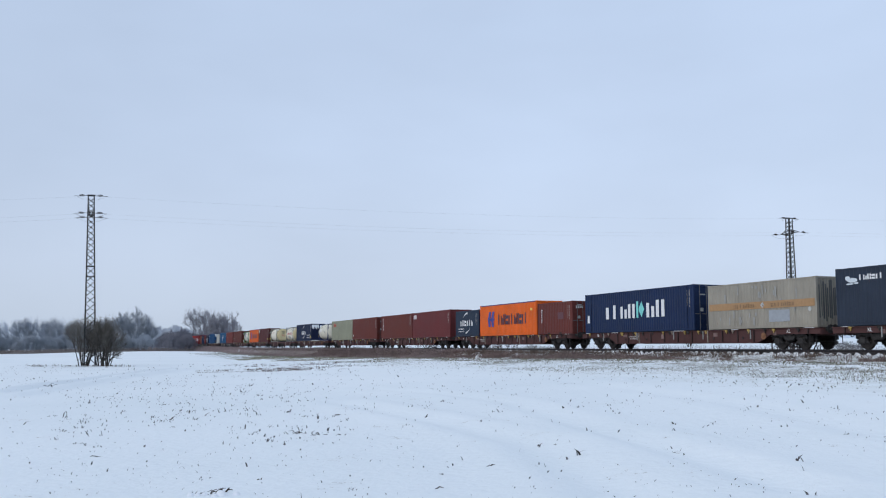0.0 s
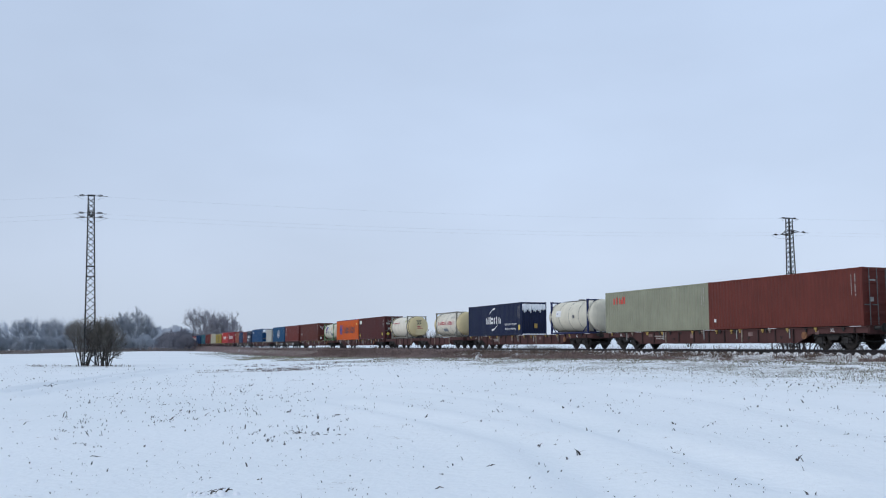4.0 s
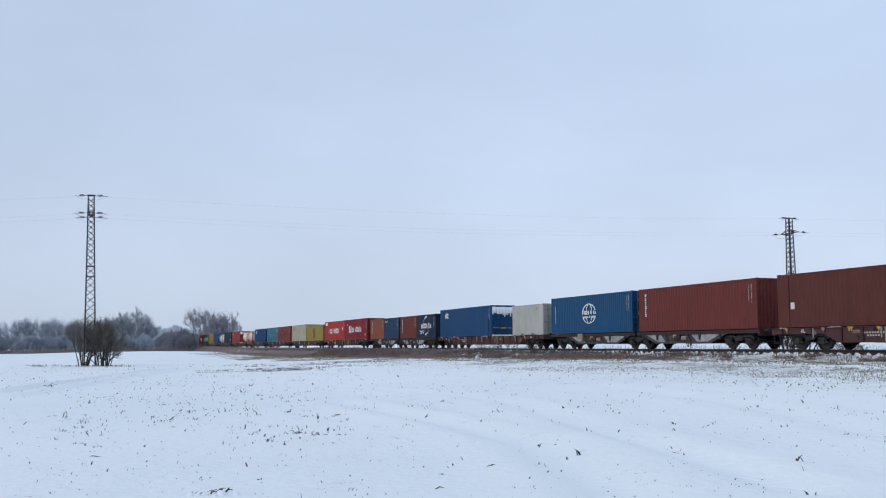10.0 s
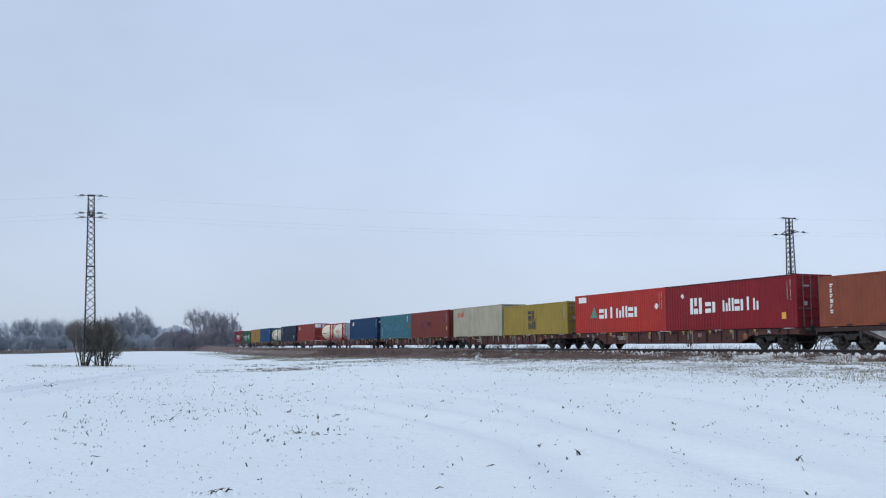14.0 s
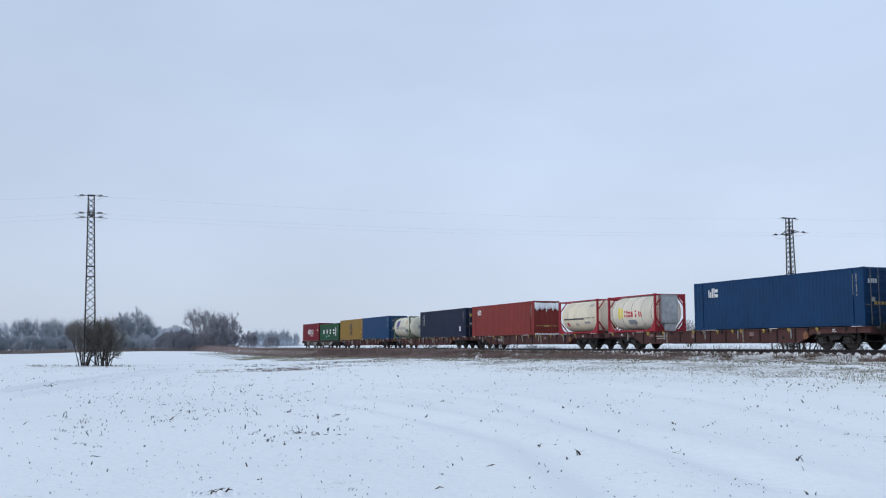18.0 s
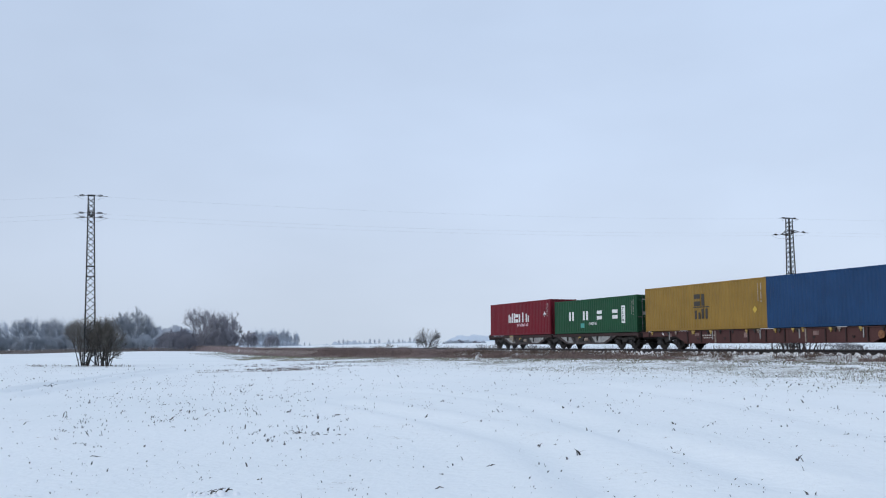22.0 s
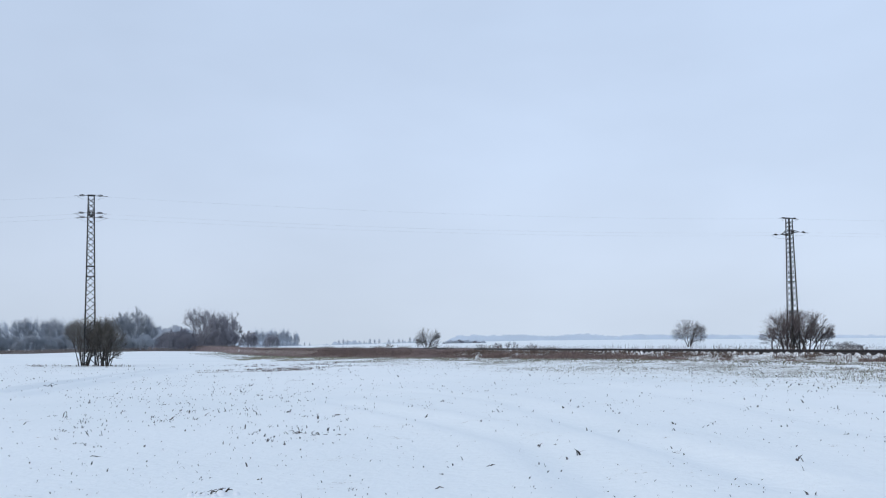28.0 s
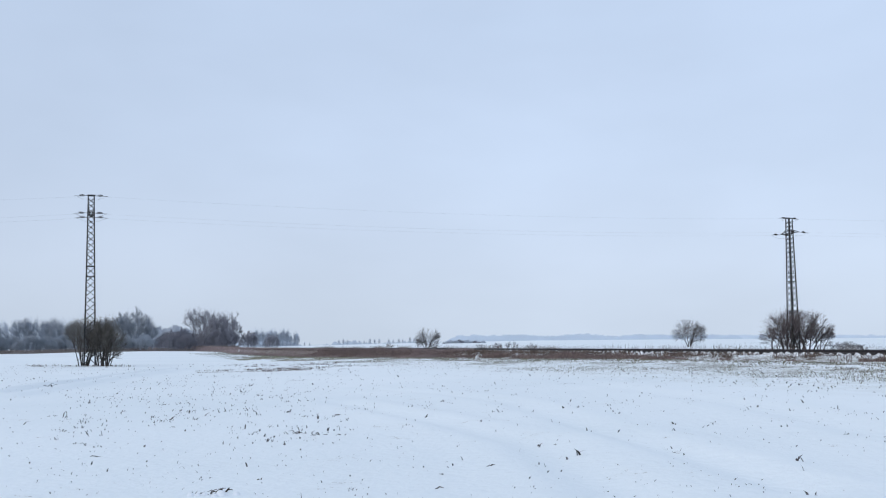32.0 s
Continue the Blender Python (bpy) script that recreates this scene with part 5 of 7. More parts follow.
    box("crimson forty-foot container with a white box emblem and wordmark", F40, HC, "crimson", (142, 34, 50), 341.55, 0.3, doors=True, roof_mat=colour("crimson_rail", (90, 40, 60)),
        marks=[("bar", 2.7, 3.0, 1.0, 2.0, W_), ("bar", 3.08, 3.5, 1.0, 1.35, W_), ("bar", 3.15, 3.4, 1.5, 2.0, W_), ("bar", 3.6, 3.9, 1.0, 2.0, W_),
               ("word", 4.2, 5.6, 1.05, 1.8, W_, 2), ("word", 5.9, 9.2, 1.08, 1.85, W_, 6, 2), ("diamond", 1.7, 2.1, 2.0, 2.35, W_), ("bar", 11.0, 11.35, 0.5, 0.85, (215, 160, 70))])
    box("light red forty-foot container with a green triangle and white wordmark", F40, HC, "light_red", (178, 56, 55), 353.75, 0.35,
        marks=[("triangle", 2.3, 3.4, 1.12, 1.95, (70, 130, 110)), ("word", 3.6, 9.2, 1.05, 1.85, W_, 7), ("bar", 0.6, 1.75, 2.3, 2.72, W_), ("diamond", 10.9, 11.4, 1.45, 1.9, W_)])
    box("yellow-green forty-foot container with a dark stacked emblem", F40, STD, "mustard", (156, 142, 72), 367.25, 0.4, doors=True,
        marks=[("word", 5.05, 6.65, 1.32, 2.15, (52, 46, 40), 2), ("bar", 5.05, 6.65, 1.22, 1.28, (52, 46, 40)), ("word", 5.1, 6.55, 0.5, 1.15, (52, 46, 40), 2, 1), ("upright", 0.6, 0.9, 0.5, 2.4, (120, 105, 50), 8)])
    box("rust-streaked off-white forty-foot container with a red wordmark", F40, HC, "offwhite", (176, 180, 172), 379.8, 0.9, code=False,
        marks=[("word", 1.2, 2.75, 1.95, 2.5, (205, 90, 80), 4)])
    box("weathered red forty-foot container", F40, HC, "weathered_red", (128, 60, 60), 393.5, 0.5, marks=[("bar", 11.6, 11.8, 0.75, 1.15, (205, 170, 110)), ("scuffs", 3.4, 6.6, 1.2, 1.7, (112, 48, 54), 70)])
    box("faded teal forty-foot container with scuffed paint", F40, HC, "faded_teal", (58, 118, 146), 405.7, 0.7, code=False, marks=[("upright", 10.75, 11.35, 1.95, 2.62, W_, 3), ("scuffs", 0.4, 11.5, 0.35, 1.3, (50, 106, 132), 60), ("scuffs", 1.6, 8.9, 0.95, 1.65, (66, 126, 147), 90), ("scuffs", 0.3, 1.0, 0.4, 1.6, (92, 146, 160), 9), ("scuffs", 1.2, 9.0, 0.8, 2.3, (36, 84, 116), 14), ("scuffs", 11.0, 11.35, 1.3, 1.6, (132, 96, 72), 5)])
    box("cobalt forty-five-foot container with closed doors", F45, HC, "cobalt", (8, 68, 126), 421.05, 0.3, doors=True, end_marks=[("bars", -0.95, -0.35, 2.1, 2.32, (180, 185, 190)), ("bars", -0.6, 0.3, 1.05, 1.2, (170, 140, 60))], marks=[("word", 1.45, 2.4, 1.95, 2.5, W_, 3)])
    grubby = colour("tank_grubby", (224, 221, 214), 0.8, 1.05)
    red_frame = colour("frame_red", (165, 48, 66))
    load(tank_container("white tank in a red frame with a yellow and red wordmark", F20, 431.5, red_frame, white_tank, white_tank,
                        [("bar", 1.35, 1.62, 0.95, 1.75, (230, 200, 80)), ("bar", 1.70, 1.95, 1.0, 1.65, (230, 200, 80)), ("word", 2.1, 4.4, 1.05, 1.5, (185, 50, 60), 5),
                         ("bar", 2.5, 3.5, 0.55, 0.85, (130, 138, 142))], box_end=True, ladder=False, gusset=True), 431.5, F20)
    load(tank_container("white tank in a red frame with a dark stripe", F20, 439.1, red_frame, grubby, grubby,
                        [("bar", 0.75, 3.9, 1.06, 1.18, (70, 66, 68)), ("bar", 1.1, 1.4, 0.6, 0.85, (180, 60, 60)), ("bar", 3.9, 4.7, 0.75, 0.9, (150, 150, 150)), ("word", 4.0, 5.5, 1.12, 1.24, (150, 146, 140), 9), ("bar", 4.4, 5.0, 2.0, 2.2, (176, 170, 160)), ("bar", 2.4, 2.9, 0.62, 0.8, (178, 172, 160))], ladder=False, gusset=True, bands=0), 439.1, F20)
    box("signal-red forty-five-foot container with snow on its end", F45, HC, "signal_red", (146, 62, 62), 457.4, 0.3, snow_end=True, marks=[("word", 1.45, 2.35, 2.0, 2.5, W_, 3)])
    box("dark navy forty-five-foot container with closed doors", F45, HC, "dark_navy", (30, 46, 82), 472.85, 0.3, doors=True, end_marks=[("bars", -0.8, 0.5, 2.02, 2.28, (190, 165, 70))], roof_mat=colour("navy_rail", (38, 44, 62)),
        marks=[("upright", 1.2, 1.6, 1.3, 2.55, W_, 6), ("bar", 12.05, 12.4, 0.6, 1.05, W_)])
    load(tank_container("dusty white tank in a grey-green frame with a blue emblem", F20, 482.75, colour("frame_sage", (90, 112, 98)), tank_off, tank_off, hs, proud=0.5, r=1.2, gusset=True, bare=True,
                        cap_marks=[(-0.30, 0.08, 1.12, 1.56, (140, 146, 148)), (-0.5, -0.25, 1.7, 1.8, (168, 168, 160))]), 482.75, F20)
    box("plain ultramarine forty-foot container with closed doors", F40, HC, "ultramarine", (30, 76, 134), 497.05, 0.35, doors=True)
    box("mustard-yellow forty-foot container with a dark stacked emblem", F40, HC, "mustard_yellow", (152, 126, 66), 509.2, 0.35,
        marks=[("word", 5.45, 6.95, 1.5, 2.35, (52, 46, 40), 2), ("bar", 5.4, 7.0, 1.40, 1.46, (52, 46, 40)), ("word", 5.5, 6.9, 0.7, 1.32, (52, 46, 40), 2, 1), ("diamond", 11.0, 11.4, 0.9, 1.3, (190, 160, 60))])
    box("bottle-green forty-foot container with spaced white letter blocks", F40, STD, "bottle_green", (32, 90, 66), 522.47, 0.3, doors=True,
        marks=[("word", 2.4, 3.3, 1.0, 1.68, W_, 1, 4), ("word", 4.6, 5.5, 1.0, 1.68, W_, 1, 4), ("word", 6.7, 7.6, 1.0, 1.76, W_, 1, 1), ("word", 8.9, 9.8, 1.0, 1.76, W_, 1, 1),
               ("bar", 10.2, 10.68, 0.66, 1.9, W_), ("over_upright", 10.3, 10.68, 0.72, 1.82, (70, 84, 78), 4), ("bar", 4.27, 4.85, 0.43, 0.77, (70, 150, 140)), ("word", 5.54, 6.67, 0.62, 0.83, W_, 9)])
    box("raspberry-red forty-foot container with a bold white wordmark", F40, HC, "raspberry", (130, 30, 52), 535.45, 0.25,
        marks=[("word", 4.0, 8.25, 1.12, 1.95, W_, 6, 2), ("word", 5.85, 8.05, 0.76, 1.0, (215, 180, 190), 9), ("diamond", 10.95, 11.4, 1.45, 1.9, W_), ("over_bar", 11.08, 11.27, 1.52, 1.66, (60, 50, 54))])


build_load()


# ---- pylons and wires ----
PYLON_L, PYLON_R = Vector((-27.32, 73.0, 0)), Vector((35.00, 94.0, 0))
LEAN_L = Vector((-0.342, -0.129, 0))     # how far the top of the pylon in the field hangs over
LINE = math.atan2(PYLON_R.y - PYLON_L.y, PYLON_R.x - PYLON_L.x)
PHASES = [(0.0, 0.0), (-1.28, -1.55), (1.28, -1.55)]      # across the line, below the top


def lattice_pylon(label, at, height, lean=Vector((0, 0, 0))):
    p = thing("lattice_pylon", label, "pylon", "pylons of the power line")
    b, t = 0.41, 0.215
    corners = [(-1, -1), (1, -1), (1, 1), (-1, 1)]

    def leg(k, z):
        w = b + (t - b) * z / height
        return Vector((corners[k][0] * w, corners[k][1] * w, z))
    for k in range(4):
        part("leg", M().tube(leg(k, -0.3), leg(k, height), 0.062, 0.050, 4), GALV, p)
        part("footing", M().box(leg(k, 0).x - 0.2, leg(k, 0).x + 0.2, leg(k, 0).y - 0.2, leg(k, 0).y + 0.2, -0.4, 0.08), PALE_STEEL, p)
    for k in range(4):
        z = 0.2
        while z < height - 0.4:
            w = b + (t - b) * z / height
            dz = 1.75 * w
            z2 = min(height, z + dz)
            part("diagonal", M().tube(leg(k, z), leg((k + 1) % 4, z2), 0.021, 0.021, 4), GALV, p)
            part("diagonal", M().tube(leg((k + 1) % 4, z), leg(k, z2), 0.021, 0.021, 4), GALV, p)
            z = z2
        for zz in (height - 0.02, height - 1.55, height * 0.58, height * 0.52):
            part("cross_bar", M().tube(leg(k, zz), leg((k + 1) % 4, zz), 0.035, 0.035, 4), GALV, p)
    for s in (-1, 1):
        za = height - 1.55
        m = M()
        for x in (-0.2, 0.2):
            m.tube((x, s * 0.2, za), (0, s * 1.34, za), 0.035, 0.03, 4).tube((x, s * 0.2, za + 0.35), (0, s * 1.34, za + 0.03), 0.03, 0.03, 4)
        part("cross_arm", m, GALV, p)
    part("top_beam", M().box(-0.30, 0.30, -0.05, 0.05, height - 0.02, height + 0.06), GALV, p)
    for y, dz in PHASES:
        for s in (-1, 1):
            m = M()
            for i in range(6):
                # sheds that swell towards the middle of the string
                x, r = s * (0.48 + 0.068 * i), (0.060, 0.085, 0.10, 0.10, 0.085, 0.060)[i]
                m.tube((x, y, height + dz), (x + s * 0.05, y, height + dz - 0.004), r, r * 0.72, 8)
            m.tube((0, y, height + dz), (s * 1.22, y, height + dz - 0.06), 0.020, 0.016, 4)
            part("insulator", m, INSUL, p, "dark strain insulator string")
        loop = M()
        pts = [Vector((1.15 * k / 6, y, height + dz - 0.05 - 0.34 * (1 - (k / 6) ** 2))) for k in range(-6, 7)]
        part("jumper_loop", loop.path(pts, [0.007] * 13), INSUL, p, "thin wire looped below the insulators")
    tilt = Vector((0, 0, 1)).rotation_difference(Vector((lean.x, lean.y, height))).to_matrix().to_4x4()
    p.matrix_basis = Matrix.Translation(at) @ tilt @ Matrix.Rotation(LINE, 4, "Z")
    return p


def wire(points, label):
    m = M().path(points, [0.0031] * len(points), 5)
    thing("power_line_wire", label, "wire", "wires of the power line", mesh=m.mesh("power_line_wire", WIRE))


def build_power_line():
    gl, gr = ground_z(PYLON_L.x, PYLON_L.y), ground_z(PYLON_R.x, PYLON_R.y)
    hl, hr = 13.35 - gl, 14.45 - gr
    step = PYLON_R - PYLON_L
    spots = [(PYLON_L - step * 1.15, 12.2), (PYLON_L + LEAN_L, 13.35), (PYLON_R, 14.45), (PYLON_R + step * 1.15, 18.2)]
    lattice_pylon("slim steel lattice pylon rising out of a bush in the field", Vector((PYLON_L.x, PYLON_L.y, gl)), hl, LEAN_L)
    lattice_pylon("slim steel lattice pylon standing in shrubs behind the railway", Vector((PYLON_R.x, PYLON_R.y, gr)), hr)
    for p, top in (spots[0], spots[3]):
        g = ground_z(p.x, p.y)
        lattice_pylon("slim steel lattice pylon farther along the power line", Vector((p.x, p.y, g)), top - g)
    across = Vector((-math.sin(LINE), math.cos(LINE), 0))
    for y, dz in PHASES:
        for k, ((a, ta), (b, tb)) in enumerate(zip(spots, spots[1:])):
            pa = a + across * y + Vector((0, 0, ta + dz - 0.05))
            pb = b + across * y + Vector((0, 0, tb + dz - 0.05))
            pts = []
            for i in range(25):
                t = i / 24
                q = pa.lerp(pb, t)
                q.z -= (1.7, 0.55, 0.55)[k] * 4 * t * (1 - t)
                pts.append(q)
            wire(pts, "thin sagging conductor between two pylons")


build_power_line()


# ---- trees and bushes ----
def bare_tree(seed, height, width, stems=1, boughs=7, counts=(5, 5, 5), trunk=0.1, fine=0.01, low=0.18, droop=0.0, foot=0.15, start=0.25, shag=0.0, lift=0.12, flare=1.0):
    """The wood of a leafless tree or bush whose shoots fill a domed crown: (trunk and limbs, twigs)."""
    rnd = random.Random(seed)
    wood, twig = M(), M()
    cz = height * (low + (1 - low) * 0.5)
    ax, az_ = width / 2, height * (1 - low) * 0.5

    def room(p, way):
        """How far it is to the crown's edge."""
        px, py, pz = p.x / ax, p.y / ax, (p.z - cz) / az_
        wx, wy, wz = way.x / ax, way.y / ax, way.z / az_
        a = wx * wx + wy * wy + wz * wz
        b = px * wx + py * wy + pz * wz
        c = px * px + py * py + pz * pz - 1
        disc = b * b - a * c
        lump = 1 + shag * noise.noise(Vector((p.x, p.y, p.z * 0.6)) * (5.0 / width) + Vector((seed, 0, 0)))
        return lump * (-b + math.sqrt(disc)) / a if disc > 0 else 0.12 * height

    def shoot(p, way, length, r0, r1, m, segs, bend):
        pts = [p]
        for k in range(segs):
            way = (way + Vector((rnd.gauss(0, bend), rnd.gauss(0, bend), rnd.gauss(0.04, bend) - droop * k / segs))).normalized()
            q = pts[-1] + way * (length / segs)
            a, b = r0 + (r1 - r0) * k / segs, r0 + (r1 - r0) * (k + 1) / segs
            m.tube(pts[-1], q, a, b, 5 if m is wood and r0 > 0.03 * height / 4 else 3, False)
            pts.append(q)
        return pts, way

    def spread(way, out, k, lift):
        side = Vector((rnd.gauss(0, 1), rnd.gauss(0, 1), rnd.gauss(0, 0.8)))
        return (way * (1 - 0.4 * k) + out * 0.35 + side * 0.42 * k + Vector((0, 0, lift))).normalized()

    def branch(pts, way, r, level):
        if level >= len(counts):
            return
        last = level == len(counts) - 1
        for _ in range(counts[level]):
            t = rnd.uniform(0.12, 1.0) * (len(pts) - 1)
            i = min(len(pts) - 2, int(t))
            p = pts[i].lerp(pts[i + 1], t - i)
            out = Vector((p.x, p.y, (p.z - height * 0.25) * 0.6))
            out = out.normalized() if out.length > 1e-3 else Vector((0, 0, 1))
            w2 = spread(way, out, 0.9 if level < 2 else 1.0, lift - 0.3 * droop)
            n = max(0.06 * height, room(p, w2) * rnd.uniform(0.35, 1.2) * (0.62, 0.7, 0.8, 0.85)[min(3, level + (4 - len(counts)))])
            n = min(n, 0.42 * height)
            rr = max(fine, r * 0.55)
            q, w3 = shoot(p, w2, n, rr, fine * 0.6 if last else max(fine, rr * 0.5), twig if level >= len(counts) - 2 else wood, 2, 0.12)
            branch(q, w3, rr, level + 1)

    for s_ in range(stems):
        a = s_ * math.tau / stems + rnd.uniform(-0.5, 0.5)
        lean = 0.05 if stems == 1 else flare * rnd.uniform(0.08, 0.5)
        base = Vector((math.cos(a), math.sin(a), 0)) * (0 if stems == 1 else rnd.uniform(0.3, 1.0) * foot * width)
        base.z = -0.12
        way = Vector((math.cos(a) * lean, math.sin(a) * lean, 1)).normalized()
        tl = height * (0.55 if stems == 1 else rnd.uniform(0.45, 0.68))
        tr = trunk * rnd.uniform(0.75, 1.0)
        pts, way = shoot(base, way, tl, tr, tr * 0.45, wood, 4, 0.05)
        k = max(2, boughs // (1 if stems == 1 else 2))
        for b in range(k):
            t = (start + (1 - start) * (b + rnd.random()) / k) * (len(pts) - 1)
            i = min(len(pts) - 2, int(t))
            p = pts[i].lerp(pts[i + 1], t - i)
            ang = b * 2.4 + rnd.uniform(-0.4, 0.4)
            w2 = (Vector((math.cos(ang), math.sin(ang), 0)) * rnd.uniform(0.55, 1.0) + Vector((0, 0, rnd.uniform(0.35, 0.9) - droop)) + way * 0.3).normalized()
            n = room(p, w2) * rnd.uniform(0.5, 0.9)
            q, w3 = shoot(p, w2, n, tr * 0.42, max(fine, tr * 0.16), wood, 3, 0.10)
            branch(q, w3, tr * 0.25, 0)
        branch(pts[2:], way, tr * 0.25, 0)
    return wood, twig


def plant(name, label, category, wood, twig, mats, x, y, z=None, turn=0.0, size=1.0, group=""):
    z = ground_z(x, y) if z is None else z
    t = thing(name, label, category, group, m=Matrix.Translation((x, y, z)) @ pose(0, 0, 0, 0, 0, turn))
    part("trunk", wood, mats[0], t, at=Matrix.Diagonal((size, size, size, 1)))
    part("crown", twig, mats[1], t, "dense leafless twigs", at=Matrix.Diagonal((size, size, size, 1)))
    return t


def at_column(px, dist):
    """The place on the ground at that distance, in the direction of a column of the picture's width."""
    return (px - 784) / 1658.5 * dist, dist


def build_plants():
    def bush(seed, label, x, y, mats, group, cat="bush", name="bush", **kw):
        w, t = bare_tree(seed, **kw)
        plant(name, label, cat, w.mesh("trunk", mats[0]), t.mesh("crown", mats[1]), (None, None), x, y, group=group)

    # bush round the foot of the pylon in the field
    for i, (dx, dy, h, wd) in enumerate([(-0.45, 0.1, 3.9, 3.6), (1.25, 0.4, 4.1, 2.9), (0.5, 0.9, 3.6, 2.6)]):
        bush(11 + i, "dark leafless bush growing round the pylon's foot", PYLON_L.x + dx, PYLON_L.y + dy - 0.2, (BARK_OLIVE, TWIG_OLIVE), "bushes at the pylon",
             height=h, width=wd, stems=8, boughs=7, counts=(4, 4, 3), trunk=0.055, fine=0.006, low=-0.02, foot=0.10, start=0.12, shag=0.6, lift=0.2)
    # shrubs at the pylon behind the line
    for i, (dx, dy, h, wd) in enumerate([(-0.90, -0.6, 4.4, 5.2), (0.5, -0.4, 4.3, 3.8), (1.65, 0.5, 4.2, 5.3), (-0.1, 0.9, 4.5, 3.4), (-2.0, -0.3, 2.5, 3.3), (2.6, 0.2, 2.9, 3.0)]):
        bush(31 + i, "wide dark leafless shrub at a pylon behind the railway", PYLON_R.x + dx, PYLON_R.y + dy, (BARK, TWIG_BROWN), "bushes at the pylon",
             height=h, width=wd, stems=4, boughs=8, counts=(4, 4, 3) if h > 4 else (4, 3, 3), trunk=0.09 if h > 4 else 0.05, fine=0.0085, low=-0.2 if h > 4 else -0.05, shag=0.4, droop=0.16, foot=0.10, start=0.12)
    # two lone small trees beyond the line
    for seed, px, dist, h, wd, lab in ((51, 757, 122, 3.15, 3.5, "small lone leafless tree with a rounded twiggy crown beyond the railway"),
                                       (57, 1218, 140, 4.2, 5.6, "small pale-barked leafless tree on the snow beyond the railway")):
        x, y = at_column(px, dist)
        bush(seed, lab, x, y, (BARK, TWIG_MID), "", "tree", "small_tree", height=h, width=wd, stems=6, boughs=8, counts=(4, 4, 3), trunk=0.018 * h, fine=0.0021 * h, low=-0.05, droop=0.26, foot=0.05, start=0.12, shag=0.4, lift=0.02, flare=1.5)
    # low scrub behind the track
    for i, (px, dist, h, wd) in enumerate(((1478, 84, 0.9, 1.6), (1490, 87, 1.0, 2.0), (1498, 86, 1.05, 1.8), (1508, 82, 0.8, 1.7), (1520, 84, 0.8, 1.5), (905, 100, 1.2, 1.6), (880, 104, 1.0, 1.4), (940, 98, 0.9, 1.4), (850, 108, 0.9, 1.2), (690, 150, 1.0, 1.4))):
        x, y = at_column(px, dist)
        bush(70 + i, "low leafless scrub in the snow behind the railway", x, y, (BARK, TWIG_MID), "low scrub", height=h, width=wd, stems=6, boughs=4, counts=(3, 4), trunk=0.02, fine=0.006, low=0.05, foot=0.3)

    kinds = {}

    def tree_kind(key, mats, seed, **kw):
        w, t = bare_tree(seed, **kw)
        kinds[key] = (w.mesh("trunk", mats[0]), t.mesh("crown", mats[1]))

    big = dict(boughs=11, counts=(5, 5, 4), low=0.0, start=0.12, shag=0.5, lift=0.2)
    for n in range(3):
        tree_kind("wood_%d" % n, (BARK_HAZE, TWIG_HAZE), 101 + n, height=14, width=(7.5, 8.5, 6.8)[n], stems=(1, 3, 2)[n], trunk=0.28, fine=0.019, foot=0.12, **big)
    tree_kind("dome", (BARK_HAZE, TWIG_HAZE), 107, height=14, width=11.5, stems=3, trunk=0.30, fine=0.024, foot=0.1, boughs=11, counts=(5, 5, 5), low=-0.1, start=0.1)
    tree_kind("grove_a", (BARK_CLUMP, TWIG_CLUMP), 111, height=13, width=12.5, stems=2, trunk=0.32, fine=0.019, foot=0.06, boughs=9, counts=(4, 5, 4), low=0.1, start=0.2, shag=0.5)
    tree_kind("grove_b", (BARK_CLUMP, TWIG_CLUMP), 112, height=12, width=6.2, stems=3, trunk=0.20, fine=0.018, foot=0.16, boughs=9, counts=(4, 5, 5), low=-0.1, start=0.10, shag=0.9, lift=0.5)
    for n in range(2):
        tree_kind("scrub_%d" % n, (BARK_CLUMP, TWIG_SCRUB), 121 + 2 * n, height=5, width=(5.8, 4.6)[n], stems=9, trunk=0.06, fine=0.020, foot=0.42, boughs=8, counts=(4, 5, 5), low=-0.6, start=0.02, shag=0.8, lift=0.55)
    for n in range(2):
        tree_kind("scrub_rime_%d" % n, (BARK_HAZE, TWIG_UNDER), 122 + 2 * n, height=5, width=(6.2, 5.0)[n], stems=9, trunk=0.07, fine=0.024, foot=0.42, boughs=8, counts=(4, 5, 5), low=-0.6, start=0.02, shag=0.8, lift=0.5)
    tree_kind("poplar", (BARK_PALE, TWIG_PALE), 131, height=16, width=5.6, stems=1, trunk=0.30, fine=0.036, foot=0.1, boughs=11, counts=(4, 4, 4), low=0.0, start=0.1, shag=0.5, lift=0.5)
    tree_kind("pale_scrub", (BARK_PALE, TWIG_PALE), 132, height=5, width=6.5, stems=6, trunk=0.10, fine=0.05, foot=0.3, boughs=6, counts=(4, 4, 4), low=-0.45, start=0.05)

    def stand(key, label, px, dist, h, ref, group, sink=0.0, rnd=random.Random(9)):
        x, y = at_column(px, dist)
        w, t = kinds[key]
        kind = "tree" if ref > 6 else "bush"
        plant(kind, label, kind, w, t, (None, None), x, y, ground_z(x, y) - sink, rnd.uniform(0, 360), h / ref, group)

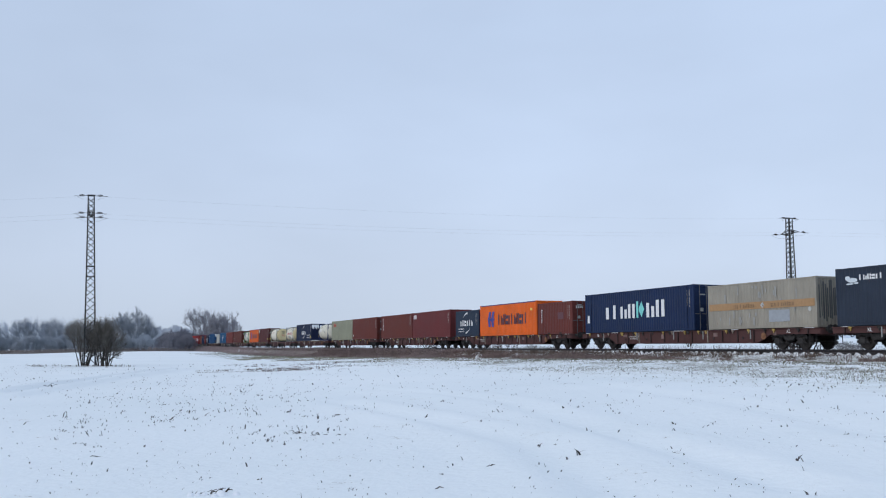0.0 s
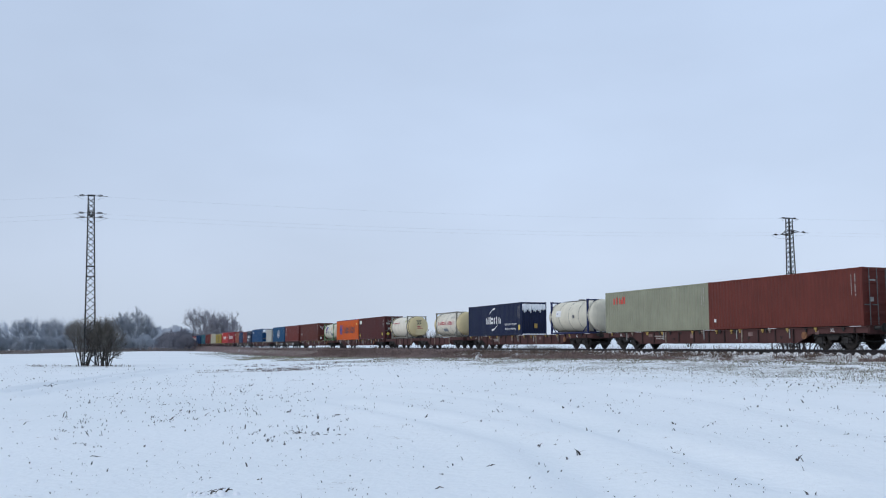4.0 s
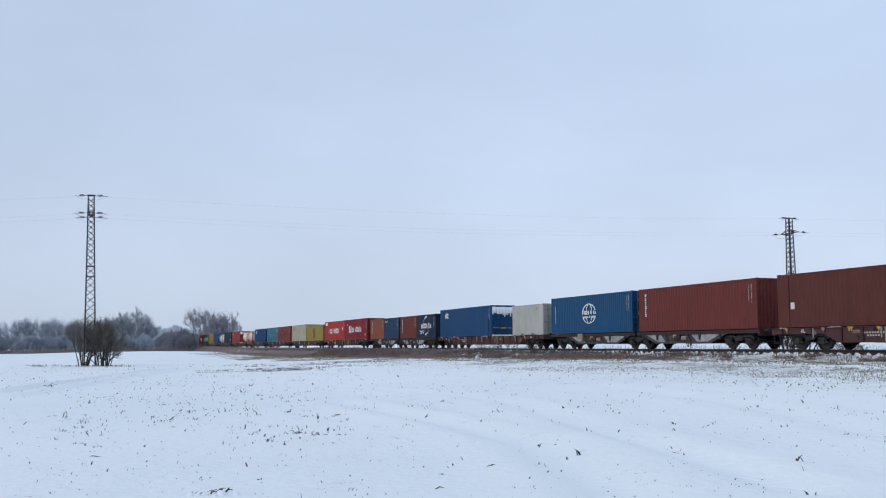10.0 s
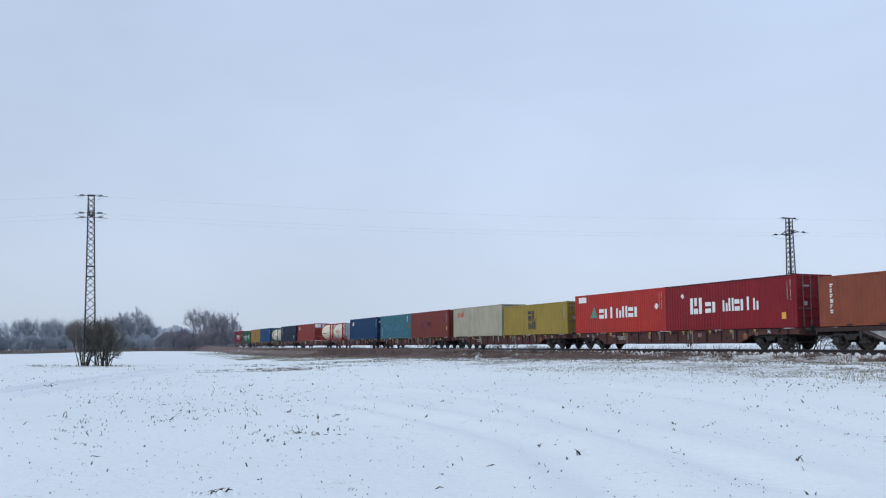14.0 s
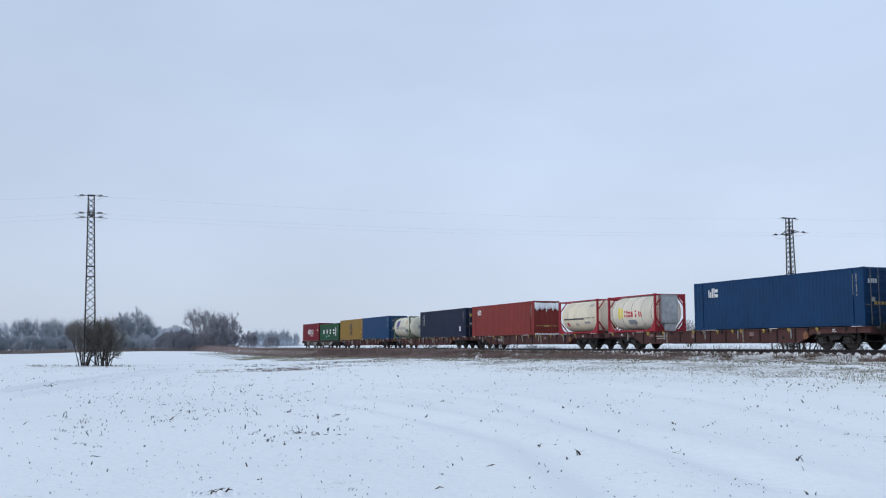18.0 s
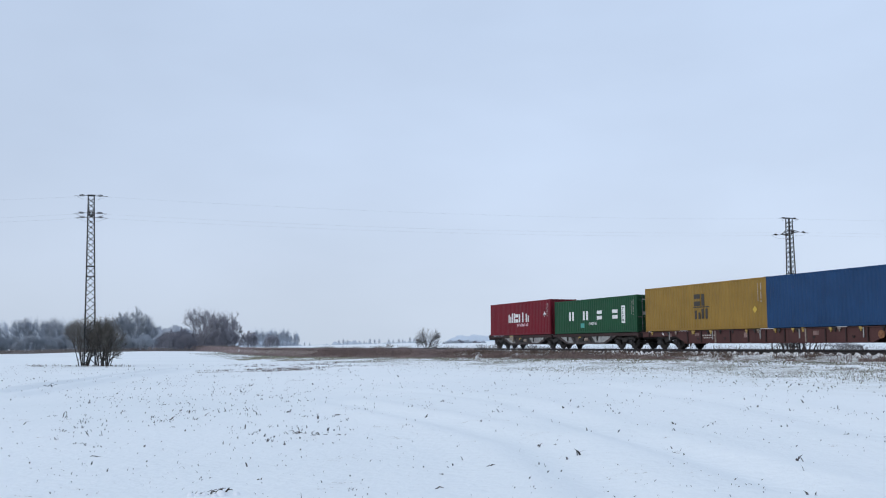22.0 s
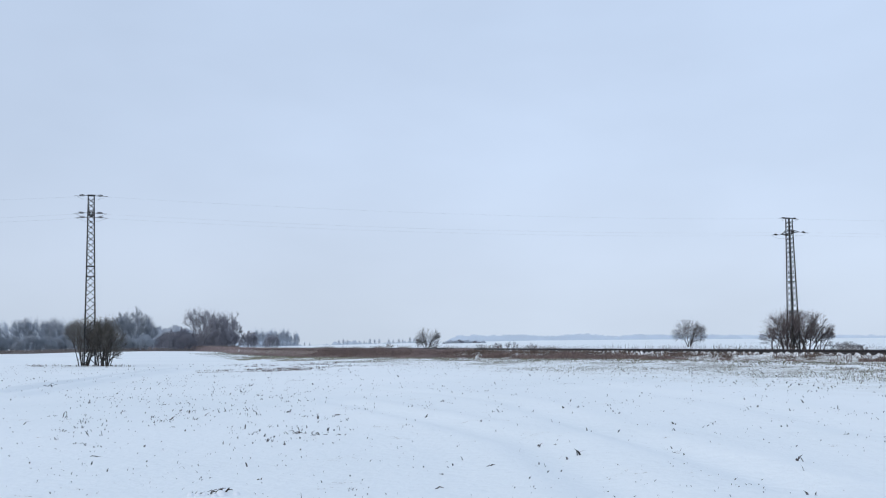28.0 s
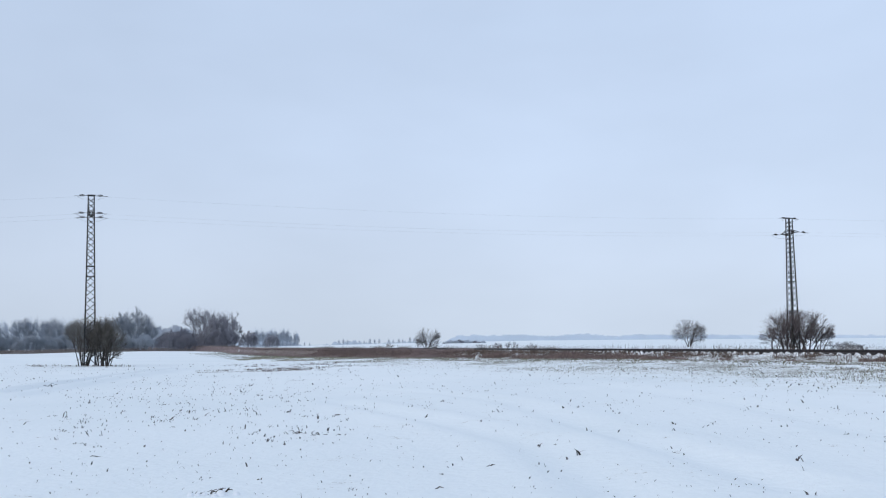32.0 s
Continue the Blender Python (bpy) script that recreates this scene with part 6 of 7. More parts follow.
    # wood along the far edge of the field, its haze painted into the colours
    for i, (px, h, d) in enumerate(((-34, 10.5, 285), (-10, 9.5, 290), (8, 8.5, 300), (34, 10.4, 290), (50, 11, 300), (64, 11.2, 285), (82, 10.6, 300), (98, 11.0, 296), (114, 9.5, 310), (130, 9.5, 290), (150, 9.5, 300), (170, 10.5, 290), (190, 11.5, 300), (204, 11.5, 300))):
        stand("wood_%d" % (i % 3), "grey tree with painted-in haze in the wood at the field's edge", px, d, h, 14, "trees of the far wood")
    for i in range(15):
        # trees deeper in the wood, paler with painted haze, fill the gaps
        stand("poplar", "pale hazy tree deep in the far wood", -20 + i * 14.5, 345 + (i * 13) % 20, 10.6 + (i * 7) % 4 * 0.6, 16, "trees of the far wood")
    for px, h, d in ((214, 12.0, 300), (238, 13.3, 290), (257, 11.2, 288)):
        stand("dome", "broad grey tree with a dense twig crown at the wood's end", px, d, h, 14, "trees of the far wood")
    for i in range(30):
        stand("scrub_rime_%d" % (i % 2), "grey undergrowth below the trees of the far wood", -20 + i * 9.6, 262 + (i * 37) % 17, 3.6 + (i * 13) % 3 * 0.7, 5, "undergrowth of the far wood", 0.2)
    def past_line(px, extra):
        """The distance at which that direction has crossed the track, and some more."""
        return 62535 / (px - 159.4) + extra

    # darker clump beyond the line
    for px, h, extra, k in ((354, 17.2, 80, "grove_a"), (371, 16.0, 105, "grove_a"), (384, 15.6, 100, "grove_b"), (394, 14.4, 112, "grove_b"), (403, 15.0, 104, "grove_b"), (412, 12.6, 108, "grove_b"), (350, 9.0, 85, "grove_b"), (370, 11.5, 90, "grove_b"), (389, 12.0, 92, "grove_b")):
        stand(k, "dark leafless tree in the clump beside the railway", px, past_line(px, extra), h, 13 if k == "grove_a" else 12, "trees of the clump")
    for i in range(15):
        px = 336 + i * 5.3
        stand("scrub_%d" % (i % 2), "dense dark scrub at the foot of the tree clump", px, past_line(px, 74 + (i * 7) % 9), 4.9 + (i * 7) % 4 * 0.7, 5, "scrub by the railway", 0.2)
    for i in range(9):
        px = 284 + i * 6.0
        stand("scrub_%d" % (i % 2), "dense dark scrub before the railway's far end", px, past_line(px, -90 + 4 * i), 6.0 + (i * 5) % 4 * 0.55, 5, "scrub by the railway", 0.2)
    for i in range(8):
        stand("pale_scrub", "hazy scrub between wood and clump", 266 + i * 9, 560 + (i * 17) % 40, 11.5 + (i * 7) % 3, 5, "hazy scrub", 0.2)
    # bushes and poplars farther along
    tree_kind("slim", (BARK_CLUMP, TWIG_SCRUB), 141, height=5, width=3.4, stems=6, trunk=0.07, fine=0.018, foot=0.2, boughs=7, counts=(4, 4, 4), low=-0.6, start=0.02, shag=0.5, lift=0.3)
    for px, d, h in ((436, 300, 5.6), (444, 305, 6.1), (450, 303, 5.4), (474, 262, 3.4), (482, 260, 4.3), (490, 262, 3.6)):
        stand("slim", "dark leafless bush beside the railway", px, d, h, 5, "bushes along the line")
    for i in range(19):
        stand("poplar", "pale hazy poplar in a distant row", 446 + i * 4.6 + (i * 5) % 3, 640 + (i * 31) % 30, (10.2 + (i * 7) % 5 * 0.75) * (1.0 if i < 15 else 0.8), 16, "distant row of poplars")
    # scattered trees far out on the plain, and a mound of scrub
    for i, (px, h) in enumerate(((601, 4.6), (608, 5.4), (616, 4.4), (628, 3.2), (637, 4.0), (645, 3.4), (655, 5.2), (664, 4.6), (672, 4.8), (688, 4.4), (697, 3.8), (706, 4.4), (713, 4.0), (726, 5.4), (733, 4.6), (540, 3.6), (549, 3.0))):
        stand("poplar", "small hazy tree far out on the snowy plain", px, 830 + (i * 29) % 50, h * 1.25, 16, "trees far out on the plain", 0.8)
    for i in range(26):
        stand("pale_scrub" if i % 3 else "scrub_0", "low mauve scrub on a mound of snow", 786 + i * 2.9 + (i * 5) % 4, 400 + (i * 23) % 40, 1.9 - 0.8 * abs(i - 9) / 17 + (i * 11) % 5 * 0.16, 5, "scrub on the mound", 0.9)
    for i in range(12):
        stand("pale_scrub", "hazy undergrowth below the distant poplars", 440 + i * 7.6, 660 + (i * 17) % 20, 2.4 + (i * 7) % 3 * 0.6, 5, "hazy scrub", 0.2)


build_plants()


def build_far_woods():
    """A hazy wooded ridge on the skyline, and far hedges."""
    # pale blue base colours stand in for the haze over these far woods
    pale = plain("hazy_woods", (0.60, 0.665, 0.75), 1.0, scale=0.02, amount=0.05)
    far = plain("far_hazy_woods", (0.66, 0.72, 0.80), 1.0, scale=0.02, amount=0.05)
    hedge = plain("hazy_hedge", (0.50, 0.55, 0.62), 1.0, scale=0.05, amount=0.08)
    rnd = random.Random(3)

    def ridge(name, label, px0, px1, dist, low, high, mat, step):
        m = M()
        n = int((px1 - px0) / step)
        pts = []
        for i in range(n + 1):
            px = px0 + (px1 - px0) * i / n
            x, y = at_column(px, dist)
            edge = smooth(-6, 40, min(px - px0, px1 - px))
            bump = noise.noise(Vector((px * 0.09, dist, 2))) + 0.8 * noise.noise(Vector((px * 0.31, dist, 5)))
            h = edge * (low + (high - low) * (0.5 + 0.45 * noise.noise(Vector((px * 0.017, dist * 0.01, 0))) + 0.32 * bump + rnd.uniform(-0.18, 0.18)))
            h = max(0.15, h)
            pts.append((x, y, h))
        vs = []
        for x, y, h in pts:
            g = ground_z(x, y) - 4
            vs += [(x, y, g), (x, y, g + 4 + h), (x * 1.02, y * 1.02, g + 4 + h * 0.8)]
        fs = []
        for i in range(n):
            fs += [(3 * i, 3 * i + 3, 3 * i + 4, 3 * i + 1), (3 * i + 1, 3 * i + 4, 3 * i + 5, 3 * i + 2)]
        m.add(vs, fs)
        thing(name, label, "woods", kind="structure", mesh=m.mesh(name, mat))
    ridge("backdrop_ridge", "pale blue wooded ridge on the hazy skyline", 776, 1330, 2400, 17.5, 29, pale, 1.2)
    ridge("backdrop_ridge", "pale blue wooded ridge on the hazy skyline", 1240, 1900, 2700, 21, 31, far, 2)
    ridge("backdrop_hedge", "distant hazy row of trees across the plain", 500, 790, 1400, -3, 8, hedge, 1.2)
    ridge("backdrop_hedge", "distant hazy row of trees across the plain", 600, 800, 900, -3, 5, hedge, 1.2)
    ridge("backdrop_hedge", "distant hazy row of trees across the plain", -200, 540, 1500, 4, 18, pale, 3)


build_far_woods()


# ---- grass, stubble ----
def blades(spec, seed):
    """Joined dead blades: spec yields x, y, z, height, lean, width."""
    rnd = random.Random(seed)
    m = M()
    v, f = m.v, m.f
    for x, y, z, h, lean, w in spec:
        a = rnd.uniform(0, math.tau)
        dx, dy = math.cos(a) * lean * h, math.sin(a) * lean * h
        b = rnd.uniform(0, math.tau)
        wx, wy = math.cos(b) * w, math.sin(b) * w
        n = len(v)
        v += [(x - wx, y - wy, z - 0.03), (x + wx, y + wy, z - 0.03), (x + dx * 0.5 + wx * 0.8, y + dy * 0.5 + wy * 0.8, z + h * 0.6),
              (x + dx * 0.5 - wx * 0.8, y + dy * 0.5 - wy * 0.8, z + h * 0.6), (x + dx, y + dy, z + h * rnd.uniform(0.75, 1.0))]
        f += [(n, n + 1, n + 2, n + 3), (n + 3, n + 2, n + 4)]
    return m


def build_grass():
    rnd = random.Random(21)

    def bank():
        for i in range(76000):
            u = 18 + 125 * rnd.random() ** 1.2
            far = smooth(70, 120, u)
            d = 32.15 + rnd.gauss(0, 0.42) if rnd.random() > far * 0.65 else rnd.uniform(30.6 + 2.9 * smooth(165, 235, u), 34.0)
            tuft = noise.noise(Vector((u * 0.22, d * 0.6, 0))) + 0.35 * noise.noise(Vector((u * 1.3, d * 1.5, 8)))
            # thick stands of it in two stretches, thin between them
            stand = math.exp(-((u - 54.5) / 3.2) ** 2) + 0.8 * math.exp(-((u - 62.5) / 2.0) ** 2)
            if tuft < -0.02 - 0.30 * stand - 0.78 * far + 0.10 * (1 - smooth(40, 47, u)):
                continue
            p = ud(u, d)
            yield p.x, p.y, ground_z(p.x, p.y), rnd.uniform(0.08, 0.22 + 0.13 * smooth(46, 62, u)) * (1 + 0.2 * far) * (1 + 0.7 * tuft), rnd.uniform(0.2, 1.1), rnd.uniform(0.005, 0.011) * (1 + u / 90)
    def tufts():
        for i in range(900):
            # taller tufts on the slope, in drifts, so that snow shows between them
            u0 = 20 + 75 * rnd.random() ** 1.1
            d0 = rnd.uniform(32.3, 34.3)
            if noise.noise(Vector((u0 * 0.16, d0 * 0.3, 40))) < -0.02 - 0.25 * smooth(44, 52, u0):
                continue
            for _ in range(rnd.randrange(8, 22)):
                p = ud(u0 + rnd.gauss(0, 0.16), d0 + rnd.gauss(0, 0.10))
                yield p.x, p.y, ground_z(p.x, p.y), rnd.uniform(0.10, 0.34), rnd.uniform(0.1, 0.8), rnd.uniform(0.004, 0.009) * (1 + u0 / 90)
    thing("bank_tufts", "tufts of dead grass on the snowy slope of the bank", "grass", kind="stuff", mesh=blades(tufts(), 10).mesh("bank_tufts", GRASS_DEAD))
    thing("bank_grass", "brown dead grass along the foot of the railway bank", "grass", kind="stuff", mesh=blades(bank(), 1).mesh("bank_grass", REED))

    def far_bank():
        for i in range(76000):
            u = 84 + 800 * rnd.random() ** 1.7
            d = rnd.uniform(30.4 - 2.4 * smooth(110, 170, u) + 3.5 * smooth(200, 250, u), 34.9)
            if noise.noise(Vector((u * 0.15, d * 0.6, 11))) < 0.35 * (1 - smooth(84, 125, u)) - 0.45:
                continue
            p = ud(u, d)
            k = smooth(170, 330, u)
            yield p.x, p.y, ground_z(p.x, p.y), rnd.uniform(0.14, 0.42) + k * rnd.uniform(0.0, 0.7), rnd.uniform(0.1, 0.7), rnd.uniform(0.008, 0.014) * (1 + u / 120)
    thing("bank_reeds", "grey-brown reeds along the far railway bank", "reeds", kind="stuff", mesh=blades(far_bank(), 8).mesh("bank_reeds", FAR_REED))

    def shoulder():
        for i in range(13000):
            u = 22 + 200 * rnd.random() ** 1.4
            d = rnd.uniform(33.0, 35.0)
            p = ud(u, d)
            if noise.noise(Vector((u * 0.5, d, 4))) < 0.12 - 0.35 * smooth(45, 80, u):
                continue
            yield p.x, p.y, max(ground_z(p.x, p.y), RAIL_Z - 0.45), rnd.uniform(0.10, 0.26), rnd.uniform(0.1, 0.6), rnd.uniform(0.006, 0.012) * (1 + u / 120)
        for i in range(16000):
            u = 30 + 150 * rnd.random() ** 1.3
            d = rnd.uniform(39.4, 42.8)
            p = ud(u, d)
            thick = 0.07 - 0.22 * math.exp(-((u - 88) / 9) ** 2) - 0.24 * math.exp(-((u - 53) / 6) ** 2)
            if noise.noise(Vector((u * 0.16, d * 0.5, 9))) + 0.4 * noise.noise(Vector((u * 1.1, d, 3))) < thick:
                continue
            yield p.x, p.y, ground_z(p.x, p.y), 0.34 + 0.56 * rnd.random() ** 2.2, rnd.uniform(0.05, 0.45), rnd.uniform(0.003, 0.006) * (1 + u / 110)
    thing("weeds", "thin dry weeds on the shoulder and behind the track", "weeds", kind="stuff", mesh=blades(shoulder(), 2).mesh("weeds", GRASS_DEAD))

    def margin():
        for i in range(110000):
            u = 18 + 180 * rnd.random() ** 1.4
            d = 31.2 - 13 * rnd.random() ** 1.7
            if noise.noise(Vector((u * 0.12, d * 0.25, 2))) + 0.35 * noise.noise(Vector((u * 0.9, d * 1.2, 5))) < -0.22 + 0.026 * (31 - d):
                continue
            p = ud(u, d)
            yield p.x, p.y, ground_z(p.x, p.y), rnd.uniform(0.02, 0.075), rnd.uniform(0.3, 2.0), rnd.uniform(0.004, 0.010) * (1 + u / 150)
        for i in range(3500):
            p = ud(18 + 130 * rnd.random() ** 1.3, 31 - 14 * rnd.random() ** 1.4)
            yield p.x, p.y, ground_z(p.x, p.y), rnd.uniform(0.02, 0.06), rnd.uniform(0.4, 2.5), rnd.uniform(0.008, 0.022)
        for i in range(14000):
            u = 18 + 230 * rnd.random() ** 1.4
            d = rnd.uniform(25.5, 31.3)
            if noise.noise(Vector((u * 0.35, d * 0.9, 12))) + 0.5 * noise.noise(Vector((u * 1.7, d * 2.2, 6))) < 0.02 + 0.05 * (30 - d):
                continue
            p = ud(u, d)
            yield p.x, p.y, ground_z(p.x, p.y), rnd.uniform(0.04, 0.13), rnd.uniform(0.3, 1.6), rnd.uniform(0.005, 0.012) * (1 + u / 120)
    def verge():
        for i in range(60000):
            px, y = rnd.uniform(402, 860), rnd.uniform(86, 142)
            x, y = at_column(px, y)
            d, u = x * CP + y * SP, -x * SP + y * CP
            if d > 31.5 or noise.noise(Vector((u * 0.10, d * 0.30, 21))) + 0.5 * noise.noise(Vector((u * 0.7, d * 1.1, 7))) < -0.12 + 0.26 * smooth(116, 88, y) + 0.10 * smooth(560, 700, px) + 0.5 * (1 - smooth(402, 450, px)) - 0.30 * smooth(28, 31, d):
                continue
            yield x, y, ground_z(x, y), rnd.uniform(0.03, 0.10), rnd.uniform(0.3, 1.6), rnd.uniform(0.010, 0.022)
    thing("verge_grass", "yellow-green grass at the edge of the snow", "grass", kind="stuff", mesh=blades(verge(), 9).mesh("verge_grass", VERGE))
    thing("winter_crop", "frosted green and straw blades poking through thin snow", "grass", kind="stuff", mesh=blades(margin(), 3).mesh("winter_crop", WINTER_GREEN))

    def stubble():
        for i in range(3000):
            # small dark scraps all over the field, most of them lying
            y = 8 + 60 * rnd.random() ** 1.3
            x = (rnd.random() - 0.5) * 1.1 * y
            if noise.noise(Vector((x * 0.4, y * 0.25, 17))) < -0.08 + 0.10 * smooth(0, 6, x):
                continue
            yield x, y, ground_z(x, y), rnd.uniform(0.006, 0.028), rnd.uniform(0.5, 3.5), rnd.uniform(0.002, 0.0055) * (1 + y / 16)
        for i in range(1800):
            p = ud(18 + 150 * rnd.random() ** 1.3, 31 - 15 * rnd.random() ** 1.3)
            yield p.x, p.y, ground_z(p.x, p.y), rnd.uniform(0.02, 0.07), rnd.uniform(0.4, 2.0), rnd.uniform(0.008, 0.020)
        # sown rows that cross the field in front of the camera
        for i in range(6500):
            y = 8 + 75 * rnd.random() ** 1.25
            x = (rnd.random() - 0.5) * 1.1 * y
            px = 784 + 1658 * x / y
            right = smooth(620, 820, px)
            dens = 0.09 + 0.11 * smooth(11, 18, y) - 0.03 * right + 0.10 * smooth(26, 45, y) + 0.62 * smooth(40, 220, px) * (1 - smooth(480, 720, px)) * smooth(13, 18, y) * (1 - smooth(28, 42, y))
            if rnd.random() > 1.15 * dens * (1 + 1.7 * noise.noise(Vector((x * 0.5, y * 0.3, 7)))):
                continue
            big = 1.7 if rnd.random() < 0.16 else 1.0
            for _ in range(rnd.choice((1, 1, 1, 2, 3))):
                yield (x + rnd.gauss(0, 0.05), y + rnd.gauss(0, 0.05), ground_z(x, y), big * (0.014 + 0.052 * rnd.random() ** 2), rnd.uniform(0.3, 2.0), big * rnd.uniform(0.003, 0.0075) * (1 + y / 24))
    thing("maize_stubble", "short dry maize stubble sticking out of the snow", "stubble", kind="stuff", mesh=blades(stubble(), 4).mesh("maize_stubble", STUBBLE))

    clods = M()
    for i in range(15000):
        # snow-capped clods of earth that roughen the strip before the bank, fewer farther out
        u = 17 + 110 * rnd.random() ** 1.4
        d = 31.6 - 15 * rnd.random() ** 1.6
        if noise.noise(Vector((u * 0.2, d * 0.3, 31))) < -0.15 + 0.03 * (31 - d):
            continue
        p = ud(u, d)
        r, h = rnd.uniform(0.025, 0.085), rnd.uniform(0.012, 0.05)
        z, turn = ground_z(p.x, p.y), rnd.uniform(0, 1)
        ring = [(p.x + r * math.cos((k + turn) * math.tau / 6) * rnd.uniform(0.8, 1.3), p.y + r * math.sin((k + turn) * math.tau / 6), z - 0.015) for k in range(6)]
        top = [(p.x + 0.45 * r * math.cos((k + turn) * math.tau / 6), p.y + 0.45 * r * math.sin((k + turn) * math.tau / 6), z + h) for k in range(6)]
        clods.add(ring + top, [(k, (k + 1) % 6, 6 + (k + 1) % 6, 6 + k) for k in range(6)] + [tuple(range(6, 12))])
    thing("snow_clods", "small snow-capped clods of earth before the railway bank", "snow", kind="stuff", mesh=clods.mesh("snow_clods", SNOW, True))

    def dark_rows():
        for px0, px1, dist, tufts in ((352, 470, 56.6, 20), (430, 575, 57.2, 60), (440, 560, 55.0, 40), (470, 640, 60.5, 34), (430, 600, 66.5, 60), (400, 700, 72.0, 46), (560, 720, 58.5, 16), (470, 580, 53.2, 22)):
            for i in range(tufts):
                # a tuft of a few short blades, dark against the snow
                px = rnd.uniform(px0, px1)
                y0 = dist + rnd.gauss(0, 0.5)
                x0, y0 = at_column(px, y0)
                for _ in range(rnd.choice((3, 4, 6, 9))):
                    x, y = x0 + rnd.gauss(0, 0.09), y0 + rnd.gauss(0, 0.06)
                    yield x, y, ground_z(x, y), rnd.uniform(0.03, 0.13), rnd.uniform(0.2, 1.6), rnd.uniform(0.008, 0.018)
        for i in range(900):
            px = rnd.uniform(352, 620)
            x, y = at_column(px, 54.2 + rnd.gauss(0, 0.07) + 0.001 * (px - 480))
            if noise.noise(Vector((x * 0.9, 1.7, 0))) < -0.15:
                continue
            yield x, y, ground_z(x, y), rnd.uniform(0.012, 0.04), rnd.uniform(0.4, 2.0), rnd.uniform(0.008, 0.016)
        for px0, px1, dist in ((50, 255, 72.5), (60, 130, 71)):
            for i in range(160):
                px = rnd.uniform(px0, px1)
                y = dist + rnd.gauss(0, 0.3)
                x = (px - 784) / 1658.5 * y
                if noise.noise(Vector((x * 0.7, dist, 3))) < 0.0:
                    continue
                yield x, y, ground_z(x, y), rnd.uniform(0.05, 0.22), rnd.uniform(0.1, 1.0), rnd.uniform(0.010, 0.02)
    def edge():
        for i in range(9000):
            px = rnd.uniform(-80, 300)
            y = rnd.uniform(248, 262) + 0.06 * max(0, px - 60)
            x = (px - 784) / 1658.5 * y
            yield x, y, ground_z(x, y), rnd.uniform(0.4, 1.3), rnd.uniform(0.1, 0.7), rnd.uniform(0.03, 0.06)
        for i in range(4000):
            px = rnd.uniform(292, 425)
            y = rnd.uniform(292, 320)
            x = (px - 784) / 1658.5 * y
            yield x, y, ground_z(x, y), rnd.uniform(0.4, 1.2), rnd.uniform(0.1, 0.7), rnd.uniform(0.03, 0.06)
    thing("field_edge_grass", "brown-grey reeds along the far edge of the field", "reeds", kind="stuff", mesh=blades(edge(), 6).mesh("field_edge_grass", EDGE_GRASS))
    thing("grass_rows", "rows of dead grass where the snow has blown thin", "grass", kind="stuff", mesh=blades(dark_rows(), 5).mesh("grass_rows", GRASS_DEAD))


def ground_at(px, py):
    """The place on the field that lies in that direction."""
    t = radians(5.962)
    a, b = (px - 784) / 1658.5, -(py - 441) / 1658.5
    up, fwd = b * math.cos(t) + math.sin(t), math.cos(t) - b * math.sin(t)
    k = -1.5 / up
    x, y = a * k, fwd * k
    for _ in range(3):
        k = -(1.5 - ground_z(x, y)) / up
        x, y = a * k, fwd * k
    return x, y, ground_z(x, y)


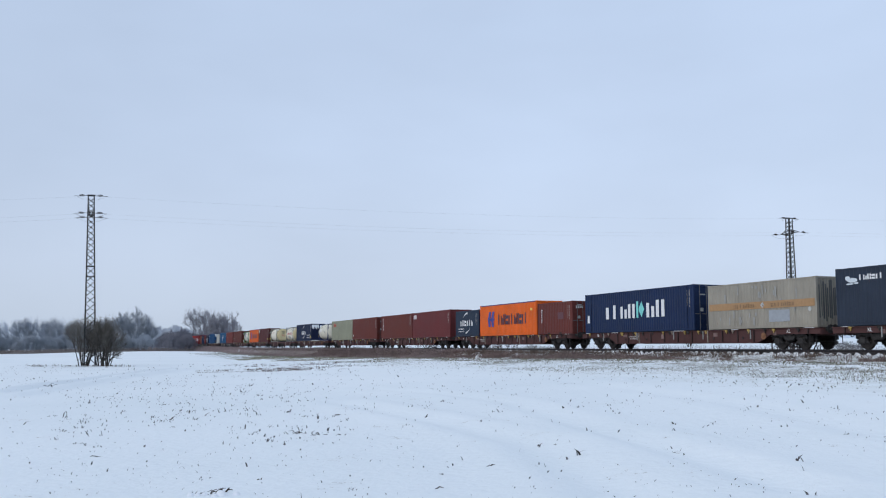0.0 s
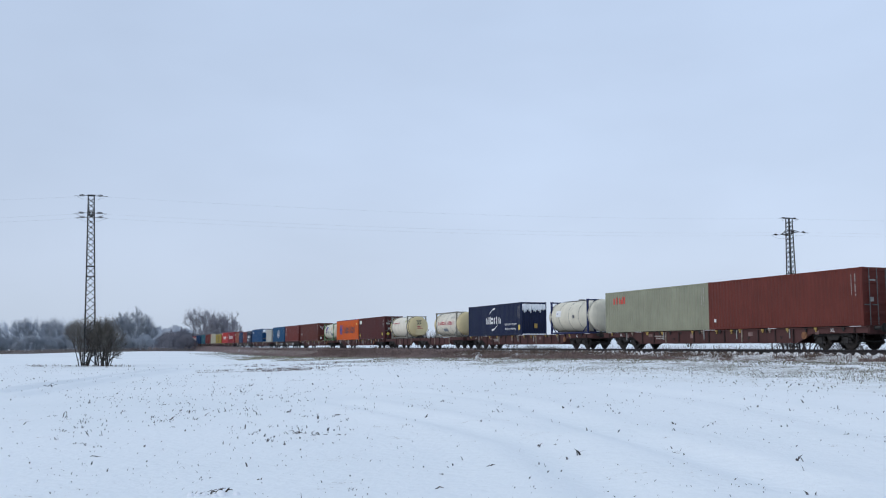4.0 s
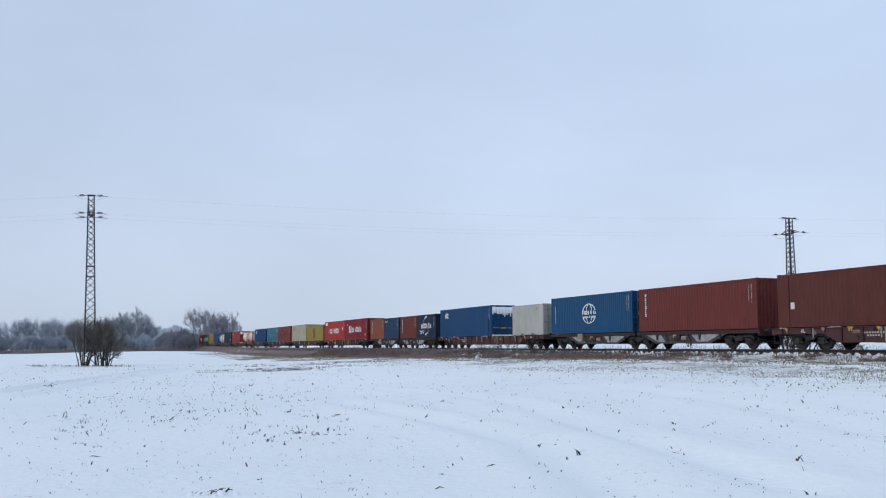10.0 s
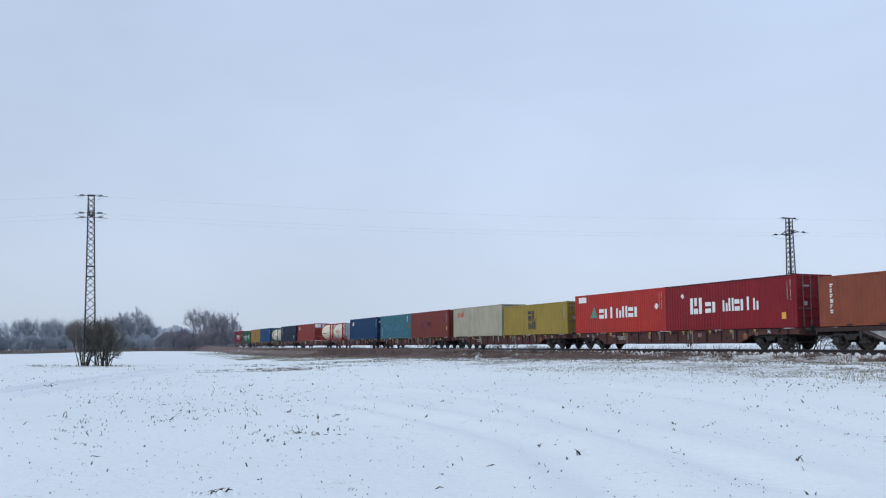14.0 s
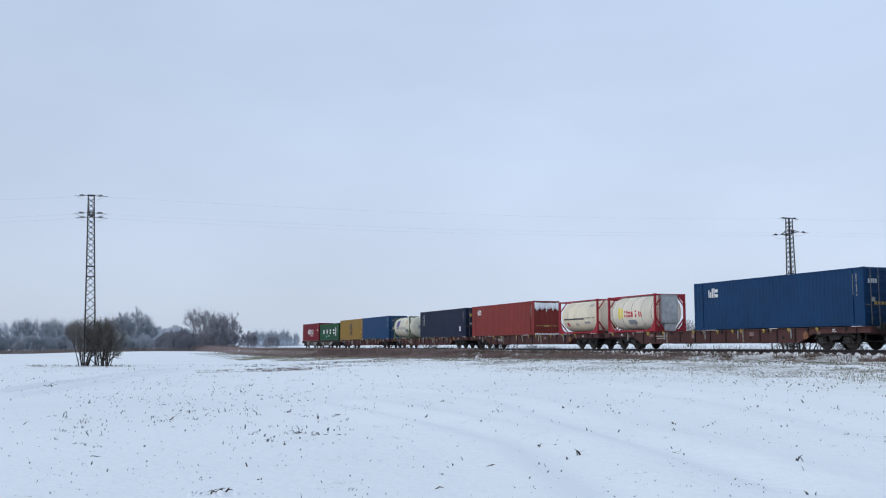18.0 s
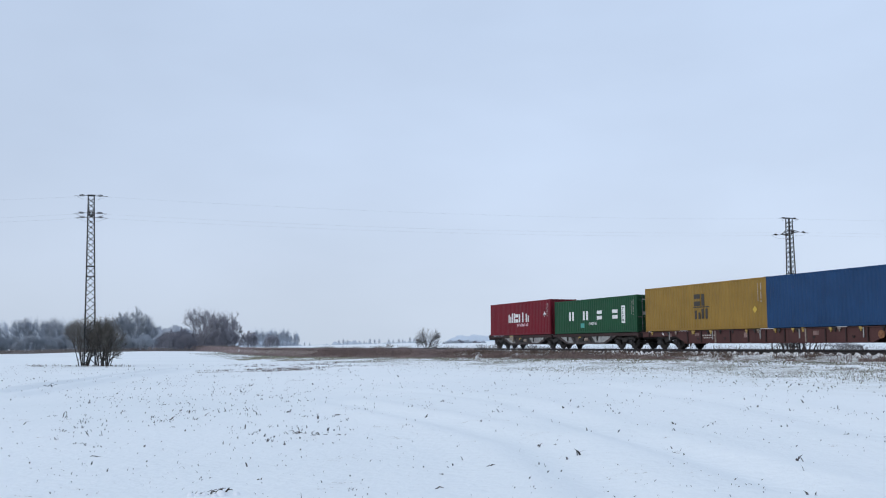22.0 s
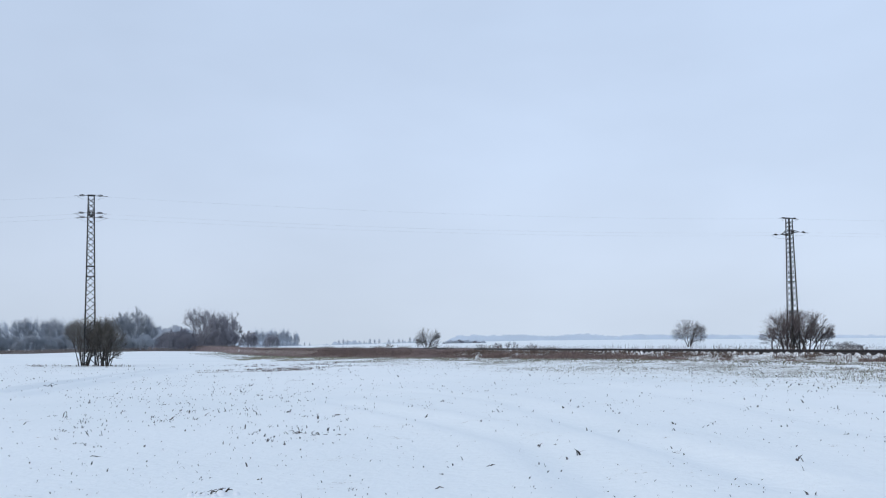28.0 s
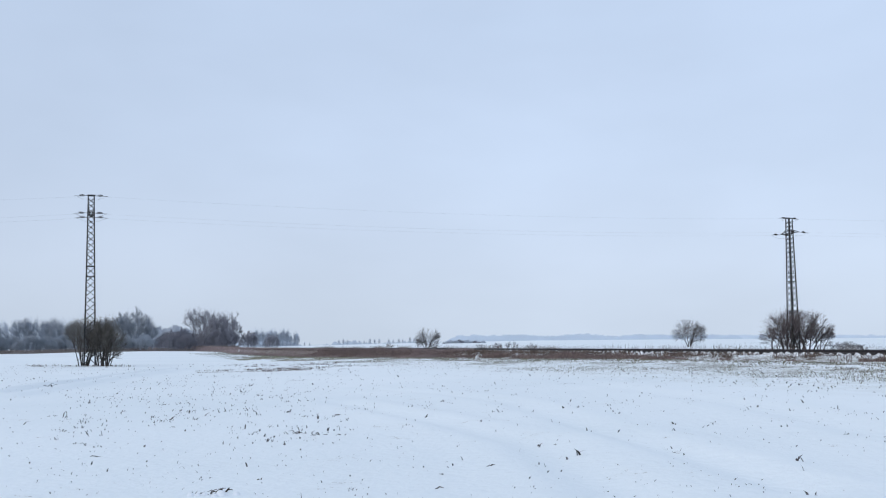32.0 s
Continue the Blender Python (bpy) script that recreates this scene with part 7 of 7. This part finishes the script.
def build_stalks():
    rnd = random.Random(77)
    spots = [(374, 875, 0.13, 5), (389, 869, 0.12, 6), (518, 768, 0.2, 7), (566, 770, 0.16, 4), (105, 738, 0.3, 2), (140, 786, 0.12, 3), (312, 756, 0.14, 2), (215, 806, 0.3, 1),
             (527, 797, 0.06, 3), (983, 778, 0.07, 2), (1077, 871, 0.07, 2), (783, 840, 0.07, 2), (458, 849, 0.07, 2), (1189, 801, 0.06, 2), (1496, 769, 0.06, 2), (862, 826, 0.10, 2),
             (605, 733, 0.2, 4), (330, 730, 0.2, 3), (88, 684, 0.25, 4), (780, 865, 0.12, 1)]
    for px, py, size, n in spots:
        x, y, z = ground_at(px, py)
        for i in range(n):
            a = rnd.uniform(0, math.tau)
            p = Vector((rnd.gauss(0, size * 0.35), rnd.gauss(0, size * 0.35), -0.01))
            way = Vector((math.cos(a), math.sin(a) * 0.5, rnd.uniform(0.1, 0.9))).normalized()
            length = size * rnd.uniform(0.5, 1.0)
            q = p + way * length * 0.6
            q2 = q + (way + Vector((0, 0, -0.7))).normalized() * length * 0.4
            w = rnd.uniform(0.005, 0.010)
            m = M().path([Vector((0, 0, 0)), q - p, q2 - p], [w, w * 0.9, w * 0.3])
            thing("maize_stalk", "broken dry maize stalk lying on the snow", "stalk", "stalks on the field", m=pose(x + p.x, y + p.y, z + p.z), mesh=m.mesh("maize_stalk", STALK))
    heap = M()
    x, y, z = ground_at(380, 878)
    for i in range(9):
        a = rnd.uniform(0, math.tau)
        cx, cy, r = rnd.gauss(0, 0.10), rnd.gauss(0, 0.05), rnd.uniform(0.03, 0.07)
        ring = [(cx + r * math.cos(k * math.tau / 8), cy + r * math.sin(k * math.tau / 8), -0.01) for k in range(8)]
        top = [(cx + 0.5 * r * math.cos(k * math.tau / 8), cy + 0.5 * r * math.sin(k * math.tau / 8), r * 0.6) for k in range(8)]
        heap.add(ring + top, [(k, (k + 1) % 8, 8 + (k + 1) % 8, 8 + k) for k in range(8)] + [tuple(range(8, 16))])
    thing("snow_clod", "small clods of snow round a maize root", "snow", m=pose(x, y, z), mesh=heap.mesh("snow_clod", SNOW, True))


build_grass()
build_stalks()


# ---- what moves ----
def motions():
    travel = 32.0 * SPEED
    for ob, q in TRAIN:
        walk(ob, [(0, rest_pose(q)), (32, rest_pose(q - travel))])
    # all wheelsets turn alike: one set of keys serves them all
    turn = SPEED / 30 / 0.47
    rows = [(i / 30, Matrix.Rotation(i * turn, 4, "Y")) for i in range(961)]
    first = WHEELSETS[0]
    walk(first, rows)
    keys = first.animation_data
    for ob in bpy.data.objects:
        if ob.name.startswith("wheelset") and ob is not first:
            ob.rotation_mode = "QUATERNION"
            ob.animation_data_create()
            ob.animation_data.action = keys.action
            ob.animation_data.action_slot = keys.action_slot


motions()
